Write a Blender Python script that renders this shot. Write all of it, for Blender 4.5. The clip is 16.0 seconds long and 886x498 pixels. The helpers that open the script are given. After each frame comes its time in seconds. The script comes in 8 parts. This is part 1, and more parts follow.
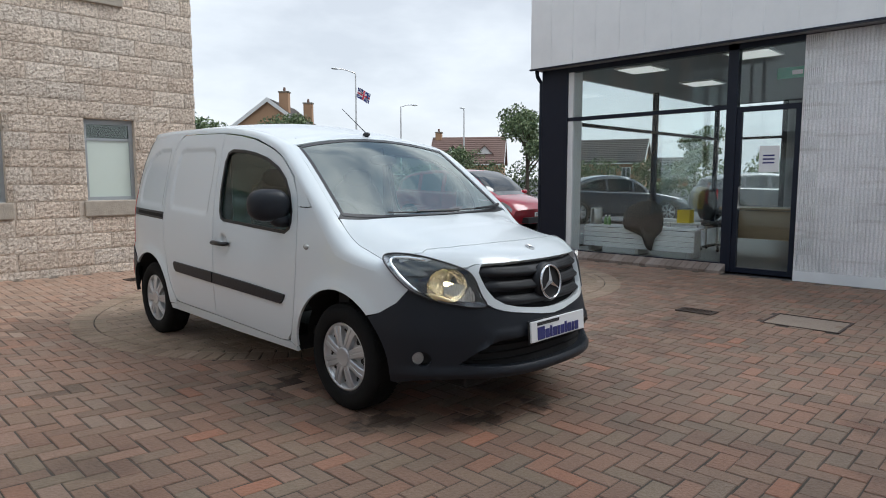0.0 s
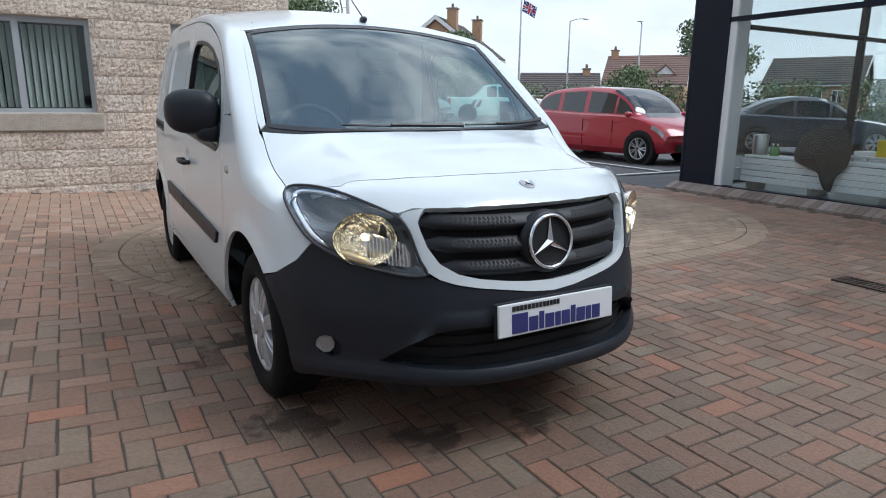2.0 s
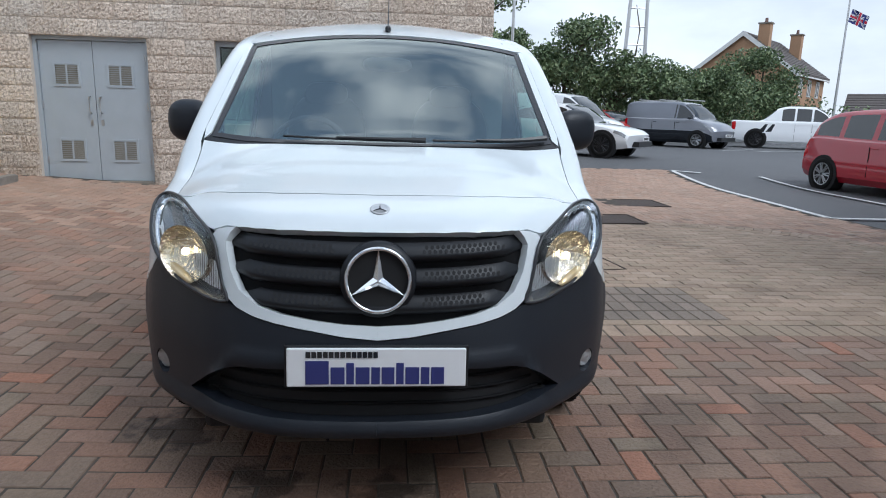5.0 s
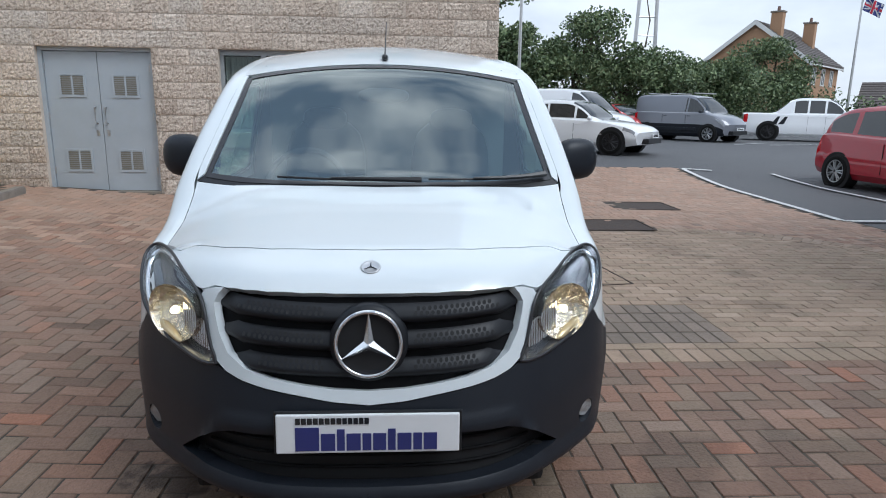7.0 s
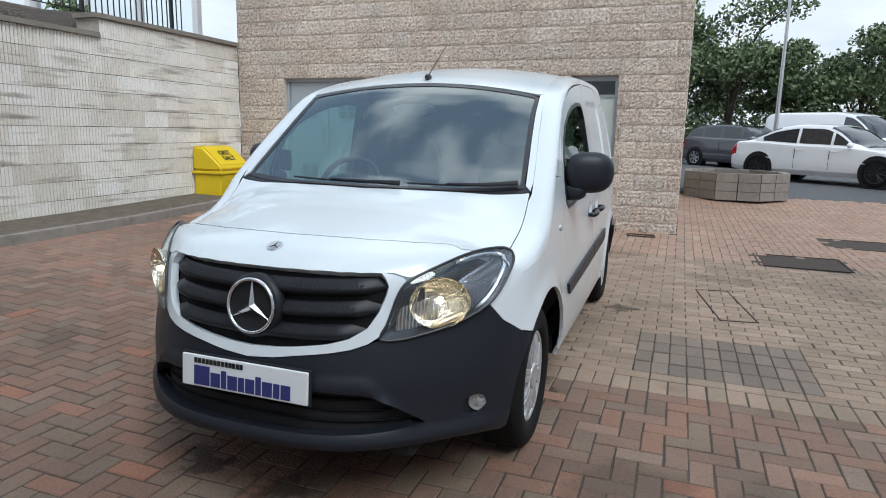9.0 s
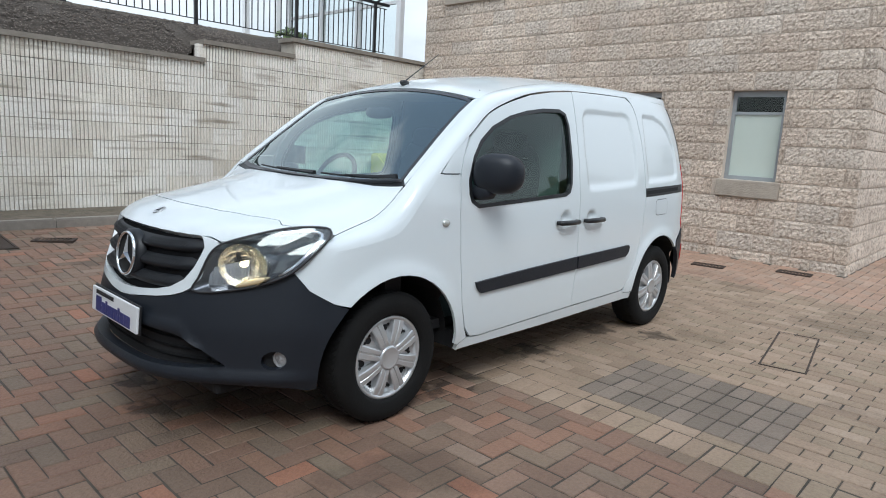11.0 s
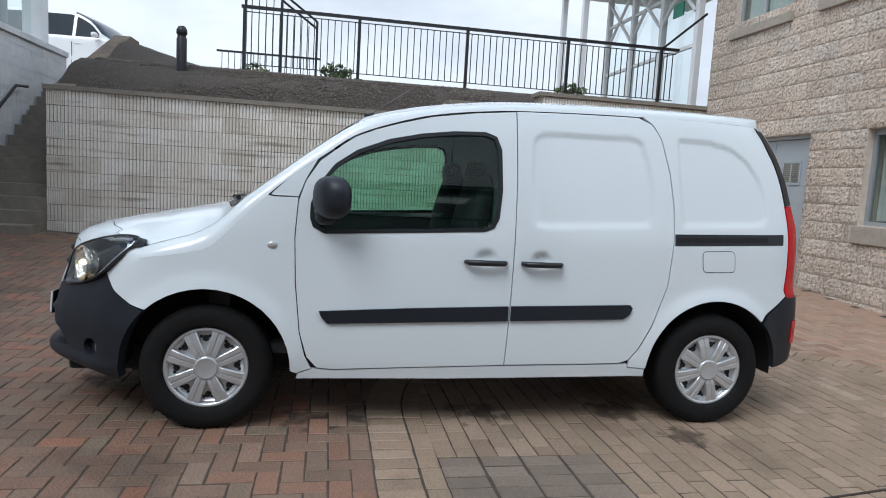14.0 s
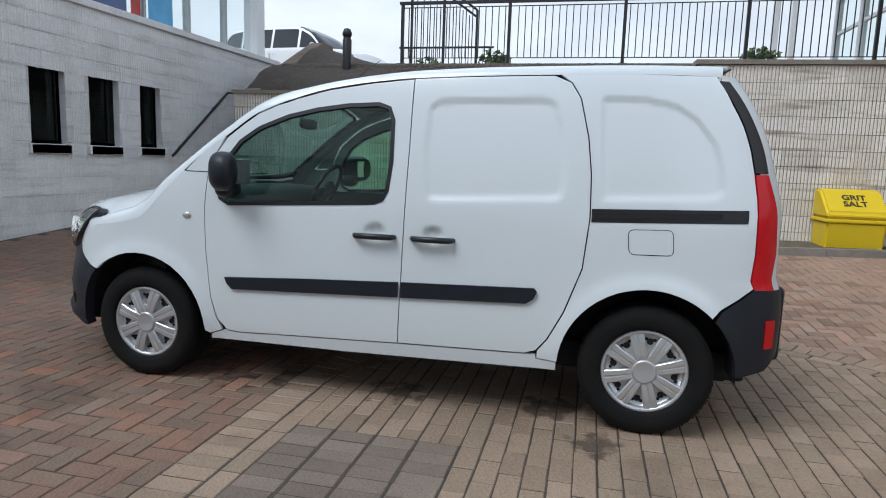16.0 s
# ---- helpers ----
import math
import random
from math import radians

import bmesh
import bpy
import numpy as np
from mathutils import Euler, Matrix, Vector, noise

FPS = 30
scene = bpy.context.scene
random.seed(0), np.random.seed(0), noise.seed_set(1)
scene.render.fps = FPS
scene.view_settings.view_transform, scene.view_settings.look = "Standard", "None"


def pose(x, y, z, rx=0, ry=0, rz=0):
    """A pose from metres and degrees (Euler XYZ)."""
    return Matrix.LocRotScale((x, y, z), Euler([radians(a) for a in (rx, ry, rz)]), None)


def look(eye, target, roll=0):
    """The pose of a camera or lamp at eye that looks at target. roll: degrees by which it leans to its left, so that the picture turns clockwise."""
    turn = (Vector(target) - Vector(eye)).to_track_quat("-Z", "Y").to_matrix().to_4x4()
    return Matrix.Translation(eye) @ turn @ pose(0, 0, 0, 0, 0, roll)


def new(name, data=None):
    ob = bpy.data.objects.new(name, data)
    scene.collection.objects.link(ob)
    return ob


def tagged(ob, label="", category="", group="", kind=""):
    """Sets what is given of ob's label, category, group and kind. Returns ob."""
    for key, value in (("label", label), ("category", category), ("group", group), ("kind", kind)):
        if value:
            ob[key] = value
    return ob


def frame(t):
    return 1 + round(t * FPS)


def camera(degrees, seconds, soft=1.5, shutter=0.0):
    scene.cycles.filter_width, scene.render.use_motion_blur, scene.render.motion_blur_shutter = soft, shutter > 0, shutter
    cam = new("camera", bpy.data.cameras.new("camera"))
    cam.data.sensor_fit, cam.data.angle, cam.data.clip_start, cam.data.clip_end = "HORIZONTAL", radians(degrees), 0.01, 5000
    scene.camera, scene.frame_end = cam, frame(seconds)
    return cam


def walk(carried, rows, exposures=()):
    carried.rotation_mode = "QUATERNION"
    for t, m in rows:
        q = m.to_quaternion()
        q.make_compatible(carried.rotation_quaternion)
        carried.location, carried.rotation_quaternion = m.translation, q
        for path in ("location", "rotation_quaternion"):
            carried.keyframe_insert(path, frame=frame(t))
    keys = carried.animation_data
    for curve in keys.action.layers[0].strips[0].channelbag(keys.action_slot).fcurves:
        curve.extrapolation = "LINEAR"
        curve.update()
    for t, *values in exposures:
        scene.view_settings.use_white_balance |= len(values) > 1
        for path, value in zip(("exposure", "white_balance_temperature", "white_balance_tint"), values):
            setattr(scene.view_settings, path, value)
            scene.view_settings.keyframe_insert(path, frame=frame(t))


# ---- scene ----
cam = camera(69.5, 16.0, soft=1.0)
PATH = [
    (0, (-3.003, -2.94, 1.336), (-1.583, -1.548, 1.118), -0.1),
    (0.5, (-2.609, -2.773, 1.305), (-1.244, -1.337, 1.034), 1.1),
    (1, (-2.241, -2.607, 1.272), (-0.922, -1.133, 0.976), 0.0),
    (1.5, (-1.876, -2.508, 1.256), (-0.613, -1.005, 0.872), -0.9),
    (2, (-1.455, -2.586, 1.237), (-0.473, -0.903, 0.785), 0.6),
    (2.5, (-1.052, -2.636, 1.218), (-0.292, -0.854, 0.72), 0.2),
    (3, (-0.645, -2.754, 1.243), (-0.206, -0.873, 0.727), 1.1),
    (3.5, (-0.304, -2.757, 1.241), (0.017, -0.838, 0.78), 4.3),
    (4, (-0.058, -2.727, 1.233), (0.18, -0.781, 0.839), 4.2),
    (4.2, (0.011, -2.744, 1.193), (0.197, -0.789, 0.812), 3.4),
    (6.3, (0.069, -2.519, 1.39), (0.233, -0.577, 0.94), 0.3),
    (6.5, (0.077, -2.533, 1.412), (0.231, -0.588, 0.97), 1.0),
    (7, (0.105, -2.585, 1.412), (0.222, -0.635, 0.983), 0.8),
    (7.5, (0.326, -2.708, 1.423), (0.285, -0.753, 1.005), 0.6),
    (8, (0.577, -2.761, 1.388), (0.416, -0.813, 0.963), 0.3),
    (8.5, (0.929, -2.705, 1.403), (0.586, -0.782, 0.975), 1.7),
    (8.7, (1.099, -2.684, 1.388), (0.613, -0.785, 0.991), 1.3),
    (10.8, (2.822, -2.063, 1.327), (1.557, -0.55, 0.997), 4.1),
    (11, (2.943, -1.94, 1.321), (1.598, -0.497, 0.99), 3.2),
    (11.5, (3.248, -1.613, 1.309), (1.694, -0.393, 0.996), 3.1),
    (12, (3.488, -1.224, 1.295), (1.827, -0.171, 0.928), 3.6),
    (12.5, (3.71, -0.791, 1.282), (1.933, 0.086, 1.008), 5.2),
    (13, (3.851, -0.339, 1.25), (1.998, 0.37, 1.005), 4.8),
    (13.5, (3.934, 0.105, 1.262), (2.012, 0.613, 1.043), 3.8),
    (14, (4.015, 0.558, 1.286), (2.059, 0.916, 1.074), 3.3),
    (14.5, (3.992, 1.013, 1.288), (2.016, 1.215, 1.049), 3.5),
    (15, (4.028, 1.51, 1.294), (2.042, 1.474, 1.057), 2.8),
    (15.5, (3.968, 1.958, 1.274), (2.001, 1.739, 0.986), 1.6),
    (16, (3.883, 2.398, 1.273), (1.951, 1.959, 0.996), 1.9),
]
EXPOSURES = [(0, 0.65, 6200, 8), (1.5, 0.75, 5900, 8), (2.5, 0.82, 5900, 8), (4, 0.74, 5800, 8), (7, 0.62, 5850, 8), (11, 0.78, 6000, 6), (13, 0.66, 5950, 8), (16, 0.53, 5950, 8)]
walk(cam, [(t, look(eye, target, roll)) for t, eye, target, roll in PATH], EXPOSURES)

# ---- world, sun and exposure ----
world = bpy.data.worlds.new("overcast_sky")
scene.world = world
world.use_nodes = True
wn, wl = world.node_tree.nodes, world.node_tree.links
wn.clear()
w_out = wn.new("ShaderNodeOutputWorld")
w_bg = wn.new("ShaderNodeBackground")
w_sky = wn.new("ShaderNodeTexSky")
w_sky.sky_type = "NISHITA"
w_sky.sun_disc = False
w_sky.sun_elevation = radians(52)
w_sky.sun_rotation = radians(200)
w_sky.air_density, w_sky.dust_density, w_sky.ozone_density = 1.0, 3.0, 1.0
w_tc = wn.new("ShaderNodeTexCoord")
w_map = wn.new("ShaderNodeMapping")
w_map.inputs["Scale"].default_value = (1.0, 1.0, 2.6)
w_noise = wn.new("ShaderNodeTexNoise")
w_noise.inputs["Scale"].default_value = 2.5
w_noise.inputs["Detail"].default_value = 7.0
w_noise.inputs["Roughness"].default_value = 0.55
w_ramp = wn.new("ShaderNodeValToRGB")
w_ramp.color_ramp.elements[0].position = 0.34
w_ramp.color_ramp.elements[0].color = (4.9, 5.1, 5.4, 1)
w_ramp.color_ramp.elements[1].position = 0.66
w_ramp.color_ramp.elements[1].color = (7.3, 7.45, 7.6, 1)
# broken cloud overhead, closing to even grey towards the horizon
w_high = wn.new("ShaderNodeValToRGB")
w_high.color_ramp.elements[0].position, w_high.color_ramp.elements[0].color = 0.42, (2.2, 2.9, 3.9, 1)
w_high.color_ramp.elements[1].position, w_high.color_ramp.elements[1].color = 0.60, (10.0, 10.1, 10.2, 1)
w_xyz = wn.new("ShaderNodeSeparateXYZ")
w_up = wn.new("ShaderNodeMapRange")
w_up.inputs[1].default_value, w_up.inputs[2].default_value = 0.38, 0.72
w_deck = wn.new("ShaderNodeMixRGB")
wl.new(w_tc.outputs["Generated"], w_xyz.inputs[0])
wl.new(w_xyz.outputs["Z"], w_up.inputs[0])
wl.new(w_noise.outputs["Fac"], w_high.inputs["Fac"])
wl.new(w_up.outputs[0], w_deck.inputs[0])
wl.new(w_ramp.outputs["Color"], w_deck.inputs[1])
wl.new(w_high.outputs["Color"], w_deck.inputs[2])
w_mix = wn.new("ShaderNodeMixRGB")
w_mix.inputs[0].default_value = 0.88
wl.new(w_tc.outputs["Generated"], w_map.inputs["Vector"])
wl.new(w_map.outputs["Vector"], w_noise.inputs["Vector"])
wl.new(w_noise.outputs["Fac"], w_ramp.inputs["Fac"])
wl.new(w_sky.outputs["Color"], w_mix.inputs[1])
wl.new(w_deck.outputs["Color"], w_mix.inputs[2])
wl.new(w_mix.outputs["Color"], w_bg.inputs["Color"])
w_bg.inputs["Strength"].default_value = 0.102
wl.new(w_bg.outputs["Background"], w_out.inputs["Surface"])

sun_data = bpy.data.lights.new("sun", "SUN")
sun_data.energy = 1.2
sun_data.angle = radians(30)
sun_data.color = (1.0, 0.985, 0.965)
sun = new("sun", sun_data)
sun.matrix_world = look((4.8, -3.9, 8.0), (0, 0, 0))


# ---- materials ----
def mat(name, color, rough=0.6, metal=0.0, vary=0.0, scale=6.0, bump=0.0, bump_scale=60.0, dark=None, island=False,
        per_object=False, coat=0.0, spec=0.5, stain=0.0, stain_scale=0.8):
    """A principled material: base colour with fine grain, broad stains and relief."""
    m = bpy.data.materials.new(name)
    m.use_nodes = True
    n, l = m.node_tree.nodes, m.node_tree.links
    b = n["Principled BSDF"]
    b.inputs["Roughness"].default_value = rough
    b.inputs["Metallic"].default_value = metal
    b.inputs["Coat Weight"].default_value = coat
    b.inputs["Specular IOR Level"].default_value = spec
    c = (*color, 1)
    tc = n.new("ShaderNodeTexCoord")
    if vary or stain or island or per_object:
        d = (*(dark or [v * 0.55 for v in color]), 1)
        mix = n.new("ShaderNodeMixRGB")
        mix.inputs[1].default_value, mix.inputs[2].default_value = c, d
        total = None
        for amount, sc in ((vary, scale), (stain, stain_scale)):
            if not amount:
                continue
            t = n.new("ShaderNodeTexNoise")
            t.inputs["Scale"].default_value, t.inputs["Detail"].default_value = sc, 6
            t.inputs["Roughness"].default_value = 0.65
            l.new(tc.outputs["Object"], t.inputs["Vector"])
            r = n.new("ShaderNodeMapRange")
            r.inputs[1].default_value, r.inputs[2].default_value = 0.35, 0.72
            r.inputs[4].default_value = amount
            l.new(t.outputs["Fac"], r.inputs[0])
            if total is None:
                total = r.outputs[0]
            else:
                a = n.new("ShaderNodeMath")
                l.new(total, a.inputs[0]), l.new(r.outputs[0], a.inputs[1])
                total = a.outputs[0]
        if island or per_object:
            src = n.new("ShaderNodeNewGeometry" if island else "ShaderNodeObjectInfo").outputs["Random Per Island" if island else "Random"]
            s = n.new("ShaderNodeMath")
            s.operation = "MULTIPLY"
            s.inputs[1].default_value = 0.6
            l.new(src, s.inputs[0])
            if total is None:
                total = s.outputs[0]
            else:
                a = n.new("ShaderNodeMath")
                l.new(total, a.inputs[0]), l.new(s.outputs[0], a.inputs[1])
                total = a.outputs[0]
        cl = n.new("ShaderNodeClamp")
        l.new(total, cl.inputs[0])
        l.new(cl.outputs[0], mix.inputs[0])
        l.new(mix.outputs[0], b.inputs["Base Color"])
    else:
        b.inputs["Base Color"].default_value = c
    if bump:
        t = n.new("ShaderNodeTexNoise")
        t.inputs["Scale"].default_value, t.inputs["Detail"].default_value = bump_scale, 5
        l.new(tc.outputs["Object"], t.inputs["Vector"])
        k = n.new("ShaderNodeBump")
        k.inputs["Strength"].default_value, k.inputs["Distance"].default_value = bump, 0.02
        l.new(t.outputs["Fac"], k.inputs["Height"])
        l.new(k.outputs[0], b.inputs["Normal"])
    return m


def glass(name, tint=(0.8, 0.9, 0.87), rough=0.0, through_part=0.75, gloss=1.7):
    """Thin pane: clear, tinted transmission with gloss that grows at a slant."""
    m = bpy.data.materials.new(name)
    m.use_nodes = True
    n, l = m.node_tree.nodes, m.node_tree.links
    n.remove(n["Principled BSDF"])
    out = n["Material Output"]
    tr, gl, mx, fr = (n.new(k) for k in ("ShaderNodeBsdfTransparent", "ShaderNodeBsdfGlossy", "ShaderNodeMixShader", "ShaderNodeLayerWeight"))
    tr.inputs[0].default_value = (*[t * through_part for t in tint], 1)
    gl.inputs["Roughness"].default_value = rough
    gl.inputs["Color"].default_value = (0.93, 1.0, 0.97, 1)
    fr.inputs["Blend"].default_value = 0.5
    pw = n.new("ShaderNodeMath")
    pw.operation = "POWER"
    pw.inputs[1].default_value = 5.0
    l.new(fr.outputs["Facing"], pw.inputs[0])
    dbl = n.new("ShaderNodeMath")
    dbl.operation = "MULTIPLY_ADD"
    dbl.inputs[1].default_value, dbl.inputs[2].default_value = 0.96, 0.042 * gloss
    dbl.use_clamp = True
    l.new(pw.outputs[0], dbl.inputs[0])
    l.new(dbl.outputs[0], mx.inputs[0]), l.new(tr.outputs[0], mx.inputs[1]), l.new(gl.outputs[0], mx.inputs[2])
    l.new(mx.outputs[0], out.inputs["Surface"])
    return m


def palette(name, stops, rough=0.7, bump=0.5, bump_scale=70, island=True, grain=0.35, stain=0.4, blot=0.0, mottle=0.0, spots=(), streak=0.0):
    """Pieces of several tones, one per piece, with grain and broad dirt."""
    m = mat(name, (0.3, 0.3, 0.3), rough, bump=bump, bump_scale=bump_scale)
    n, l = m.node_tree.nodes, m.node_tree.links
    b = n["Principled BSDF"]
    src = n.new("ShaderNodeNewGeometry").outputs["Random Per Island"] if island else n.new("ShaderNodeObjectInfo").outputs["Random"]
    ramp = n.new("ShaderNodeValToRGB")
    while len(ramp.color_ramp.elements) < len(stops):
        ramp.color_ramp.elements.new(0.5)
    for e, (p, c) in zip(ramp.color_ramp.elements, stops):
        e.position, e.color = p, (*c, 1)
    l.new(src, ramp.inputs[0])
    tc = n.new("ShaderNodeTexCoord")
    prev = ramp.outputs[0]
    geo = n.new("ShaderNodeNewGeometry")
    for amount, sc, lo, hi in ((grain, 55, 0.4, 0.75), (stain, 0.55, 0.42, 0.7), (stain * 0.7, 3.1, 0.45, 0.75), (blot, 1.15, 0.6, 0.66), (mottle, 27, 0.47, 0.62), (blot * 0.8, 0.8, 0.61, 0.64)):
        if not amount:
            continue
        t = n.new("ShaderNodeTexNoise")
        t.inputs["Scale"].default_value, t.inputs["Detail"].default_value = sc, 6
        l.new(geo.outputs["Position"], t.inputs["Vector"])
        r = n.new("ShaderNodeMapRange")
        r.inputs[1].default_value, r.inputs[2].default_value, r.inputs[4].default_value = lo, hi, amount
        l.new(t.outputs["Fac"], r.inputs[0])
        mx = n.new("ShaderNodeMixRGB")
        mx.blend_type = "MULTIPLY"
        mx.inputs[2].default_value = (0.42, 0.40, 0.38, 1)
        l.new(r.outputs[0], mx.inputs[0]), l.new(prev, mx.inputs[1])
        prev = mx.outputs[0]
    # dirt gathered in level streaks along the courses
    if streak:
        mp = n.new("ShaderNodeMapping")
        mp.inputs["Scale"].default_value = (1.1, 1.1, 13.0)
        l.new(geo.outputs["Position"], mp.inputs["Vector"])
        t = n.new("ShaderNodeTexNoise")
        t.inputs["Scale"].default_value, t.inputs["Detail"].default_value = 1.0, 7
        l.new(mp.outputs[0], t.inputs["Vector"])
        r = n.new("ShaderNodeMapRange")
        r.inputs[1].default_value, r.inputs[2].default_value, r.inputs[4].default_value = 0.56, 0.72, streak
        l.new(t.outputs["Fac"], r.inputs[0])
        mx = n.new("ShaderNodeMixRGB")
        mx.blend_type = "MULTIPLY"
        mx.inputs[2].default_value = (0.36, 0.31, 0.26, 1)
        l.new(r.outputs[0], mx.inputs[0]), l.new(prev, mx.inputs[1])
        prev = mx.outputs[0]
    # single dark spots on the yard, mostly beneath the van: (x, y, radius)
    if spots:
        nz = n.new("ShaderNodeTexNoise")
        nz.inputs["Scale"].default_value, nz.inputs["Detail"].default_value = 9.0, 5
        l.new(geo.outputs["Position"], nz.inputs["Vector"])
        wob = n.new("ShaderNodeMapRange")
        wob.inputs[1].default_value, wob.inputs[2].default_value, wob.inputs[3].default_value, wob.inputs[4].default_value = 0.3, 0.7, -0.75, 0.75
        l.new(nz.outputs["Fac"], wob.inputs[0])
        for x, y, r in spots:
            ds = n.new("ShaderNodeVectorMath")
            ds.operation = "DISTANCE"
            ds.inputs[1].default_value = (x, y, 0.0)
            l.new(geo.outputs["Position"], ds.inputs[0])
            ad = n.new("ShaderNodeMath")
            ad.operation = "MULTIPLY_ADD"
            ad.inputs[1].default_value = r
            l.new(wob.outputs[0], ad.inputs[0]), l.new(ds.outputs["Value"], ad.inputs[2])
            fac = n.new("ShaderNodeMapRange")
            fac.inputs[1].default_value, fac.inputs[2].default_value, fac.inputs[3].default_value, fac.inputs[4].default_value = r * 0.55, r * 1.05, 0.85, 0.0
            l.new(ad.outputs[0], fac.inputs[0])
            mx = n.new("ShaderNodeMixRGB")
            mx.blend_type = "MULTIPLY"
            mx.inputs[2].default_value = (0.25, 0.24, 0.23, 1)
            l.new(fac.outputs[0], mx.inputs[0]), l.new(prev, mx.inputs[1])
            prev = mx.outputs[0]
    l.new(prev, b.inputs["Base Color"])
    return m


M_WHITE = mat("white_car_paint", (0.695, 0.742, 0.76), 0.25, coat=0.6, vary=0.1, scale=2.0, dark=(0.63, 0.672, 0.69))
M_BUMPER = mat("black_grained_plastic", (0.0125, 0.0155, 0.0215), 0.43, spec=0.35, vary=0.3, scale=3.0, bump=0.08, bump_scale=400, dark=(0.019, 0.022, 0.029))
M_PLASTIC = mat("black_trim", (0.012, 0.013, 0.015), 0.38, vary=0.2, scale=8)
M_RUBBER = mat("tyre_rubber", (0.006, 0.006, 0.006), 0.85, spec=0.25, vary=0.4, scale=9, dark=(0.014, 0.013, 0.012), bump=0.15, bump_scale=90)
M_CHROME = mat("chrome", (0.82, 0.83, 0.84), 0.12, 1.0)
M_SILVER = mat("silver_hubcap_paint", (0.56, 0.57, 0.58), 0.28, 0.55, vary=0.3, scale=14, dark=(0.45, 0.45, 0.45))
M_DARKGAP = mat("dark_shell", (0.008, 0.008, 0.009), 0.8)
M_CABIN = mat("dark_grey_cabin_plastic", (0.02, 0.021, 0.023), 0.7, vary=0.3, scale=5)
M_SEAT = mat("black_seat_cloth", (0.015, 0.015, 0.017), 0.95, vary=0.4, scale=30, dark=(0.03, 0.03, 0.034))
M_PANEL = mat("pale_grey_bulkhead", (0.18, 0.20, 0.205), 0.7, vary=0.3, scale=3)
M_REDLENS = mat("red_lamp_lens", (0.55, 0.008, 0.012), 0.15, coat=0.1, spec=0.3, vary=0.3, scale=20)
M_CLEARLENS = glass("clear_lens", (0.95, 0.97, 1.0), 0.0, 0.97, 2.2)
M_AMBER = mat("amber_reflector", (0.8, 0.63, 0.36), 0.2, 0.6, vary=0.4, scale=30, dark=(0.85, 0.8, 0.66))
M_REFLECTOR = mat("mirror_reflector", (0.93, 0.88, 0.78), 0.1, 1.0, bump=0.7, bump_scale=46)
M_LAMPBLACK = mat("lamp_bezel", (0.03, 0.03, 0.033), 0.3)
M_SCREEN = glass("windscreen_glass", (0.70, 0.88, 0.90), 0.0, 0.85, 6.0)
M_DOORGLASS = glass("door_glass", (0.52, 0.80, 0.66), 0.0, 0.95)
M_PLATE = mat("white_plate", (0.78, 0.79, 0.80), 0.35, vary=0.08, scale=9)
M_NAVY = mat("navy_lettering", (0.03, 0.035, 0.16), 0.5)
M_INK = mat("black_lettering", (0.02, 0.02, 0.022), 0.5)

DARK_SPOTS = ((-0.38, -0.68, 0.13), (0.0, -0.74, 0.12), (-0.8, -0.3, 0.16), (-0.8, 0.65, 0.28), (0.7, 0.6, 0.2), (0.64, 1.44, 0.16), (0.62, 2.28, 0.16), (1.0, 2.5, 0.12))
M_RED_PAVER = palette("red_mix_block_paving", [(0.0, (0.182, 0.126, 0.090)), (0.2, (0.235, 0.138, 0.096)), (0.4, (0.208, 0.152, 0.110)), (0.6, (0.272, 0.146, 0.096)), (0.75, (0.222, 0.168, 0.118)), (0.9, (0.252, 0.155, 0.108)), (1.0, (0.345, 0.158, 0.096))], blot=0.45, spots=DARK_SPOTS)
# two red mixes lightened in colour for the brighter far yard
M_LIGHTENED_PAVER = palette("lightened_red_block_paving", [(0.0, (0.235, 0.160, 0.115)), (0.35, (0.295, 0.178, 0.126)), (0.6, (0.262, 0.190, 0.142)), (0.85, (0.335, 0.185, 0.124)), (1.0, (0.300, 0.215, 0.160))], stain=0.3)
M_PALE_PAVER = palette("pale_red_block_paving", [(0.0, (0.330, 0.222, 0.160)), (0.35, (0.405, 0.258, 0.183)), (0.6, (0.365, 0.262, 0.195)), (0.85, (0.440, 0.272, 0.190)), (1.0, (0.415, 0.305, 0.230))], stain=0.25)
M_BUFF_PAVER = palette("buff_block_paving", [(0.0, (0.285, 0.205, 0.143)), (0.3, (0.348, 0.252, 0.178)), (0.55, (0.310, 0.235, 0.162)), (0.8, (0.375, 0.268, 0.190)), (1.0, (0.405, 0.303, 0.222))], blot=0.45, spots=DARK_SPOTS)
M_GREY_PAVER = palette("dark_brown_block_paving", [(0.0, (0.190, 0.150, 0.118)), (0.5, (0.235, 0.185, 0.145)), (1.0, (0.275, 0.215, 0.170))])
M_JOINT = mat("jointing_sand", (0.085, 0.07, 0.055), 0.95, vary=0.9, scale=3, dark=(0.03, 0.027, 0.022), bump=0.3, bump_scale=120)
M_ASPHALT = mat("asphalt", (0.105, 0.106, 0.110), 0.75, vary=0.4, scale=40, bump=0.4, bump_scale=160, stain=0.5, stain_scale=0.25, dark=(0.075, 0.075, 0.078))
M_LINE = mat("white_road_paint", (0.62, 0.62, 0.6), 0.7, vary=0.5, scale=12, dark=(0.3, 0.3, 0.29))
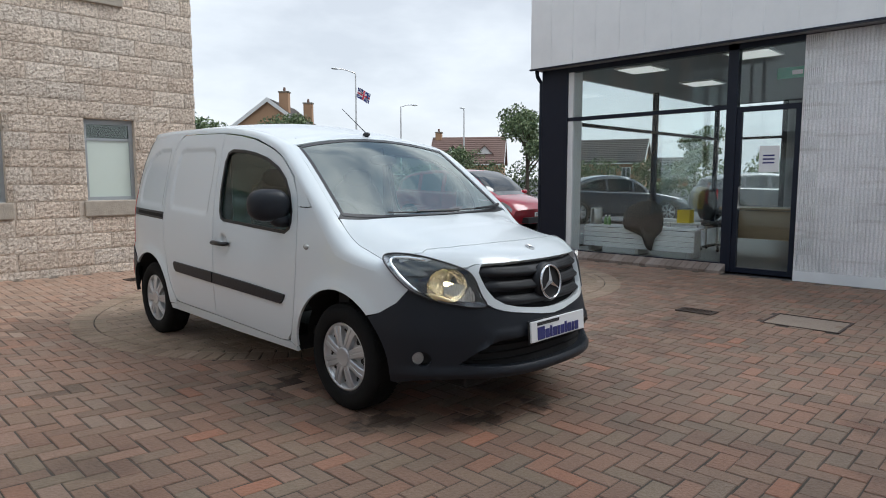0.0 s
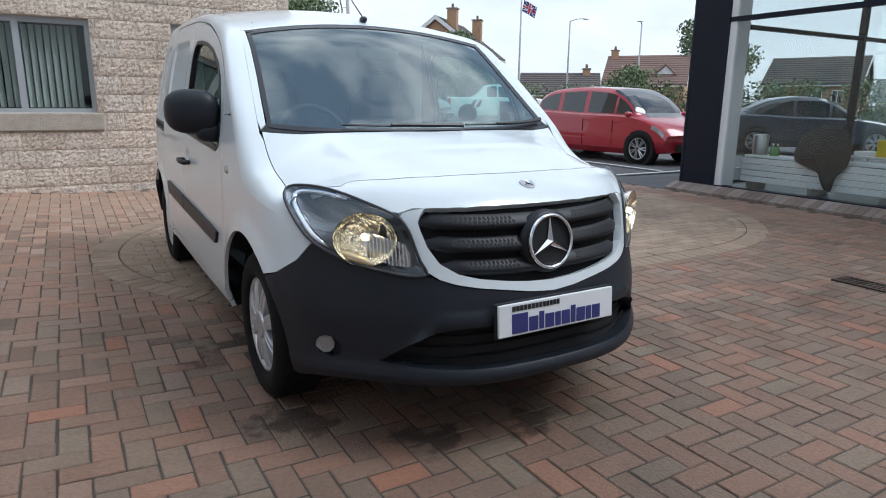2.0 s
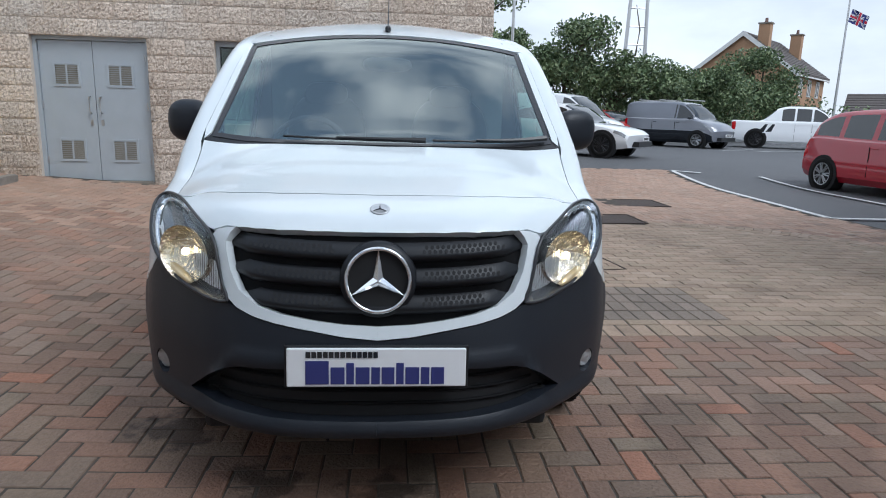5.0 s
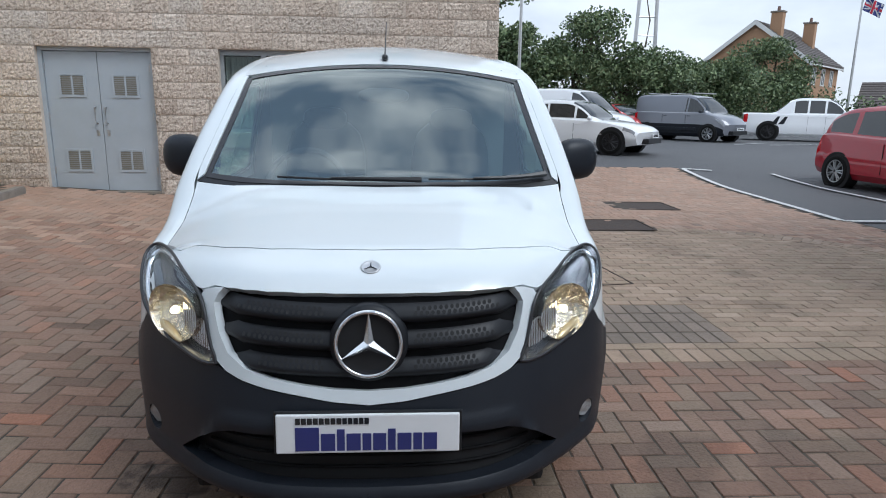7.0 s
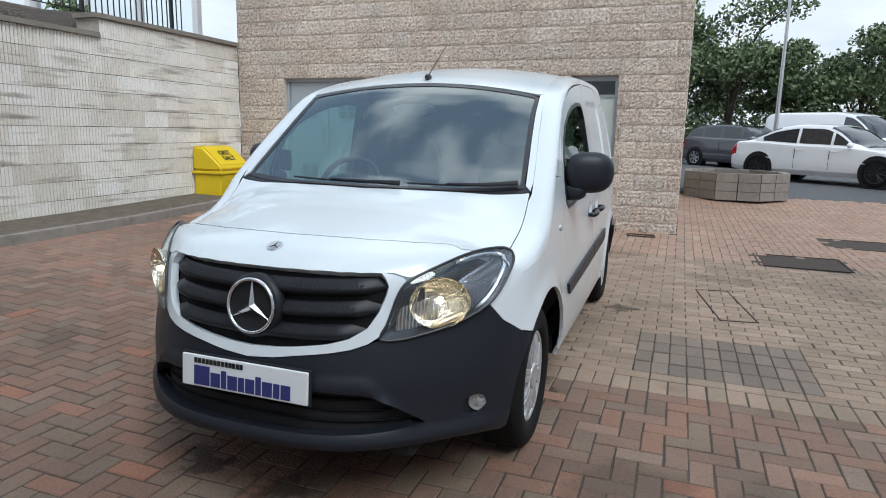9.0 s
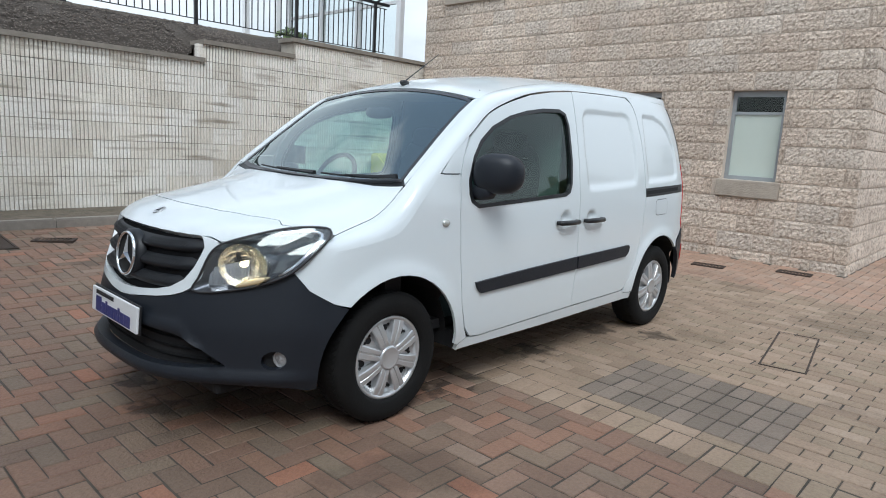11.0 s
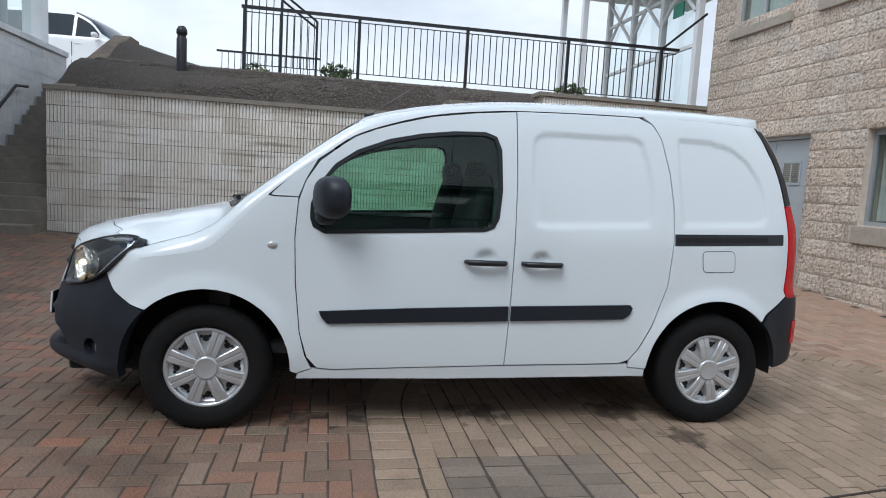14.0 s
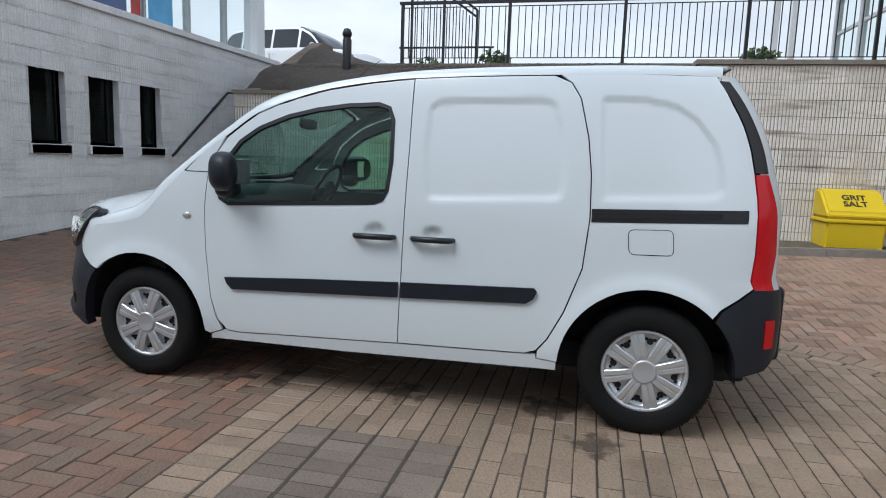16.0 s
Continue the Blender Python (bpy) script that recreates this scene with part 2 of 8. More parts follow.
M_STONE = palette("split_faced_sandstone_block", [(0.0, (0.660, 0.555, 0.460)), (0.2, (0.750, 0.630, 0.520)), (0.45, (0.700, 0.615, 0.530)), (0.7, (0.785, 0.670, 0.560)), (0.88, (0.710, 0.585, 0.480)), (1.0, (0.810, 0.710, 0.610))], 0.9, 0.8, 40, island=False, grain=0.55, stain=0.3, mottle=0.7, streak=0.25)
M_MORTAR = mat("mortar", (0.60, 0.52, 0.44), 0.95, vary=0.4, scale=15, bump=0.3)
M_CREAM = palette("ribbed_cream_block", [(0.0, (0.740, 0.690, 0.610)), (0.3, (0.850, 0.800, 0.720)), (0.7, (0.900, 0.860, 0.790)), (1.0, (0.920, 0.890, 0.840))], 0.9, 0.4, 60, island=False, grain=0.35, stain=0.2, streak=0.8)
M_WHITEBLOCK = palette("white_painted_block", [(0.0, (0.790, 0.800, 0.810)), (0.5, (0.840, 0.850, 0.860)), (1.0, (0.880, 0.880, 0.890))], 0.75, 0.4, 60, island=False, grain=0.35, stain=0.25, streak=0.3)
M_DARKMORTAR = mat("dark_weathered_mortar", (0.55, 0.50, 0.43), 0.95, vary=1.0, scale=0.9, dark=(0.05, 0.045, 0.04), bump=0.3)
M_CONCRETE = mat("weathered_concrete", (0.27, 0.24, 0.20), 0.9, vary=0.5, scale=7, bump=0.5, bump_scale=50, stain=0.5, stain_scale=1.2)
M_STEPWALL = mat("brown_weathered_concrete", (0.27, 0.205, 0.15), 0.95, vary=0.7, scale=5, bump=0.7, bump_scale=40, stain=0.5, stain_scale=1.5, dark=(0.12, 0.095, 0.075))
M_KERBSTONE = mat("concrete_kerb", (0.30, 0.27, 0.235), 0.9, vary=0.5, scale=10, bump=0.4, bump_scale=60, stain=0.4)
M_SILLSTONE = mat("cast_stone_sill", (0.44, 0.385, 0.32), 0.9, vary=0.5, scale=9, bump=0.4, bump_scale=60, stain=0.3)
M_GREYPAINT = mat("pale_blue_grey_door_paint", (0.40, 0.44, 0.475), 0.5, vary=0.25, scale=3, stain=0.25, dark=(0.3, 0.33, 0.35))
M_LOUVRE = mat("brown_louvre", (0.24, 0.23, 0.20), 0.6, vary=0.3)
M_STEEL = mat("satin_steel", (0.5, 0.5, 0.5), 0.35, 0.9)
M_WINFRAME = mat("grey_aluminium_frame", (0.36, 0.385, 0.40), 0.45, 0.3, vary=0.15)
M_FROST = mat("frosted_pane", (0.56, 0.63, 0.57), 0.12, vary=0.12, scale=1.5, coat=0.5)
M_BLIND = mat("vertical_blind_fabric", (0.74, 0.77, 0.75), 0.8, vary=0.2, scale=4)
M_ROOMSHADE = mat("room_shade_black", (0.03, 0.033, 0.036), 0.9)
M_WINGLASS = glass("window_glass", (0.9, 0.95, 0.93), 0.0, 0.85)
M_DARKPANE = glass("dark_window_glass", (0.7, 0.75, 0.75), 0.0, 0.6, 0.6)
M_SHOPGLASS = glass("showroom_glass", (0.96, 0.99, 0.99), 0.0, 0.96, 0.9)
M_NAVYSTEEL = mat("dark_navy_frame_paint", (0.010, 0.014, 0.026), 0.4, spec=0.22, vary=0.2, scale=4)
M_FASCIA = mat("pale_grey_fascia_cladding", (0.80, 0.81, 0.82), 0.45, vary=0.15, scale=2.5, stain=0.2, dark=(0.48, 0.5, 0.52))
M_SOIL = mat("dark_gravel_bed", (0.095, 0.078, 0.064), 0.95, vary=0.7, scale=26, bump=1.0, bump_scale=55, dark=(0.03, 0.028, 0.025))
M_EARTH = mat("dry_brown_earth", (0.17, 0.14, 0.105), 0.95, vary=0.8, scale=9, bump=1.0, bump_scale=45, dark=(0.07, 0.062, 0.045))
M_FENCE = mat("black_railing_paint", (0.015, 0.015, 0.017), 0.45, vary=0.2)
M_YELLOW = mat("yellow_grit_bin_plastic", (0.80, 0.58, 0.012), 0.45, vary=0.2, scale=5, dark=(0.6, 0.42, 0.01))


# ---- mesh helpers ----
def obj(name, bm, material, parent=None, smooth=False, label=""):
    me = bpy.data.meshes.new(name)
    bm.normal_update()
    bm.to_mesh(me)
    bm.free()
    for k in (material if isinstance(material, (list, tuple)) else [material]):
        me.materials.append(k)
    if smooth:
        me.polygons.foreach_set("use_smooth", [True] * len(me.polygons))
    ob = new(name, me)
    if parent is not None:
        ob.parent = parent
    if label:
        ob["label"] = label
    return ob


def part(name, bm, material, parent, label="", smooth=False):
    return obj(name, bm, material, parent, smooth, label)


def empty(name, m, label, category, group="", kind=""):
    ob = new(name)
    ob.matrix_basis = m
    return tagged(ob, label, category, group, kind)


def box(bm, x0, y0, z0, x1, y1, z1, bevel=0.0):
    r = bmesh.ops.create_cube(bm, size=1)
    vs = r["verts"]
    for v in vs:
        v.co = Vector(((x0 + x1) / 2 + v.co.x * (x1 - x0), (y0 + y1) / 2 + v.co.y * (y1 - y0), (z0 + z1) / 2 + v.co.z * (z1 - z0)))
    if bevel:
        es = list({e for v in vs for e in v.link_edges})
        bmesh.ops.bevel(bm, geom=es, offset=bevel, segments=2, affect="EDGES", profile=0.5)
    return bm


def boxed(x0, y0, z0, x1, y1, z1, bevel=0.0):
    return box(bmesh.new(), x0, y0, z0, x1, y1, z1, bevel)


def tube(bm, pts, r, n=8, cap=True):
    """A round bar along a line of points; r: one radius or one per point."""
    pts = [Vector(p) for p in pts]
    rs = r if isinstance(r, (list, tuple)) else [r] * len(pts)
    rings = []
    up = Vector((0, 0, 1))
    for i, p in enumerate(pts):
        d = (pts[min(i + 1, len(pts) - 1)] - pts[max(i - 1, 0)]).normalized()
        a = d.cross(up)
        if a.length < 0.05:
            a = d.cross(Vector((1, 0, 0)))
        a.normalize()
        b = d.cross(a)
        rings.append([bm.verts.new(p + (a * math.cos(2 * math.pi * k / n) + b * math.sin(2 * math.pi * k / n)) * rs[i]) for k in range(n)])
    for q, w in zip(rings, rings[1:]):
        for k in range(n):
            bm.faces.new((q[k], q[(k + 1) % n], w[(k + 1) % n], w[k]))
    if cap:
        bm.faces.new(rings[0][::-1]), bm.faces.new(rings[-1])
    return bm


def prism(bm, outline, axis, a, b):
    """A flat outline (pairs) pushed along an axis from a to b."""
    def put(p, t):
        q = list(p)
        q.insert("xyz".index(axis), t)
        return bm.verts.new(q)
    lo, hi = [put(p, a) for p in outline], [put(p, b) for p in outline]
    n = len(outline)
    fs = [bm.faces.new(lo), bm.faces.new(hi)] + [bm.faces.new((lo[i], lo[(i + 1) % n], hi[(i + 1) % n], hi[i])) for i in range(n)]
    bmesh.ops.recalc_face_normals(bm, faces=fs)
    return bm


def smoothstep(a, b, t):
    t = min(1.0, max(0.0, (t - a) / (b - a)))
    return t * t * (3 - 2 * t)


def table(rows):
    """Smooth look-up through (t, value) rows."""
    xs, ys = [r[0] for r in rows], [r[1] for r in rows]
    n = len(xs)
    d = [(ys[i + 1] - ys[i]) / (xs[i + 1] - xs[i]) for i in range(n - 1)]
    m = [d[0]] + [0.0 if d[i - 1] * d[i] <= 0 else 2 * d[i - 1] * d[i] / (d[i - 1] + d[i]) for i in range(1, n - 1)] + [d[-1]]

    def f(t):
        if t <= xs[0]:
            return ys[0] + m[0] * (t - xs[0])
        if t >= xs[-1]:
            return ys[-1] + m[-1] * (t - xs[-1])
        i = max(k for k in range(n - 1) if xs[k] <= t)
        h = xs[i + 1] - xs[i]
        u = (t - xs[i]) / h
        return (2 * u**3 - 3 * u * u + 1) * ys[i] + (u**3 - 2 * u * u + u) * h * m[i] + (-2 * u**3 + 3 * u * u) * ys[i + 1] + (u**3 - u * u) * h * m[i + 1]
    return f


def ground_z(x, y):
    """The yard is level under the van and rises gently towards the walls."""
    def rise(t, soft=0.8):
        return 0.0 if t <= 0 else (t * t / (2 * soft) if t < soft else t - soft / 2)
    return 0.058 * rise(-x - 0.7) + 0.016 * rise(y - 2.9) * (1 if y < 9 else 1) * max(0.0, 1 - max(0.0, x) / 4) + 0.05 * rise(-y - 1.6) * smoothstep(2.0, -1.5, x)


def lathe(profile, n=48):
    """Turned body about the x axis; profile of (x, radius)."""
    bm = bmesh.new()
    rings = [[bm.verts.new((x, r * math.cos(2 * math.pi * k / n), r * math.sin(2 * math.pi * k / n))) for k in range(n)] for x, r in profile]
    for a, b in zip(rings, rings[1:]):
        for k in range(n):
            bm.faces.new((a[k], b[k], b[(k + 1) % n], a[(k + 1) % n]))
    bmesh.ops.recalc_face_normals(bm, faces=bm.faces)
    return bm


def blob(cx, cy, cz, rx, ry, rz, power=3.0, n=20):
    """Rounded block (a superellipsoid)."""
    bm = bmesh.new()
    bmesh.ops.create_uvsphere(bm, u_segments=n, v_segments=n // 2 + 2, radius=1)
    for v in bm.verts:
        d = v.co.normalized()
        k = (abs(d.x) ** power + abs(d.y) ** power + abs(d.z) ** power) ** (-1 / power)
        v.co = Vector((cx + d.x * k * rx, cy + d.y * k * ry, cz + d.z * k * rz))
    for f in bm.faces:
        f.smooth = True
    return bm


def lathe_z(profile, n=20):
    bm = lathe([(z, r) for r, z in profile], n)
    bm.transform(Matrix.Rotation(-math.pi / 2, 4, "Y"))
    for v in bm.verts:
        v.co.z = abs(v.co.z)
    bmesh.ops.recalc_face_normals(bm, faces=bm.faces)
    return bm


def rounded(pts, r=0.03, n=4):
    """The outline with its corners rounded."""
    out, m = [], len(pts)
    for i in range(m):
        p, q, t = Vector(pts[i - 1]), Vector(pts[i]), Vector(pts[(i + 1) % m])
        a, b = p - q, t - q
        k = min(r, a.length * 0.45, b.length * 0.45)
        a, b = q + a.normalized() * k, q + b.normalized() * k
        for j in range(n + 1):
            u = j / n
            w = a * (1 - u) ** 2 + q * 2 * u * (1 - u) + b * u * u
            out.append((w.x, w.y))
    return out


# ---- ground ----
def yard_z(x, y):
    """Yard inside, and the lot beyond rising to its far side."""
    return ground_z(x, min(y, 8.0)) + 0.3 * smoothstep(9.0, 15.0, y)


def build_ground():
    def line(*spans):
        return [round(a + (b - a) * i / n, 3) for a, b, n in spans for i in range(n)] + [spans[-1][1]]
    xs = line((-900, -60, 5), (-60, -12, 6), (-12, 8, 40), (8, 60, 18), (60, 900, 5))
    ys = line((-900, -60, 5), (-60, -8, 6), (-8, 16, 48), (16, 80, 14), (80, 1500, 6))
    bm = bmesh.new()
    grid = [[bm.verts.new((x, y, yard_z(max(-8, min(8, x)), max(-6, y)) - 0.035)) for x in xs] for y in ys]
    for a, b in zip(grid, grid[1:]):
        for i in range(len(xs) - 1):
            bm.faces.new((a[i], a[i + 1], b[i + 1], b[i]))
    g = obj("ground", bm, M_ASPHALT, smooth=True)
    tagged(g, "dark grey asphalt car park surface, worn", "ground", kind="structure")
    return g


ground = build_ground()

# block paving: herringbone in red mix, a stadium of buff blocks with a soldier ring
CXA, CXB, CY, RAD = 0.7, 3.3, 2.9, 2.1
PX0, PX1, PY0, PY1 = -5.4, 6.2, -4.2, 12.0


def stadium(x, y):
    """Distance outwards from the buff field's edge."""
    cx = min(max(x, CXA), CXB)
    return math.hypot(x - cx, y - CY) - RAD


def paved_edge(y):
    """East edge of the paving, along the white line."""
    return 6.15 if y < 5.7 else 5.95 + 0.07 * (y - 5.7)


def soft_edge_brick(L, W, H, ch=0.0035):
    """Chamfered block: verts and faces, base left open."""
    a, b = L / 2 - 0.0034, W / 2 - 0.0034
    v = []
    for z, k in ((-H, 0), (-ch, 0), (0, ch)):
        for sx, sy in ((-1, -1), (1, -1), (1, 1), (-1, 1)):
            v.append((sx * (a - k), sy * (b - k), z))
    f = []
    for r in (0, 4):
        for i in range(4):
            j = (i + 1) % 4
            f.append((r + i, r + j, r + 4 + j, r + 4 + i))
    f.append((8, 9, 10, 11))
    return v, f


def join_pieces(name, items, data, material, parent, label="", fall=None):
    """Many loose pieces in one mesh. items: (x, y, z, angle, scale_x)."""
    base, faces = np.array(data[0]), data[1]
    vs, fs = [], []
    for k, (x, y, z, a, sx) in enumerate(items):
        c, s = math.cos(a), math.sin(a)
        p = base * (sx, 1, 1)
        dx, dy = c * p[:, 0] - s * p[:, 1], s * p[:, 0] + c * p[:, 1]
        gx, gy = ((fall(x + 0.1, y) - fall(x - 0.1, y)) / 0.2, (fall(x, y + 0.1) - fall(x, y - 0.1)) / 0.2) if fall else (0.0, 0.0)
        q = np.stack([x + dx, y + dy, z + p[:, 2] + gx * dx + gy * dy], 1)
        vs.append(q)
        fs.extend([tuple(i + k * len(base) for i in f) for f in faces])
    me = bpy.data.meshes.new(name)
    me.from_pydata(np.concatenate(vs).tolist(), [], fs)
    me.materials.append(material)
    ob = new(name, me)
    ob.parent = parent
    tagged(ob, label, kind="stuff")
    return ob


def single_pieces(name, items, data, material, parent):
    me = bpy.data.meshes.new(name)
    me.from_pydata(data[0], [], data[1])
    me.materials.append(material)
    for x, y, z, a, sx in items:
        ob = new(name, me)
        ob.parent = parent
        ob.matrix_basis = Matrix.Translation((x, y, z)) @ Matrix.Rotation(a, 4, "Z") @ Matrix.Diagonal((sx, 1, 1, 1))


LIDS = [(2.25, 3.15, 4.85, 5.6), (3.2, 4.15, 6.5, 7.3), (3.25, 3.8, -1.6, -0.95), (-4.5, -3.75, -0.97, -0.4)]
PATCH = (1.2, 2.2, 1.1, 1.9)


def in_rect(x, y, r):
    return r[0] < x < r[1] and r[2] < y < r[3]


def build_paving():
    rng = random.Random(5)
    base = obj("paving", bmesh.new(), M_JOINT)
    me = base.data
    nx, ny = 92, 128
    vs = []
    for j in range(ny + 1):
        y = PY0 - 0.1 + (PY1 - PY0 + 0.1) * j / ny
        for i in range(nx + 1):
            x = PX0 - 0.5 + (paved_edge(y) - PX0 + 0.5) * i / nx
            vs.append((x, y, yard_z(x, y) - 0.0042))
    me.from_pydata(vs, [], [(j * (nx + 1) + i, j * (nx + 1) + i + 1, (j + 1) * (nx + 1) + i + 1, (j + 1) * (nx + 1) + i) for j in range(ny) for i in range(nx)])
    tagged(base, "block paved yard in red and buff bricks", "paving", kind="structure")
    full = soft_edge_brick(0.2, 0.1, 0.06)
    lightened = []
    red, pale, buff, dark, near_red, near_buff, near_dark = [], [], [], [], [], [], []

    def drop(x, y, a, kind, cut=1, up=0.0):
        if any(in_rect(x, y, r) for r in LIDS) or x > paved_edge(y) - 0.08 or y > PY1:
            return
        if y > 6.55 and x < 1.4:
            return
        z = yard_z(x, y) + rng.uniform(-0.0018, 0.0018) + up
        item = (x + rng.gauss(0, 0.0012), y + rng.gauss(0, 0.0012), z, a + rng.gauss(0, 0.008), cut)
        near = (1.1 < x < 2.3 and 0.2 < y < 2.4) or (-0.7 < x < 0.7 and -1.75 < y < -1.0)
        # lighter mixes commoner with y: the far yard's brightness is put into colour
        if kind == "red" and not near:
            kind = "pale" if rng.random() < smoothstep(2.6, 5.6, y) else "lightened" if rng.random() < smoothstep(-0.8, 2.4, y) else "red"
        {"red": near_red if near else red, "pale": pale, "lightened": lightened, "buff": near_buff if near else buff, "dark": near_dark if near else dark}[kind].append(item)

    def lay(x, y, a, kind, way):
        """Whole blocks clear of the field's edge, cut blocks against it."""
        lim = 0.0 if way > 0 else 0.305
        dx, dy = 0.05 * math.cos(a), 0.05 * math.sin(a)
        e = [way * stadium(x + k * dx, y + k * dy) - lim for k in (-1, 1)]
        if min(e) > 0.005:
            drop(x, y, a, kind)
        else:
            for k, d in zip((-1, 1), e):
                if d > -0.04:
                    drop(x + k * dx, y + k * dy, a, kind, 0.5)

    u = 0.1
    for k in range(-180, 180):
        for m in range(-60, 60):
            hx, hy = (k + 4 * m) * u, -k * u
            for x, y, a in ((hx + 0.1, hy + 0.05, 0.0), (hx + 0.25, hy + 0.1, math.pi / 2)):
                if PX0 < x < PX1 + 1.5 and PY0 < y < PY1:
                    lay(x, y, a, "red", 1)
    # soldier ring and its inner line
    r = RAD - 0.1
    n = round(math.pi * r / 0.1)
    for i in range(n):
        t = math.pi / 2 + math.pi * (i + 0.5) / n
        x, y = r * math.cos(t), r * math.sin(t)
        drop(CXA + x, CY + y, t, "buff", 1, 0.003)
        drop(CXB - x, CY + y, math.pi - t, "buff", 1, 0.003)
    for i in range(round((CXB - CXA) / 0.1)):
        for k in (-1, 1):
            drop(CXA + 0.05 + i * 0.1, CY + k * r, math.pi / 2, "buff")
    # a stretcher line inside the ring, then stretcher bond
    r = RAD - 0.255
    n = round(math.pi * r / 0.2)
    for i in range(n):
        t = math.pi / 2 + math.pi * (i + 0.5) / n
        x, y = r * math.cos(t), r * math.sin(t)
        drop(CXA + x, CY + y, t + math.pi / 2, "buff", 0.97, 0.002)
        drop(CXB - x, CY + y, math.pi / 2 - t, "buff", 0.97, 0.002)
    for i in range(round((CXB - CXA) / 0.2)):
        for k in (-1, 1):
            drop(CXA + 0.1 + i * 0.2, CY + k * r, 0, "buff")
    for i in range(8, 52):
        for j in range(-8, 28):
            x, y = 0.2 * j + (0.1 if i % 2 else 0), 0.05 + 0.1 * i
            if stadium(x, y) < 0:
                free = [k for k in (-1, 1) if not in_rect(x + 0.05 * k, y, PATCH)]
                if len(free) == 2:
                    lay(x, y, 0.0, "buff", -1)
                elif free:
                    drop(x + 0.05 * free[0], y, 0.0, "buff", 0.5)
    # darker repair patch in stack bond
    for i in range(10):
        for k in range(4):
            drop(PATCH[0] + 0.05 + 0.1 * i, PATCH[2] + 0.1 + 0.2 * k, math.pi / 2, "dark", 0.955)
    for items, name, m in ((red, "red_paver_field", M_RED_PAVER), (lightened, "worn_paver_field", M_LIGHTENED_PAVER), (pale, "pale_paver_field", M_PALE_PAVER), (buff, "buff_paver_field", M_BUFF_PAVER), (dark, "dark_paver_field", M_GREY_PAVER)):
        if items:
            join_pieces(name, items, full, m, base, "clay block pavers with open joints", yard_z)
    for items, src in ((near_red, M_RED_PAVER), (near_buff, M_BUFF_PAVER), (near_dark, M_GREY_PAVER)):
        single_pieces("paver", items, full, ONE[src.name], base)
    return base


# tones per object for the single blocks
ONE = {
    M_RED_PAVER.name: palette("red_mix_block", [(0.0, (0.182, 0.126, 0.090)), (0.2, (0.235, 0.138, 0.096)), (0.4, (0.208, 0.152, 0.110)), (0.6, (0.272, 0.146, 0.096)), (0.75, (0.222, 0.168, 0.118)), (0.9, (0.252, 0.155, 0.108)), (1.0, (0.345, 0.158, 0.096))], blot=0.45, spots=DARK_SPOTS, island=False),
    M_BUFF_PAVER.name: palette("buff_block", [(0.0, (0.285, 0.205, 0.143)), (0.3, (0.348, 0.252, 0.178)), (0.55, (0.310, 0.235, 0.162)), (0.8, (0.375, 0.268, 0.190)), (1.0, (0.405, 0.303, 0.222))], blot=0.45, spots=DARK_SPOTS, island=False),
    M_GREY_PAVER.name: palette("dark_brown_block", [(0.0, (0.190, 0.150, 0.118)), (0.5, (0.235, 0.185, 0.145)), (1.0, (0.275, 0.215, 0.170))], island=False),
}


# ---- block walls ----
def split_block(seed, L=0.45, H=0.222, depth=0.09, rough=0.0095):
    """Split-faced block, face towards -y, lower left front corner at the origin."""
    rng = random.Random(seed)
    nx, nz = 14, 8
    j = 0.006
    v, f = [], []
    for k in range(nz + 1):
        for i in range(nx + 1):
            edge = i in (0, nx) or k in (0, nz)
            d = (0.003 - rng.random() * rough * 0.55) if edge else -rng.uniform(0.0, 1.0) * rough
            v.append((j + (L - 2 * j) * i / nx, d, j + (H - 2 * j) * k / nz))
    w = nx + 1
    for k in range(nz):
        for i in range(nx):
            f.append((k * w + i, k * w + i + 1, (k + 1) * w + i + 1, (k + 1) * w + i))
    n = len(v)
    c = [0, nx, nz * w + nx, nz * w]
    v += [(v[i][0], depth, v[i][2]) for i in c]
    rim = [list(range(0, nx + 1)), [k * w + nx for k in range(nz + 1)], [nz * w + i for i in range(nx, -1, -1)], [k * w for k in range(nz, -1, -1)]]
    for e in range(4):
        f.append(tuple(reversed(rim[e])) + (n + e, n + (e + 1) % 4))
    return v, f


def ribbed_block(L=0.45, H=0.222, depth=0.08, ribs=10, d=0.018):
    """Block with upright ribs, face towards -y."""
    j, jx = 0.0042, 0.0008
    xs = []
    p = L / ribs
    for i in range(ribs):
        o = i * p
        xs += [(o + 0.003, d), (o + 0.3 * p, 0.0), (o + 0.76 * p, 0.0), (o + p - 0.001, d)]
    v, f = [], []
    for x, y in xs:
        v += [(min(max(x, jx), L - jx), y, j), (min(max(x, jx), L - jx), y, H - j)]
    n = len(xs)
    for i in range(n - 1):
        f.append((2 * i, 2 * i + 2, 2 * i + 3, 2 * i + 1))
    b = len(v)
    v += [(jx, depth, j), (jx, depth, H - j), (L - jx, depth, j), (L - jx, depth, H - j)]
    f += [(b, 0, 1, b + 1), (2 * n - 2, b + 2, b + 3, 2 * n - 1)]
    f.append(tuple([b + 1] + [2 * i + 1 for i in range(n)] + [b + 3]))
    return v, f


def mesh_of(name, data, material):
    me = bpy.data.meshes.new(name)
    me.from_pydata(data[0], [], data[1])
    me.materials.append(material)
    return me


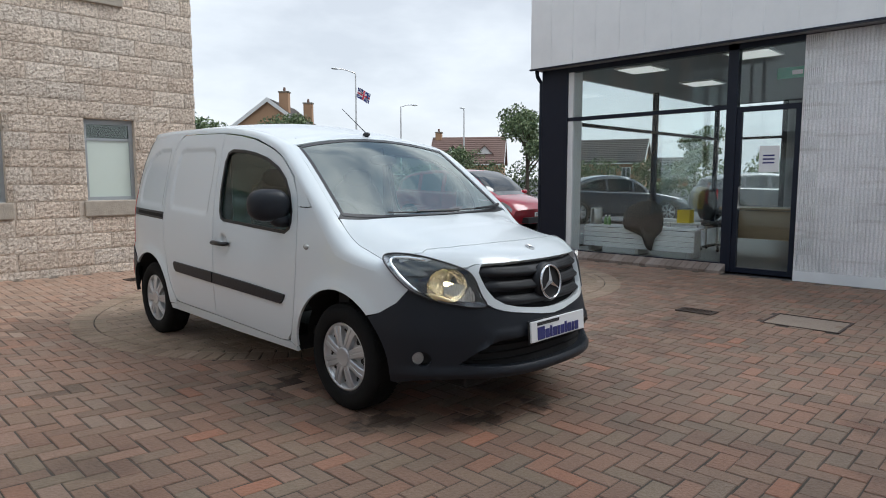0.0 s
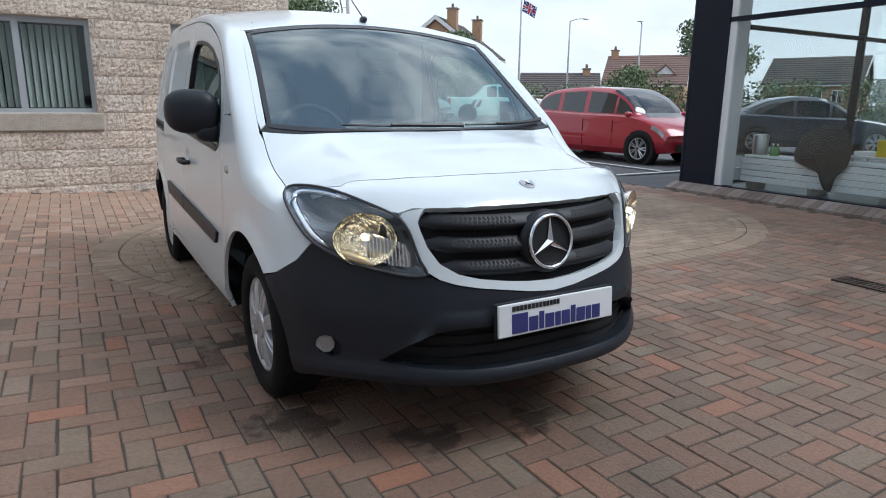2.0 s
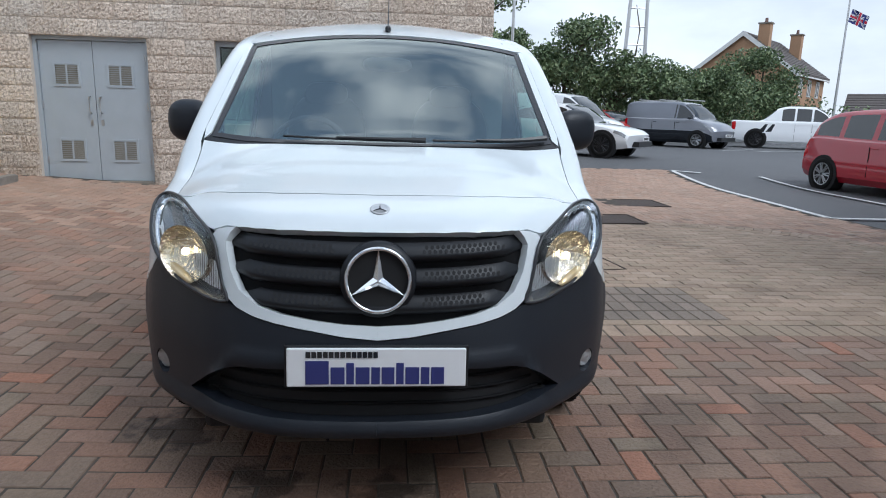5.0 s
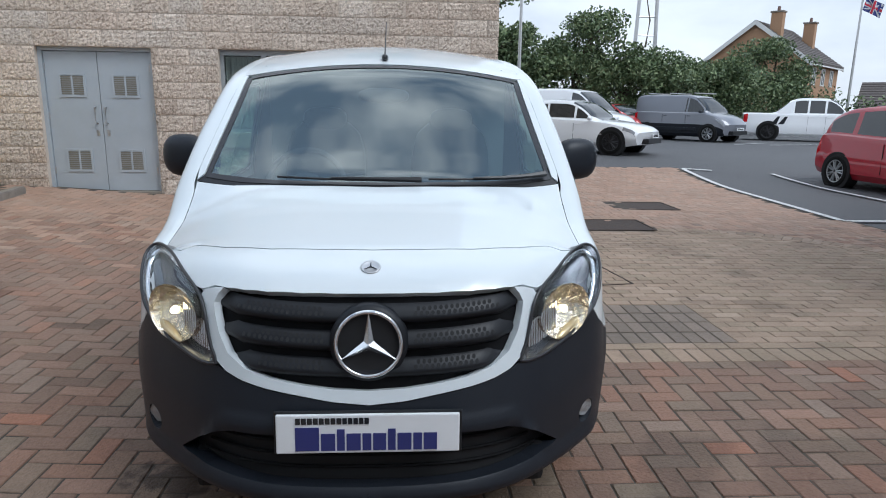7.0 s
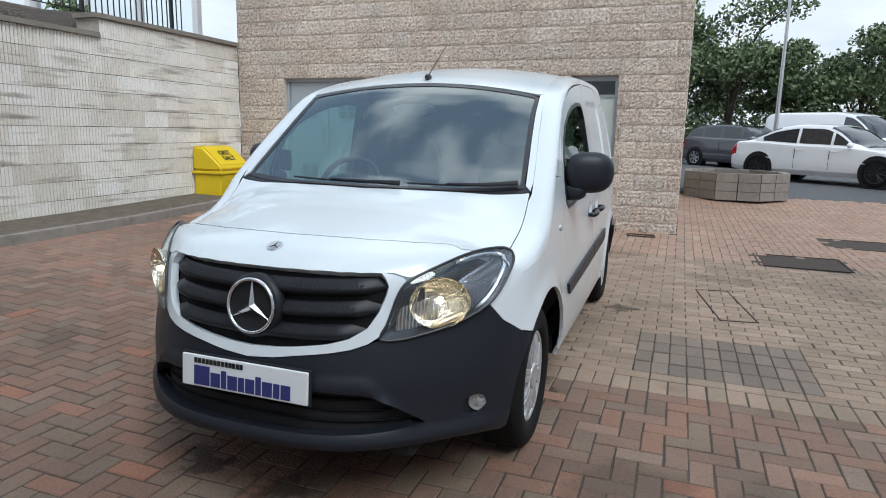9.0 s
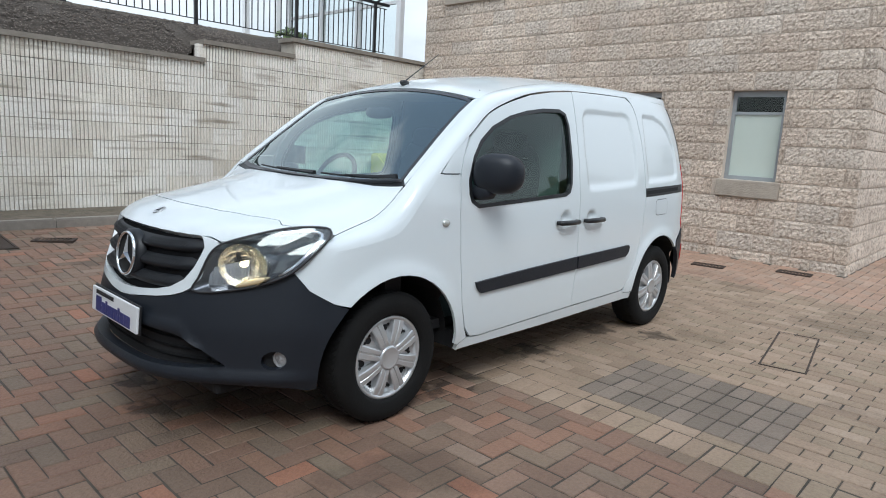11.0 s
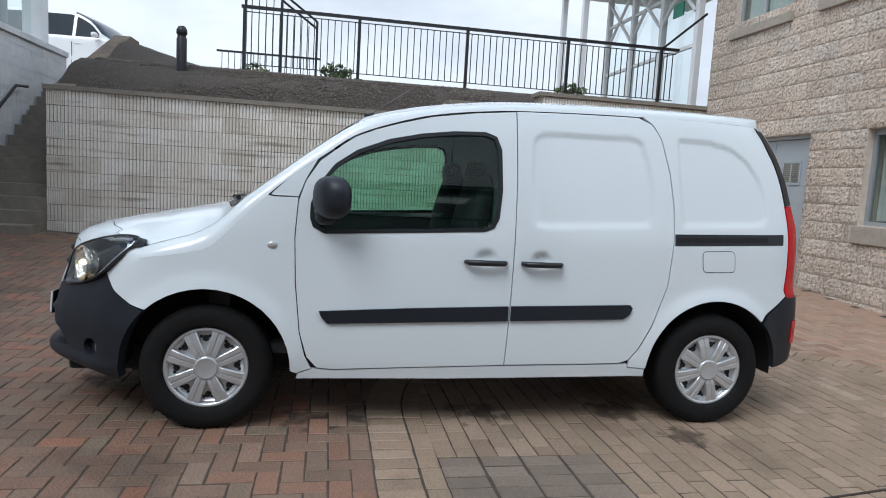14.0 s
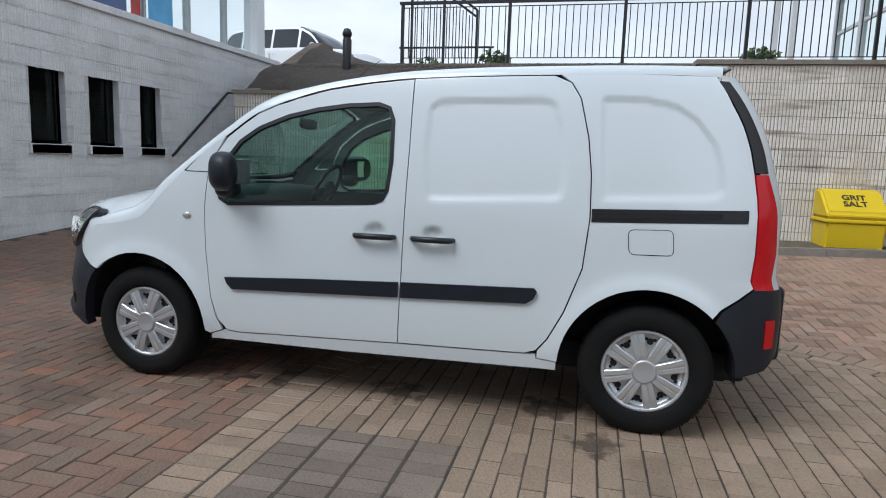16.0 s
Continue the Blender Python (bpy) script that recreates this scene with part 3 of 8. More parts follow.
def lay_blocks(parent, name, frame_m, length, z0, z1, openings, datas, material, keep, seed=1, L=0.45, H=0.222, offset=0.0, top=None):
    """Courses of blocks along local +x; openings: (x0, x1, z0, z1). keep(x, z) chooses those built singly."""
    rng = random.Random(seed)
    meshes = [mesh_of(name, d, material) for d in datas]
    rest = []
    course = 0
    z = z0
    while z < z1 - 0.02:
        h = min(H, z1 - z)
        x = -L * (0.5 if course % 2 else 0.0) - offset
        cuts = sorted((a, b) for a, b, c, d in openings if c < z + h * 0.5 < d)
        while x < length - 0.01:
            a, b = max(0.0, x), min(length, x + L)
            spans = [(a, b)]
            for ca, cb in cuts:
                spans = [s for q in spans for s in ((q[0], min(q[1], ca)), (max(q[0], cb), q[1])) if s[1] - s[0] > 0.02]
            for s0, s1 in spans:
                if top and z + h * 0.5 > top((s0 + s1) / 2):
                    continue
                k = rng.randrange(len(datas))
                m = frame_m @ Matrix.Translation((s0, 0, z)) @ Matrix.Diagonal(((s1 - s0) / L, 1, h / H, 1))
                if keep((s0 + s1) / 2, z):
                    ob = new(name, meshes[k])
                    ob.parent = parent
                    ob.matrix_basis = m
                else:
                    rest.append((k, m))
            x += L
        z += h
        course += 1
    if rest:
        vs, fs = [], []
        for k, m in rest:
            o = len(vs)
            vs += [m @ Vector(p) for p in datas[k][0]]
            fs += [tuple(i + o for i in f) for f in datas[k][1]]
        me = bpy.data.meshes.new(name + "_courses")
        me.from_pydata(vs, [], fs)
        me.materials.append(material)
        ob = new(name + "_courses", me)
        ob.parent = parent
        tagged(ob, kind="stuff")


def wall_frame(x, y, angle, z=0.0):
    """Local +x along the wall, the face towards local -y."""
    return Matrix.Translation((x, y, z)) @ Matrix.Rotation(angle, 4, "Z")


SPLITS = [split_block(s) for s in range(8)]
RIBBED = [ribbed_block()]


def cut_wall(bm, x0, x1, z0, z1, y0, y1, openings):
    """Solid wall along x with openings right through, as butted boxes."""
    xs = sorted({x0, x1, *[v for o in openings for v in o[:2]]})
    for a, b in zip(xs, xs[1:]):
        mid = (a + b) / 2
        z = z0
        for o in sorted((o for o in openings if o[0] < mid < o[1]), key=lambda o: o[2]):
            if o[2] > z:
                box(bm, a, y0, z, b, y1, o[2])
            z = o[3]
        if z < z1:
            box(bm, a, y0, z, b, y1, z1)
    return bm


# sandstone building behind the van
WY, WX0, WX1 = 6.6, -5.75, 1.38
LINT, SILL = 2.16, 1.05
A_OPEN = [(-4.85, -3.33, 0.0, LINT), (-2.44, -1.09, SILL, LINT), (-0.16, 0.49, SILL, LINT),
          (-5.2, -3.95, LINT + 7.5 * 0.222, 5.2), (-3.35, -2.1, LINT + 7.5 * 0.222, 5.2), (-0.9, 0.35, LINT + 7.5 * 0.222, 5.2)]


def build_stone_building():
    a = obj("wall_north", cut_wall(bmesh.new(), WX0, WX1 - 0.012, -0.2, 6.4, WY + 0.008, WY + 0.3, A_OPEN), M_MORTAR)
    tagged(a, "split-faced sandstone block wall of a two-storey building", "wall", kind="structure")
    loc = [(o[0] - WX0, o[1] - WX0, o[2], o[3]) for o in A_OPEN] + [(-0.27 + 5.75 - 0.0, 0.55 + 5.75, SILL - 0.222, SILL), (-2.55 + 5.75, -1.0 + 5.75, SILL - 0.222, SILL)]
    z0 = LINT - 10 * 0.222
    lay_blocks(a, "stone_block", wall_frame(WX0, WY, 0), WX1 - WX0, z0, 6.3, loc, SPLITS, M_STONE, lambda x, z: x > 0.0 and z < 4.0, seed=3)
    b = obj("wall_east", boxed(WX1 - 0.3, WY + 0.3, -0.2, WX1 - 0.012, 14.6, 6.4), M_MORTAR)
    tagged(b, "split-faced sandstone end wall of the building", "wall", kind="structure")
    lay_blocks(b, "stone_block", wall_frame(WX1, WY, math.pi / 2), 8.0, z0, 6.3, [], SPLITS, M_STONE, lambda x, z: False, seed=4, offset=0.2)
    # closing walls and roof of the building
    c = bmesh.new()
    box(c, WX0, 14.3, -0.2, WX1 - 0.31, 14.6, 6.4)
    box(c, WX0, WY + 0.31, -0.2, WX0 + 0.3, 14.29, 6.4)
    tagged(obj("wall_back", c, M_STONE), "plain stone back walls of the building", "wall", kind="structure")
    r = boxed(WX0 - 0.1, WY - 0.1, 6.41, WX1 + 0.1, 14.7, 6.6)
    tagged(obj("roof", r, M_CONCRETE), "flat roof slab of the stone building", "roof", kind="structure")
    # inner slab and an added sheet, coloured dark for the rooms' shade
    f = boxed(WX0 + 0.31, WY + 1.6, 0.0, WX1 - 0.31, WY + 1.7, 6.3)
    tagged(obj("room_backing", f, M_ROOMSHADE), "added dark sheet standing in for the rooms' shade", "wall", kind="structure")
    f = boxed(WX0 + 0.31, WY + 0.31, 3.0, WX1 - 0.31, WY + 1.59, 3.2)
    tagged(obj("ceiling", f, M_ROOMSHADE), "floor slab between the storeys, coloured dark as room shade", "ceiling", kind="structure")


def build_window(name, x0, x1, z0, z1, kind):
    w = empty(name, pose((x0 + x1) / 2, WY, z0), {"frost": "grey framed window with a frosted pale green pane", "blind": "grey framed two-light window with vertical blinds",
                                                   "upper": "pale grey framed upper window with two panes"}[kind], "window", kind="structure")
    hx, h = (x1 - x0) / 2, z1 - z0
    yf = 0.09
    fr = bmesh.new()
    for a in ((-hx, -hx + 0.05, 0, h), (hx - 0.05, hx, 0, h), (-hx + 0.05, hx - 0.05, 0, 0.05), (-hx + 0.05, hx - 0.05, h - 0.07, h)):
        box(fr, a[0], yf, a[2], a[1], yf + 0.06, a[3])
    if kind == "frost":
        box(fr, -hx + 0.05, yf + 0.002, h - 0.29, hx - 0.05, yf + 0.055, h - 0.255)
    else:
        box(fr, -0.12, yf + 0.002, 0.05, -0.05, yf + 0.058, h - 0.07)
    part("window_frame", fr, M_WINFRAME, w)
    if kind == "frost":
        part("pane", boxed(-hx + 0.05, yf + 0.02, 0.05, hx - 0.05, yf + 0.03, h - 0.29), M_FROST, w, "frosted pale green pane")
        part("top_pane", boxed(-hx + 0.05, yf + 0.02, h - 0.255, hx - 0.05, yf + 0.03, h - 0.07), M_WINGLASS, w)
    else:
        for a, b in ((-hx + 0.05, -0.12), (-0.05, hx - 0.05)):
            p = part("pane", boxed(a, yf + 0.025, 0.05, b, yf + 0.031, h - 0.07), M_WINGLASS, w)
            p.visible_shadow = False
        x = -hx + 0.07
        while x < hx - 0.08:
            bl = bmesh.new()
            r = Matrix.Rotation(radians(52), 4, "Z")
            q = [Vector((-0.045, 0, 0)), Vector((0, 0.006, 0)), Vector((0.045, 0, 0))]
            lo = [bl.verts.new(r @ p + Vector((x, yf + 0.16, 0.06))) for p in q]
            hi = [bl.verts.new(r @ p + Vector((x, yf + 0.16, h - 0.08))) for p in q]
            for i in range(2):
                bl.faces.new((lo[i], lo[i + 1], hi[i + 1], hi[i]))
            part("blind_slat", bl, M_BLIND, w)
            x += 0.075
    sl = boxed(-hx - (0.05 if kind != "upper" else 0.06), -0.05 if kind == "upper" else -0.035, -0.215 if kind != "upper" else -0.14, hx + (0.06 if kind != "upper" else 0.06), yf + 0.06, -0.002, 0.012)
    part("window_sill", sl, M_SILLSTONE, w, "cast stone sill")


def build_steel_door():
    x0, x1 = -4.85, -3.33
    zb = 0.2
    d = empty("door_1", pose((x0 + x1) / 2, WY, zb), "closed pale grey steel double door with louvred panels", "door", kind="structure")
    h, hx = LINT - zb, (x1 - x0) / 2
    fr = bmesh.new()
    for a in ((-hx, -hx + 0.05, 0, h), (hx - 0.05, hx, 0, h), (-hx + 0.05, hx - 0.05, h - 0.05, h)):
        box(fr, a[0], 0.07, a[2], a[1], 0.17, a[3])
    part("door_frame", fr, M_GREYPAINT, d)
    for s in (-1, 1):
        a, b = (-hx + 0.055, -0.004) if s < 0 else (0.004, hx - 0.055)
        leaf = part("door_leaf", boxed(a, 0.1, 0.02, b, 0.145, h - 0.055, 0.004), M_GREYPAINT, d)
        cx = (a + b) / 2
        for zc in (0.44, h - 0.5):
            lv = bmesh.new()
            for q in ((-0.18, -0.15, -0.16, 0.16), (0.15, 0.18, -0.16, 0.16), (-0.15, 0.15, 0.13, 0.16), (-0.15, 0.15, -0.16, -0.13), (-0.012, 0.012, -0.13, 0.13)):
                box(lv, cx + q[0], 0.088, zc + q[2], cx + q[1], 0.0995, zc + q[3])
            part("louvre_frame", lv, M_GREYPAINT, leaf)
            sl = bmesh.new()
            for k in range(9):
                z = zc - 0.125 + k * 0.028
                box(sl, cx - 0.148, 0.09, z, cx + 0.148, 0.0985, z + 0.02)
            part("louvre", sl, M_LOUVRE, leaf, "grey-brown ventilation louvre")
        hd = bmesh.new()
        tube(hd, [(-s * -0.07, 0.1, 0.95), (-s * -0.07, 0.05, 0.96), (-s * -0.07, 0.05, 1.16), (-s * -0.07, 0.1, 1.17)], 0.011)
        part("handle", hd, M_STEEL, leaf, "steel pull handle")
        part("lock_plate", boxed(s * 0.07 - 0.02, 0.094, 0.78, s * 0.07 + 0.02, 0.0995, 0.86), M_STEEL, leaf)
        for z in (0.25, 1.0, 1.65):
            hg = bmesh.new()
            e = s * (hx - 0.06)
            tube(hg, [(e, 0.095, z), (e, 0.095, z + 0.1)], 0.012)
            part("hinge", hg, M_STEEL, leaf)
    part("threshold", boxed(-hx, -0.02, -0.06, hx, 0.16, 0.016), M_CONCRETE, d)


# cream ribbed retaining wall with stepped top
RWA = math.atan2(9.8, -0.3)
RW0 = Vector((-5.45, -3.2))
RWL = math.hypot(9.8, 0.3)


def rw_top(s):
    return 2.2 if s < 5.53 else (2.44 if s < 6.95 else 2.68)


def build_retaining_wall():
    def pt(s, off, z):
        d = Vector((math.cos(RWA), math.sin(RWA)))
        n = Vector((d.y, -d.x))
        q = RW0 + d * s + n * off
        return (q.x, q.y, z)
    bm = bmesh.new()
    for s0, s1 in ((0.0, 5.53), (5.53, 6.95), (6.95, RWL)):
        t = rw_top(s0 + 0.01)
        lo = [bm.verts.new(pt(s, o, -0.2)) for s, o in ((s0, -0.014), (s1, -0.014), (s1, -0.35), (s0, -0.35))]
        hi = [bm.verts.new(pt(s, o, t)) for s, o in ((s0, -0.014), (s1, -0.014), (s1, -0.35), (s0, -0.35))]
        for i in range(4):
            bm.faces.new((lo[i], lo[(i + 1) % 4], hi[(i + 1) % 4], hi[i]))
        bm.faces.new(hi)
    bmesh.ops.recalc_face_normals(bm, faces=bm.faces)
    w = obj("wall_west", bm, M_DARKMORTAR)
    tagged(w, "cream ribbed block retaining wall with a stepped weathered top", "wall", kind="structure")
    lay_blocks(w, "ribbed_block", wall_frame(RW0.x, RW0.y, RWA), RWL, 0.0, 2.68, [], [ribbed_block()], M_CREAM,
               lambda x, z: True, seed=6, H=0.222, top=lambda s: rw_top(s) + 0.02)
    # end return beside the steps
    r = obj("wall_return", boxed(-8.2, -3.199, 0.0, -5.48, -3.0, 2.19), M_CREAM)
    tagged(r, "cream block return of the retaining wall beside the steps", "wall", kind="structure")
    for s0, s1 in ((-0.03, 5.5), (5.48, 6.95), (6.9, RWL)):
        c = bmesh.new()
        t = rw_top(s0 + 0.1)
        lo = [c.verts.new(pt(s, o, t + 0.002)) for s, o in ((s0, 0.035), (s1, 0.035), (s1, -0.36), (s0, -0.36))]
        hi = [c.verts.new(pt(s, o, t + 0.062)) for s, o in ((s0, 0.03), (s1, 0.03), (s1, -0.36), (s0, -0.36))]
        for i in range(4):
            c.faces.new((lo[i], lo[(i + 1) % 4], hi[(i + 1) % 4], hi[i]))
        c.faces.new(hi), c.faces.new(lo)
        bmesh.ops.recalc_face_normals(c, faces=c.faces)
        part("coping", c, M_CONCRETE, w, "weathered concrete coping")
    # planting bed and pavement behind
    bed = bmesh.new()
    rng = random.Random(2)
    rows = []
    for i in range(45):
        s = RWL * i / 44
        t0 = rw_top(s)
        a = pt(s, -0.355, t0 + 0.03)
        row = []
        for k in range(9):
            f = k / 8
            x = a[0] + (-6.72 - a[0]) * f
            hump = 0.12 * math.sin(f * 3.1)
            row.append(bed.verts.new((x, a[1], a[2] + (max(2.82, t0) - a[2]) * f ** 0.8 + hump * 0.4 + rng.uniform(-0.02, 0.02))))
        rows.append(row)
    for p, q in zip(rows, rows[1:]):
        for k in range(8):
            bed.faces.new((p[k], q[k], q[k + 1], p[k + 1]))
    tagged(obj("planting_bed", bed, M_SOIL, smooth=True), "dark gravel and soil bed sloping above the wall", "ground", kind="structure")
    up = boxed(-40, -3.0, 2.6, -6.72, 40, 2.85)
    tagged(obj("upper_pavement", up, M_CONCRETE), "grey upper level pavement behind the railing", "pavement", kind="structure")
    return w


build_stone_building()
build_window("window_1", -0.16, 0.49, SILL, LINT, "frost")
build_window("window_2", -2.44, -1.09, SILL, LINT, "blind")
for i, (a, b) in enumerate(((-5.2, -3.95), (-3.35, -2.1), (-0.9, 0.35))):
    build_window("window_%d" % (i + 3), a, b, LINT + 7.5 * 0.222, 5.2, "upper")
build_steel_door()
retaining = build_retaining_wall()


# ---- white painted building beside the steps ----
DY = -4.25
D_WIN = rounded([(-3.16, -2.63), (-4.12, -3.64), (-5.1, -4.65)], 0.06, 4)


def build_white_building():
    op = [(a, b, 1.31, 2.32) for a, b in D_WIN]
    w = obj("wall_south", cut_wall(bmesh.new(), -9.0, 3.0, -0.2, 3.12, DY - 0.3, DY - 0.012, op), M_WHITEBLOCK)
    tagged(w, "white painted ribbed block wall with small dark windows", "wall", kind="structure")
    L = 12.0
    loc = [(3.0 - b, 3.0 - a, c, d) for a, b, c, d in op] + [(3.0 - b - 0.05, 3.0 - a + 0.05, 1.18, 1.31) for a, b, c, d in op]
    lay_blocks(w, "white_block", wall_frame(3.0, DY, math.pi), L, 0.0, 3.11, loc, [ribbed_block(d=0.007)], M_WHITEBLOCK, lambda x, z: x > 4.3 and x < 11.3, seed=8)
    part("coping", boxed(-9.0, DY - 0.32, 3.12, 3.0, DY + 0.04, 3.22, 0.01), M_WHITEBLOCK, w, "white painted coping")
    for i, (a, b) in enumerate(D_WIN):
        n = empty("window_%d" % (i + 6), pose((a + b) / 2, DY, 1.31), "small dark window in a black frame with white sill", "window", kind="structure")
        hx, h = (b - a) / 2, 1.01
        fr = bmesh.new()
        for q in ((-hx, -hx + 0.035, 0, h), (hx - 0.035, hx, 0, h), (-hx + 0.035, hx - 0.035, 0, 0.04), (-hx + 0.035, hx - 0.035, h - 0.04, h)):
            box(fr, q[0], -0.15, q[2], q[1], -0.1, q[3])
        part("window_frame", fr, M_FENCE, n)
        part("pane", boxed(-hx + 0.035, -0.13, 0.04, hx - 0.035, -0.124, h - 0.04), M_DARKPANE, n)
        part("window_sill", boxed(-hx - 0.04, -0.16, -0.125, hx + 0.04, 0.03, -0.003, 0.01), M_WHITEBLOCK, n, "white painted sill")
    # added sheet behind the small windows; its dark colour is the room's shade
    tagged(obj("room_backing", boxed(-8.9, DY - 1.3, 0.0, 2.9, DY - 1.2, 3.0), M_ROOMSHADE), "added dark sheet as shade behind the small windows", "wall", kind="structure")
    # glazed storey above
    g = empty("upper_showroom", pose(0, DY - 0.35, 3.22), "glazed upper showroom with slim steel mullions", "building")
    for k in range(11):
        x = -8.6 + k * 1.15
        part("mullion", boxed(x - 0.03, -0.06, 0.0, x + 0.03, 0.06, 3.0), M_WINFRAME, g)
        if k < 10:
            p = part("pane", boxed(x + 0.035, -0.01, 0.05, x + 1.115, 0.0, 2.95), M_SHOPGLASS, g)
            p.visible_shadow = False
    part("column", boxed(-8.75, -0.15, 0.0, -8.45, 0.15, 3.0), M_FASCIA, g, "pale grey corner column")
    part("roof", boxed(-8.9, -1.2, 3.0, 3.0, 0.5, 3.4), M_FASCIA, g)
    part("poster", boxed(-5.9, 0.004, 0.1, -5.3, 0.012, 1.9), mat("sky_blue_poster", (0.08, 0.35, 0.62), 0.5, vary=0.5, scale=4, dark=(0.2, 0.5, 0.75)), g, "sky blue poster behind the glass")
    part("poster", boxed(-5.1, 0.004, 0.1, -4.9, 0.012, 1.9), mat("red_poster", (0.5, 0.06, 0.04), 0.5, vary=0.4), g, "narrow red poster")
    part("poster", boxed(-4.8, 0.004, 0.1, -1.6, 0.012, 1.9), mat("dark_blue_poster", (0.07, 0.11, 0.26), 0.5, vary=0.5, scale=2, dark=(0.12, 0.16, 0.3)), g, "dark blue window graphic")


def build_steps():
    s = empty("steps", pose(0, 0, 0), "flight of weathered concrete steps between two walls", "steps", kind="structure")
    for k in range(13):
        x = -4.95 - 0.245 * k
        z = 0.17 * (k + 1) + 0.24
        part("step", boxed(x - (0.245 if k < 12 else 1.2), DY + 0.04, 0.0, x, -3.2, z, 0.008), M_CONCRETE, s)
    h = empty("handrail", pose(0, DY + 0.1, 0), "black painted steel handrail on the white wall", "handrail")
    bm = bmesh.new()
    tube(bm, [(-5.2, 0, 1.19), (-6.83, 0, 2.35), (-7.2, 0, 2.38)], 0.022)
    part("rail", bm, M_FENCE, h)
    for x, z in ((-5.5, 1.40), (-6.5, 2.11)):
        b = bmesh.new()
        tube(b, [(x, 0, z), (x, -0.05, z - 0.05), (x, -0.11, z - 0.05)], 0.01)
        part("bracket", b, M_FENCE, h)


build_white_building()
build_steps()


# ---- glazed showroom opposite ----
def build_showroom():
    X = 6.4
    g = empty("showroom", pose(X, 0, 0.0), "single-storey glazed showroom with navy steel frame and pale fascia", "building")
    part("column", boxed(-0.02, 3.3, -0.05, 0.4, 3.82, 3.2, 0.01), M_NAVYSTEEL, g, "navy painted steel corner column")
    part("inner_column", boxed(0.02, 3.2, 0.05, 0.3, 3.298, 3.2), M_FASCIA, g)
    for y in (0.5,):
        part("mullion", boxed(0.0, y, 0.0, 0.12, y + 0.14, 3.2), M_NAVYSTEEL, g)
    part("transom", boxed(0.01, 0.64, 2.31, 0.09, 3.3, 2.37), M_NAVYSTEEL, g)
    part("bottom_rail", boxed(0.0, 0.64, 0.03, 0.12, 3.3, 0.12), M_NAVYSTEEL, g)
    part("head_rail", boxed(0.0, -0.33, 3.12, 0.12, 3.3, 3.2), M_NAVYSTEEL, g)
    for z0, z1 in ((0.12, 2.31), (2.37, 3.12)):
        p = part("pane", boxed(0.05, 0.64, z0, 0.06, 3.3, z1), M_SHOPGLASS, g)
        p.visible_shadow = False
    # door
    d = part("door_frame", cut_frame(-0.33, 0.5, 0.0, 2.33, 0.02, 0.08, 0.07), M_NAVYSTEEL, g)
    p = part("door_pane", boxed(0.045, -0.26, 0.09, 0.055, 0.43, 2.26), M_SHOPGLASS, g)
    p.visible_shadow = False
    p = part("pane", boxed(0.045, -0.33, 2.33, 0.055, 0.5, 3.12), M_SHOPGLASS, g)
    p.visible_shadow = False
    bm = bmesh.new()
    tube(bm, [(-0.0, 0.4, 0.9), (-0.05, 0.4, 0.92), (-0.05, 0.4, 1.2), (0.0, 0.4, 1.22)], 0.014)
    part("door_handle", bm, M_STEEL, d, "steel pull handle")
    part("notice", boxed(0.03, -0.08, 1.42, 0.042, 0.18, 1.78), M_PLATE, g, "white paper notice taped on the glass")
    nt = bmesh.new()
    for k in range(3):
        box(nt, 0.0265, -0.02, 1.64 - 0.05 * k, 0.029, 0.13, 1.66 - 0.05 * k)
    part("notice_lines", nt, M_NAVY, g)
    # side wall facing the lot, glazed as well, and the far sides
    for y, x0, x1 in ((3.7, 0.4, 7.5),):
        for xx in (0.4, 4.0, 7.41):
            part("mullion", boxed(xx, y - 0.05, 0.0, xx + 0.09, y + 0.05, 3.2), M_NAVYSTEEL, g)
        part("transom", boxed(x0, y - 0.04, 2.31, x1, y + 0.04, 2.37), M_NAVYSTEEL, g)
        part("bottom_rail", boxed(x0, y - 0.05, 0.0, x1, y + 0.05, 0.1), M_NAVYSTEEL, g)
        p = part("pane", boxed(x0, y - 0.005, 0.1, x1, y + 0.005, 3.15), M_SHOPGLASS, g)
        p.visible_shadow = False
    for y in (3.4, 2.1):
        part("mullion", boxed(7.5, y - 0.06, 0.0, 7.62, y + 0.06, 3.2), M_NAVYSTEEL, g)
    part("transom", boxed(7.51, 2.16, 2.31, 7.59, 3.34, 2.37), M_NAVYSTEEL, g)
    p = part("pane", boxed(7.545, 2.16, 0.1, 7.555, 3.65, 3.15), M_SHOPGLASS, g)
    p.visible_shadow = False
    part("back_wall", boxed(7.5, -3.2, 0.0, 7.62, 2.04, 3.2), M_ROOMWALL, g, "dim grey inner wall")
    part("inner_pier", boxed(4.6, -0.6, 0.06, 4.9, 0.35, 3.2), M_ROOMWALL, g, "grey inner pier")
    # fascia cladding in upright panels
    for k in range(27):
        y1 = 3.9 - k * 0.42
        part("fascia_panel", boxed(-0.25, y1 - 0.417, 3.2, -0.2, y1, 4.7, 0.005), M_FASCIA, g)
        part("fascia_seam", boxed(-0.258, y1 - 0.426, 3.21, -0.249, y1 - 0.408, 4.7), M_FASCIA, g)
    for k in range(18):
        x0 = -0.2 + k * 0.42
        part("fascia_panel", boxed(x0, 3.85, 3.2, x0 + 0.417, 3.9, 4.7, 0.005), M_FASCIA, g)
    part("soffit", boxed(-0.199, -7.5, 3.205, 7.7, 3.849, 3.25), M_ROOMWALL, g, "pale grey showroom ceiling")
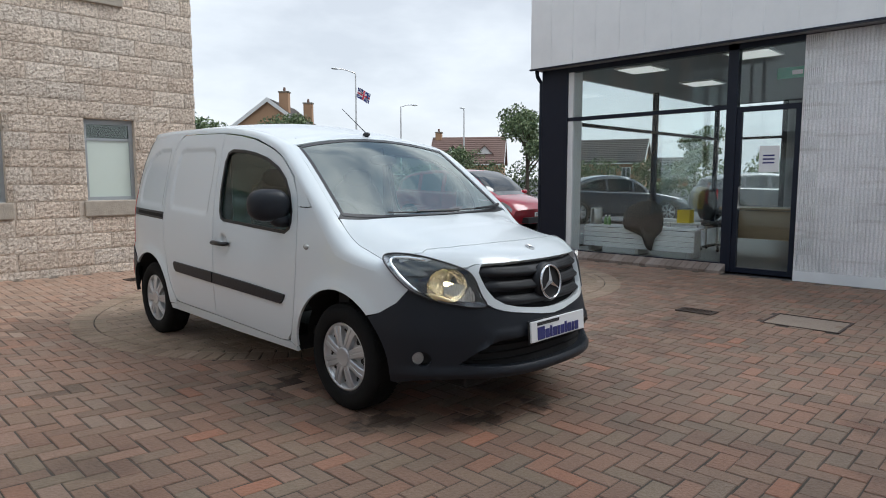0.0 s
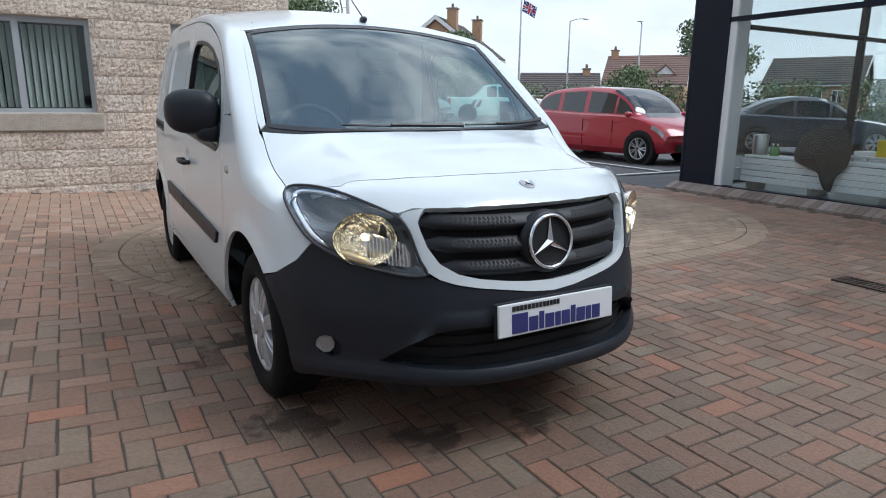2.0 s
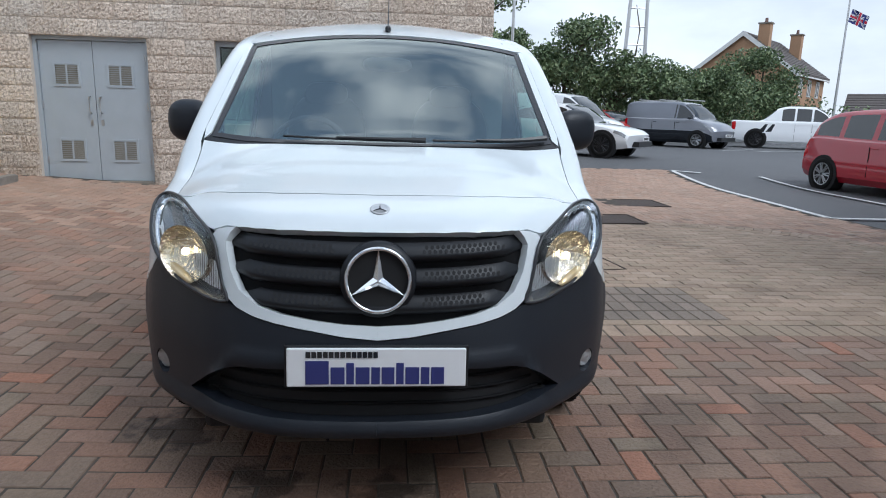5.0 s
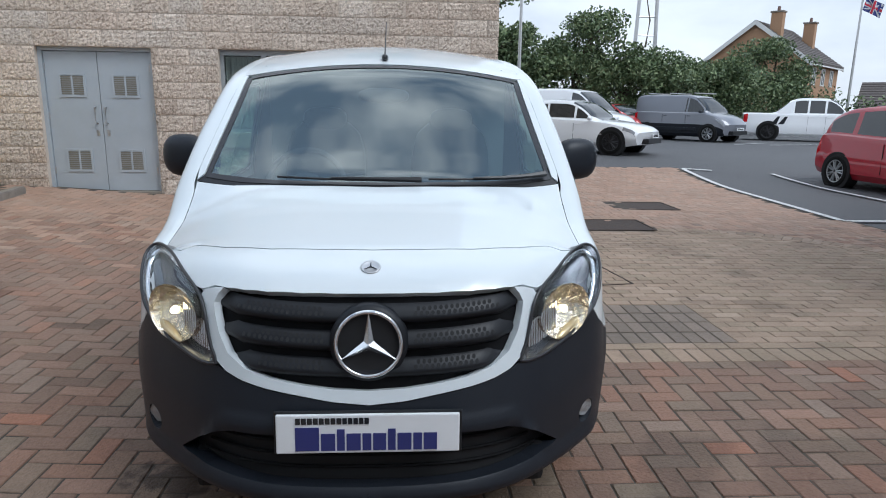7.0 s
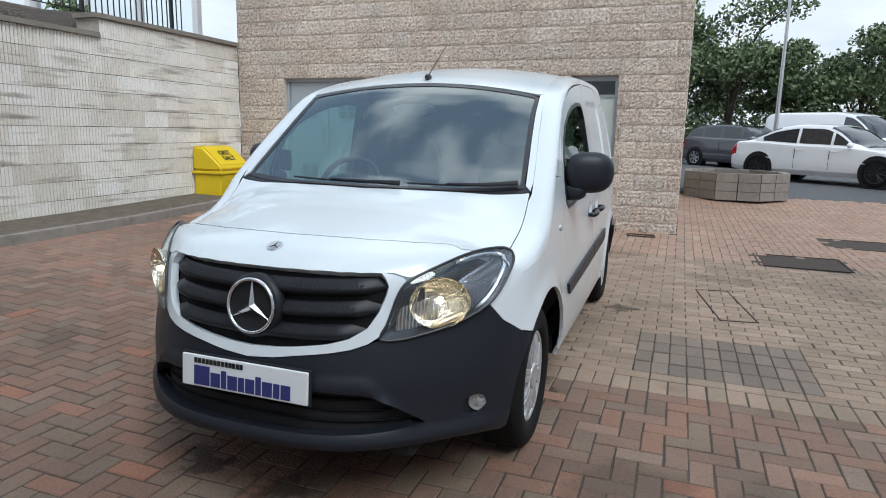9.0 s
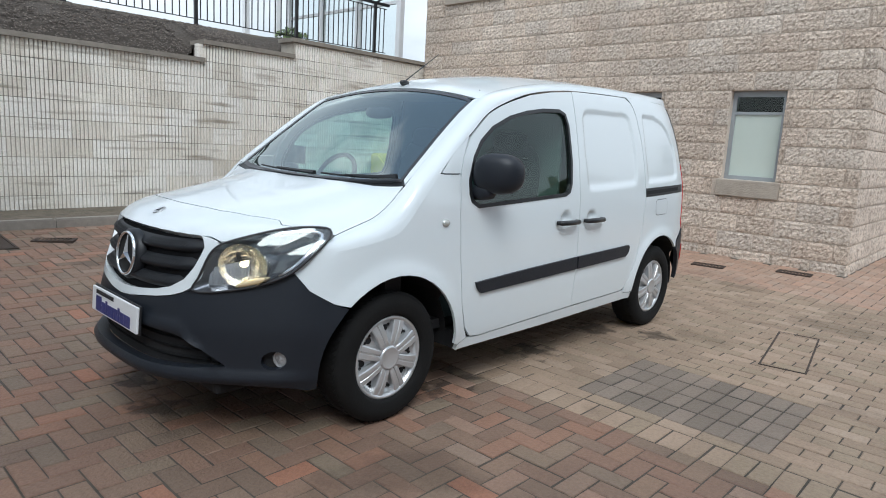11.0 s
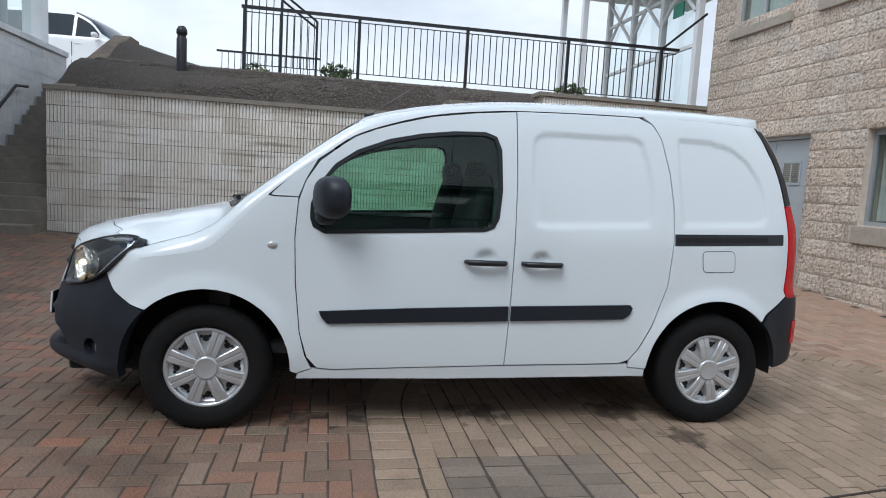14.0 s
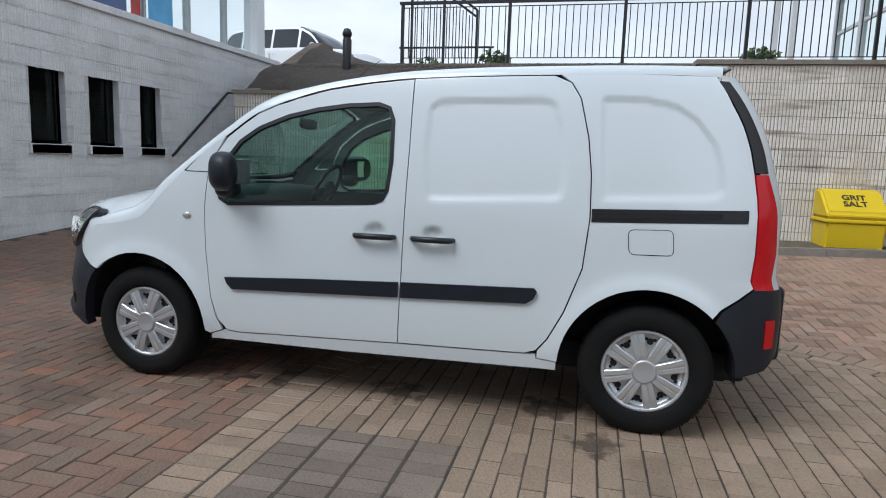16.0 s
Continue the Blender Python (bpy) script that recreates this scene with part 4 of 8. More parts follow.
    part("roof", boxed(-0.2, -7.5, 4.6, 7.7, 3.85, 4.68), M_CONCRETE, g)
    part("fascia_trim", boxed(-0.262, -7.5, 3.19, -0.2, 3.92, 3.215), M_NAVYSTEEL, g)
    part("floor", boxed(0.12, -3.2, 0.0, 7.6, 3.65, 0.06), M_DARKFLOOR, g, "dark grey floor tiles")
    bm = bmesh.new()
    tube(bm, [(-0.15, 3.84, 3.19), (-0.1, 3.86, 3.1), (0.02, 3.86, 3.0), (0.02, 3.86, 0.1)], 0.035)
    part("downpipe", bm, M_NAVYSTEEL, g, "navy rainwater downpipe")
    # ribbed white wall south of the door
    w = obj("wall_showroom", boxed(X + 0.014, -7.5, -0.1, X + 0.3, -0.33, 3.19), M_WHITEBLOCK)
    tagged(w, "white painted ribbed block wall beside the showroom door", "wall", kind="structure")
    lay_blocks(w, "white_block", wall_frame(X, -0.33, -math.pi / 2), 7.2, 0.1, 3.19, [], [ribbed_block(d=0.018)], M_WHITEBLOCK, lambda x, z: x < 3.2, seed=9)
    part("plinth", boxed(X - 0.02, -7.5, -0.05, X + 0.013, -0.34, 0.1), M_FASCIA, w)
    # sloped row of edging bricks below the glass
    k = empty("brick_kerb", pose(X - 0.02, 0, 0), "sloping row of edging bricks below the showroom glass", "kerb", kind="structure")
    y = 0.55
    while y < 3.9:
        bm = bmesh.new()
        prism(bm, [(-0.22, -0.02), (-0.22, 0.03), (-0.005, 0.11), (-0.005, -0.02)], "y", y, y + 0.095)
        part("brick", bm, M_KERBBRICK, k)
        y += 0.103
    # things in the showroom
    for xx, yy in ((0.95, 2.45), (3.25, 2.35), (0.85, 0.6), (3.15, 0.5)):
        ln = empty("ceiling_light", pose(X + xx, yy, 3.19), "white square ceiling light panel", "ceiling light", "showroom lights")
        part("frame", boxed(-0.33, -0.33, -0.012, 0.33, 0.33, 0.012), M_FASCIA, ln)
        part("diffuser", boxed(-0.29, -0.29, -0.02, 0.29, 0.29, -0.013), M_DIFFUSER, ln)
    b = empty("bench", pose(X + 0.55, 2.25, 0.06), "white slatted bench behind the glass", "bench")
    for i in range(4):
        part("slat", boxed(-0.03, -1.0, 0.1 + i * 0.085, 0.0, 1.0, 0.175 + i * 0.085, 0.004), M_FASCIA, b)
    for i in range(4):
        part("seat_slat", boxed(0.02 + i * 0.1, -1.0, 0.44, 0.1 + i * 0.1, 1.0, 0.47, 0.004), M_FASCIA, b)
    for y in (-0.9, 0.0, 0.9):
        part("leg", boxed(0.02, y - 0.03, 0.0, 0.4, y + 0.03, 0.435), M_STEEL, b)
    ct = empty("coat", pose(X + 0.52, 2.1, 0.06), "charcoal grey coat draped over the white bench", "coat")
    cl = bmesh.new()
    fold = [(-0.34, 0.42), (-0.36, 0.62), (-0.3, 0.84), (-0.16, 0.93), (0.08, 0.9), (0.27, 0.8), (0.36, 0.58), (0.33, 0.44), (0.1, 0.36), (-0.02, 0.3), (-0.09, 0.12), (-0.17, 0.08), (-0.21, 0.3)]
    outer = rounded(fold, 0.06, 3)
    cy, cz = 0.0, 0.55
    rings = [[cl.verts.new((-0.05 - h + 0.012 * math.sin(9 * y + 5 * z), cy + (y - cy) * k, cz + (z - cz) * k)) for y, z in outer] for k, h in ((1.0, -0.02), (0.97, 0.03), (0.8, 0.07), (0.5, 0.1), (0.2, 0.11))]
    for p, q in zip(rings, rings[1:]):
        for i in range(len(outer)):
            cl.faces.new((p[i], p[(i + 1) % len(outer)], q[(i + 1) % len(outer)], q[i]))
    cl.faces.new(rings[-1])
    bmesh.ops.recalc_face_normals(cl, faces=cl.faces)
    part("cloth", cl, M_CHAIRCLOTH, ct, smooth=True)
    ch = empty("office_chair", pose(X + 2.1, 1.5, 0.06, 0, 0, 60), "black office chair on castors in the showroom", "chair")
    part("seat", blob(0, 0, 0.47, 0.25, 0.25, 0.05, 3, 18), M_CHAIRCLOTH, ch)
    part("backrest", blob(0, 0.24, 0.82, 0.24, 0.05, 0.27, 3, 18), M_CHAIRCLOTH, ch)
    part("column", tube(bmesh.new(), [(0, 0, 0.1), (0, 0, 0.43)], 0.03, 10), M_STEEL, ch)
    for k in range(5):
        a = 2 * math.pi * k / 5
        part("leg", tube(bmesh.new(), [(0, 0, 0.11), (0.28 * math.cos(a), 0.28 * math.sin(a), 0.06)], [0.025, 0.018], 8), M_CHAIRCLOTH, ch)
        part("castor", blob(0.28 * math.cos(a), 0.28 * math.sin(a), 0.03, 0.03, 0.03, 0.03, 2, 10), M_CHAIRCLOTH, ch)
    lt = empty("side_table", pose(X + 2.4, 2.25, 0.06), "low pale side table in the showroom", "table")
    part("top", boxed(-0.25, -0.4, 0.42, 0.25, 0.4, 0.45, 0.006), M_FASCIA, lt)
    for a, b in ((-0.2, -0.35), (0.2, -0.35), (-0.2, 0.35), (0.2, 0.35)):
        part("leg", tube(bmesh.new(), [(a, b, 0), (a, b, 0.42)], 0.018, 8), M_STEEL, lt)
    yb = empty("yellow_box", pose(X + 2.35, 2.2, 0.51), "small yellow cardboard box on the side table", "box")
    part("body", boxed(-0.1, -0.12, 0.0, 0.1, 0.12, 0.24, 0.004), M_YELLOW, yb)
    part("flap", boxed(-0.102, -0.122, 0.241, 0.102, 0.0, 0.246), M_YELLOW, yb)
    pb = empty("paper_stack", pose(X + 2.4, 2.5, 0.51), "stack of white papers on the side table", "papers")
    part("sheets", boxed(-0.11, -0.15, 0.0, 0.11, 0.15, 0.06, 0.003), M_PLATE, pb)
    cn = empty("steel_canister", pose(X + 0.72, 3.12, 0.53), "brushed steel canister standing on the bench", "canister")
    part("body", lathe_z([(0.1, 0.0), (0.102, 0.01), (0.102, 0.27), (0.095, 0.285), (0.0001, 0.285)], 28), M_STEEL, cn, smooth=True)
    for k, yy in enumerate((2.86, 2.93)):
        bt = empty("bottle", pose(X + 0.72, yy, 0.53), "small green bottle standing on the bench", "bottle", "bottles on the bench")
        part("body", lathe_z([(0.03, 0.0), (0.03, 0.1), (0.012, 0.13), (0.012, 0.15), (0.0001, 0.15)], 14), mat("green_bottle", (0.12, 0.3, 0.08), 0.3), bt, smooth=True)
        part("cap", lathe_z([(0.014, 0.15), (0.014, 0.17), (0.0001, 0.17)], 12), M_PLATE, bt)
    s = empty("exit_sign", pose(X + 0.9, 0.05, 2.86), "green emergency exit sign", "sign")
    part("board", boxed(-0.01, -0.22, -0.08, 0.01, 0.22, 0.08), mat("exit_green", (0.02, 0.3, 0.18), 0.4), s)
    part("arrow", boxed(-0.016, -0.12, -0.03, -0.011, 0.02, 0.03), M_PLATE, s)
    dk = empty("desk", pose(X + 3.0, 0.9, 0.06), "pale wooden desk in the showroom", "desk")
    part("top", boxed(-0.35, -0.8, 0.71, 0.35, 0.8, 0.75, 0.005), M_TIMBER, dk)
    for a in (-0.75, 0.7):
        part("side_panel", boxed(-0.33, a, 0.0, 0.33, a + 0.04, 0.71), M_TIMBER, dk)
    part("front_panel", boxed(-0.34, -0.7, 0.2, -0.31, 0.7, 0.7), M_TIMBER, dk)


def cut_frame(y0, y1, z0, z1, x0, x1, t):
    bm = bmesh.new()
    box(bm, x0, y0, z0, x1, y0 + t, z1), box(bm, x0, y1 - t, z0, x1, y1, z1)
    box(bm, x0, y0 + t, z0, x1, y1 - t, z0 + t), box(bm, x0, y0 + t, z1 - t, x1, y1 - t, z1)
    return bm


M_KERBBRICK = palette("edging_brick", [(0.0, (0.2, 0.15, 0.125)), (0.5, (0.27, 0.21, 0.18)), (1.0, (0.33, 0.28, 0.25))], island=False)
M_CHAIRCLOTH = mat("charcoal_coat_cloth", (0.03, 0.031, 0.034), 0.85, vary=0.3, scale=20)
M_DARKFLOOR = mat("dark_floor_tiles", (0.07, 0.07, 0.072), 0.4, vary=0.3, scale=3)
M_ROOMWALL = mat("dim_grey_plaster", (0.30, 0.31, 0.33), 0.8, vary=0.2, scale=1.5)
M_TIMBER = mat("pale_beech", (0.42, 0.30, 0.18), 0.5, vary=0.4, scale=8)
M_DIFFUSER = mat("lit_diffuser", (0.9, 0.9, 0.88), 0.5)
M_DIFFUSER.node_tree.nodes["Principled BSDF"].inputs["Emission Color"].default_value = (1, 0.98, 0.92, 1)
M_DIFFUSER.node_tree.nodes["Principled BSDF"].inputs["Emission Strength"].default_value = 0.35
build_showroom()
paving = build_paving()


# ---- the white van ----
from mathutils.geometry import delaunay_2d_cdt

NOSE = [(0, 0), (0.1, 0.001), (0.2, 0.0075), (0.3, 0.025), (0.4, 0.06), (0.5, 0.12), (0.6, 0.205), (0.7, 0.305), (0.76, 0.372), (0.80, 0.428), (0.835, 0.50), (0.86, 0.60), (0.873, 0.74), (0.877, 0.95), (0.878, 1.15)]
PLAN = [(x, o - 0.9) for x, o in NOSE] + [(0.877, 0.7), (0.878, 1.2), (0.877, 1.8), (0.873, 2.3), (0.866, 2.7), (0.855, 2.95), (0.838, 3.09), (0.80, 3.19), (0.73, 3.25), (0.6, 3.28), (0.3, 3.297), (0, 3.30)]
_acc = [0.0]
for _a, _b in zip(PLAN, PLAN[1:]):
    _acc.append(_acc[-1] + math.hypot(_b[0] - _a[0], _b[1] - _a[1]))
S_END = _acc[-1]
plan_x, plan_y = table([(s, p[0]) for s, p in zip(_acc, PLAN)]), table([(s, p[1]) for s, p in zip(_acc, PLAN)])
front_y = table([(0.10, -0.74), (0.16, -0.81), (0.20, -0.87), (0.24, -0.905), (0.30, -0.912), (0.38, -0.906), (0.5, -0.897), (0.58, -0.88), (0.65, -0.862), (0.75, -0.838), (0.82, -0.82), (0.87, -0.80), (0.905, -0.77), (0.93, -0.73), (0.95, -0.68), (0.98, -0.57), (1.02, -0.38), (1.06, -0.17), (1.1, 0.0)])
half_w = table([(0.15, 0.82), (0.25, 0.852), (0.38, 0.872), (0.55, 0.878), (0.75, 0.874), (0.9, 0.868), (1.0, 0.862), (1.1, 0.850), (1.25, 0.826), (1.4, 0.797), (1.55, 0.763), (1.65, 0.735), (1.72, 0.708)])
rear_lean = table([(0.2, -0.04), (0.3, 0.02), (0.6, 0.03), (0.74, 0.02), (0.78, 0.0), (1.06, 0.0), (1.24, -0.035), (1.44, -0.09), (1.58, -0.155), (1.72, -0.245)])
FW, RW_Y, WHEEL_Z, ARCH_R = 0.0, 2.69, 0.312, 0.402


def van_side(s, z, off=0.0):
    """Lower body surface: s runs round the plan from the nose's centre, z up."""
    x, y = plan_x(s), plan_y(s)
    y += (front_y(z) + 0.9) * (1 - smoothstep(-0.6, 0.1, y)) + rear_lean(z) * smoothstep(2.3, 3.2, y)
    x *= half_w(z) / 0.878
    for cy in (FW, RW_Y):
        if y > -0.45:
            r = math.hypot(y - cy, z - WHEEL_Z)
            x += 0.016 * math.exp(-((r - ARCH_R) / 0.05) ** 2) * smoothstep(0.15, 0.4, z) * smoothstep(-0.45, -0.3, y) * smoothstep(3.15, 3.0, y)
    return Vector((x, y, z))


def lamp_face(s, z):
    """The flank rolled over at the shoulder, for the wing's tip and the headlamp."""
    p = van_side(s, z)
    y = p.y
    w = smoothstep(-0.62, -0.44, y) * (1 - smoothstep(0.0, 0.1, y))
    z0 = shoulder_z(y)
    if w <= 0 or z <= z0:
        return p
    xt = top_half(max(y, -0.5))
    zb = van_top(xt, y).z
    if p.x <= xt:
        x, zz = p.x, min(z, van_top(p.x, y).z)
    else:
        u = 1 - math.sqrt(max(0.0, 1 - (z - z0) / max(zb - z0, 0.02)))
        a = van_side(s, z0).x
        x, zz = min(p.x, a * (1 - u) ** 2 + (a - 0.012) * 2 * u * (1 - u) + xt * u * u), min(z, zb)
    return Vector((p.x + (x - p.x) * w, y, z + (zz - z) * w))


def side_s(y, z):
    """The s at which the surface has this y at height z."""
    lo, hi = 0.0, S_END
    for _ in range(38):
        mid = (lo + hi) / 2
        if van_side(mid, z).y < y:
            lo = mid
        else:
            hi = mid
    return (lo + hi) / 2


def nose_s(x, z):
    lo, hi = 0.0, 1.9
    for _ in range(34):
        mid = (lo + hi) / 2
        if van_side(mid, z).x < x:
            lo = mid
        else:
            hi = mid
    return (lo + hi) / 2


SHOULDER = [(-0.55, 0.79), (-0.45, 0.815), (-0.3, 0.845), (-0.1, 0.88), (0.0, 0.905), (0.06, 0.955), (0.12, 1.02), (0.2, 1.10), (0.3, 1.20), (0.42, 1.302), (0.52, 1.372), (0.678, 1.486), (0.898, 1.57), (1.064, 1.615), (1.29, 1.65), (1.525, 1.672), (2.1, 1.69), (2.6, 1.695), (3.0, 1.685), (3.3, 1.66)]
shoulder_z = table(SHOULDER)
ridge_z = table([(-0.80, 0.87), (-0.77, 0.905), (-0.73, 0.932), (-0.68, 0.952), (-0.57, 0.982), (-0.38, 1.022), (-0.17, 1.062), (-0.05, 1.088), (0.04, 1.115), (0.2, 1.235), (0.407, 1.40), (0.6, 1.546), (0.70, 1.610), (0.80, 1.652), (0.9, 1.68), (1.07, 1.718), (1.32, 1.756), (1.55, 1.779), (2.04, 1.799), (2.55, 1.805), (3.0, 1.798), (3.25, 1.78), (3.4, 1.76)])
nose_off = table([(x, o) for x, o in NOSE])


def top_half(y):
    """Half-width at which the top surface meets the rounded shoulder."""
    return half_w(shoulder_z(y)) - (0.095 if y > 0.1 else 0.105)


def van_top(x, y):
    """Bonnet, windscreen and roof."""
    a = abs(x)
    f = 1 - smoothstep(-0.75, 0.0, y)
    yy = y - nose_off(min(a, 0.86)) * f
    e = smoothstep(-0.1, 0.15, y)
    drop = 0.125 * (a / 0.775) ** 4 * (1 - e) + (0.05 + 0.01 * smoothstep(0.6, 1.0, y)) * (a / top_half(max(y, 0.1))) ** 2 * e
    z = ridge_z(max(yy, -0.80)) - drop * smoothstep(-0.75, -0.45, yy)
    off = nose_off(min(a, 0.80))
    if y < -0.25:
        k = 1 - smoothstep(-0.6, 0.1, off - 0.9)
        zs = ridge_z(max((y + 0.9 - off) / k - 0.9, -0.80))
        h = max(0.0, 0.012 - abs(z - zs)) / 0.012
        z = min(z, zs) - h * h * 0.003
    return Vector((x, y, z))


def grow(pts, h):
    out = []
    for a, b in zip(pts, pts[1:] + pts[:1]):
        n = max(1, int(math.dist(a, b) / h + 0.5))
        out += [(a[0] + (b[0] - a[0]) * i / n, a[1] + (b[1] - a[1]) * i / n) for i in range(n)]
    return out


def inside(p, poly):
    x, y = p
    hit = False
    for (x0, y0), (x1, y1) in zip(poly, poly[1:] + poly[:1]):
        if (y0 > y) != (y1 > y) and x < (x1 - x0) * (y - y0) / (y1 - y0) + x0:
            hit = not hit
    return hit


def edge_dist(p, poly):
    best = 9.0
    for a, b in zip(poly, poly[1:] + poly[:1]):
        dx, dy = b[0] - a[0], b[1] - a[1]
        q = dx * dx + dy * dy
        t = 0 if q == 0 else max(0, min(1, ((p[0] - a[0]) * dx + (p[1] - a[1]) * dy) / q))
        best = min(best, math.hypot(p[0] - a[0] - t * dx, p[1] - a[1] - t * dy))
    return best


def skin(outline, chart, h=0.035, off=0.0, rim=0.016, holes=(), relief=None, flip=1, mirror=False):
    """A curved panel cut to an outline in the chart's plane, with its edge turned in."""
    rings = [grow(list(o), h) for o in (outline, *holes)]
    pts, edges = [], []
    for r in rings:
        n = len(pts)
        pts += r
        edges += [(n + i, n + (i + 1) % len(r)) for i in range(len(r))]
    us, vs = [p[0] for p in rings[0]], [p[1] for p in rings[0]]
    ny = int((max(vs) - min(vs)) / (h * 0.9)) + 1
    for j in range(ny + 1):
        for i in range(int((max(us) - min(us)) / h) + 2):
            p = (min(us) + (i + (0.5 if j % 2 else 0)) * h, min(vs) + j * h * 0.9)
            if inside(p, rings[0]) and edge_dist(p, rings[0]) > h * 0.45 and not any(inside(p, q) or edge_dist(p, q) < h * 0.45 for q in rings[1:]):
                pts.append(p)
    co, ed, fs, *_ = delaunay_2d_cdt([Vector(p) for p in pts], edges, [], 0, 1e-6)
    co = [(c.x, c.y) for c in co]

    def at(u, v, o):
        p = chart(u, v)
        e = 0.004
        n = (chart(u + e, v) - chart(u - e, v)).cross(chart(u, v + e) - chart(u, v - e)).normalized() * flip
        return p + n * (o + (relief(u, v) if relief else 0.0)), n
    bm = bmesh.new()
    top, nor = [], []
    for u, v in co:
        p, n = at(u, v, off)
        if mirror:
            p.x, n.x = -p.x, -n.x
        top.append(bm.verts.new(p))
        nor.append(n)
    keep = []
    for f in fs:
        c = (sum(co[i][0] for i in f) / len(f), sum(co[i][1] for i in f) / len(f))
        e = [math.dist(co[f[i]], co[f[i - 1]]) for i in range(3)]
        ar = abs((co[f[1]][0] - co[f[0]][0]) * (co[f[2]][1] - co[f[0]][1]) - (co[f[2]][0] - co[f[0]][0]) * (co[f[1]][1] - co[f[0]][1]))
        if ar / max(max(e), 1e-9) < 3e-4:
            continue
        if inside(c, rings[0]) and not any(inside(c, q) for q in rings[1:]):
            n = (top[f[1]].co - top[f[0]].co).cross(top[f[2]].co - top[f[0]].co)
            f = list(f) if n.dot(nor[f[0]]) > 0 else list(f)[::-1]
            bm.faces.new([top[i] for i in f]).smooth = True
            keep.append(f)
    if rim:
        seen = {}
        for f in keep:
            for a, b in zip(f, f[1:] + f[:1]):
                seen[(a, b)] = 1
        dup = {}
        for (a, b) in seen:
            if (b, a) not in seen:
                q = []
                for i in (a, b):
                    if i not in dup:
                        dup[i] = (bm.verts.new(top[i].co), bm.verts.new(top[i].co - nor[i] * rim))
                    q.append(dup[i])
                bm.faces.new((q[1][0], q[0][0], q[0][1], q[1][1]))
    for v in [v for v in bm.verts if not v.link_faces]:
        bm.verts.remove(v)
    return bm


def yz(pts):
    """Outline given in (y, z) on the flank, into the chart's (s, z)."""
    return [(side_s(y, z), z) for y, z in pts]


def xz(pts):
    """Outline given in (x, z) on the nose; points (x, z, 'y') are read as (y, z)."""
    return [(side_s(p[0], p[1]) if len(p) > 2 else nose_s(p[0], p[1]), p[1]) for p in pts]


def arc(cy, a0, a1, n=14, r=ARCH_R):
    return [(cy + r * math.cos(radians(a0 + (a1 - a0) * i / n)), WHEEL_Z + r * math.sin(radians(a0 + (a1 - a0) * i / n))) for i in range(n + 1)]


WIN = [(0.49, 1.03), (0.476, 1.07), (0.476, 1.14), (0.523, 1.253), (0.587, 1.338), (0.692, 1.412), (0.851, 1.476), (1.012, 1.514), (1.176, 1.537), (1.34, 1.545), (1.40, 1.525), (1.427, 1.46), (1.434, 1.253), (1.42, 1.11), (1.395, 1.06), (1.35, 1.042), (1.092, 1.028), (0.544, 1.0)]
REC_S = [(1.60, 1.52), (1.64, 1.562), (1.9, 1.572), (2.15, 1.578), (2.215, 1.555), (2.25, 1.46), (2.28, 1.30), (2.292, 1.16), (2.27, 1.10), (2.22, 1.09), (1.68, 1.063), (1.62, 1.07), (1.598, 1.11), (1.592, 1.30)]
REC_Q = [(2.425, 1.585), (2.604, 1.588), (2.758, 1.555), (2.86, 1.488), (2.94, 1.375), (2.982, 1.26), (2.995, 1.17), (2.965, 1.13), (2.90, 1.118), (2.44, 1.098)]


def recess(poly, depth):
    p = yz(poly)
    c = max(v for _, v in p)

    def f(u, v):
        return -depth * smoothstep(0.0, 0.012 + 0.03 * smoothstep(c - 0.2, c - 0.45, v), edge_dist((u, v), p)) if inside((u, v), p) else 0.0
    return f


def dish(y, z, base=None):
    """Finger dish behind a door handle."""
    s0 = side_s(y, z)

    def f(u, v):
        r = math.hypot((u - s0) / 0.06, (v - z) / 0.045)
        return (base(u, v) if base else 0.0) - 0.022 * (1 - smoothstep(0.45, 1.0, r))
    return f


def shrink(poly, d):
    """Outline moved inwards by d, for frames and panes."""
    c = [sum(p[i] for p in poly) / len(poly) for i in (0, 1)]
    out = []
    n = len(poly)
    area = sum(poly[i - 1][0] * poly[i][1] - poly[i][0] * poly[i - 1][1] for i in range(n))
    sg = 1 if area > 0 else -1
    for i in range(n):
        a, b = Vector(poly[i - 1]), Vector(poly[(i + 1) % n])
        t = (b - a).normalized()
        out.append((poly[i][0] - sg * t.y * d, poly[i][1] + sg * t.x * d))
    return out


def text_mesh(body, size, material, name, m, parent, bold=0.0, squeeze=1.0, heavy=0.0):
    """Flat lettering turned into a mesh."""
    cu = bpy.data.curves.new(name, "FONT")
    cu.body, cu.size, cu.align_x, cu.align_y = body, size, "CENTER", "CENTER"
    cu.offset, cu.extrude = bold, 0.0008
    tmp = bpy.data.objects.new(name, cu)
    scene.collection.objects.link(tmp)
    dg = bpy.context.evaluated_depsgraph_get()
    me = bpy.data.meshes.new_from_object(tmp.evaluated_get(dg))
    bpy.data.objects.remove(tmp)
    bpy.data.curves.remove(cu)
    me.materials.clear()
    me.materials.append(material)
    me.transform(Matrix.Diagonal((squeeze, 1, 1, 1)))
    if heavy:
        bm = bmesh.new()
        for k in (-1, -0.33, 0.33, 1):
            cp = me.copy()
            cp.transform(Matrix.Translation((heavy * k, 0, 0.00015 * k)))
            bm.from_mesh(cp)
            bpy.data.meshes.remove(cp)
        bm.to_mesh(me)
        bm.free()
    ob = new(name, me)
    ob.parent = parent
    ob.matrix_basis = m
    return ob


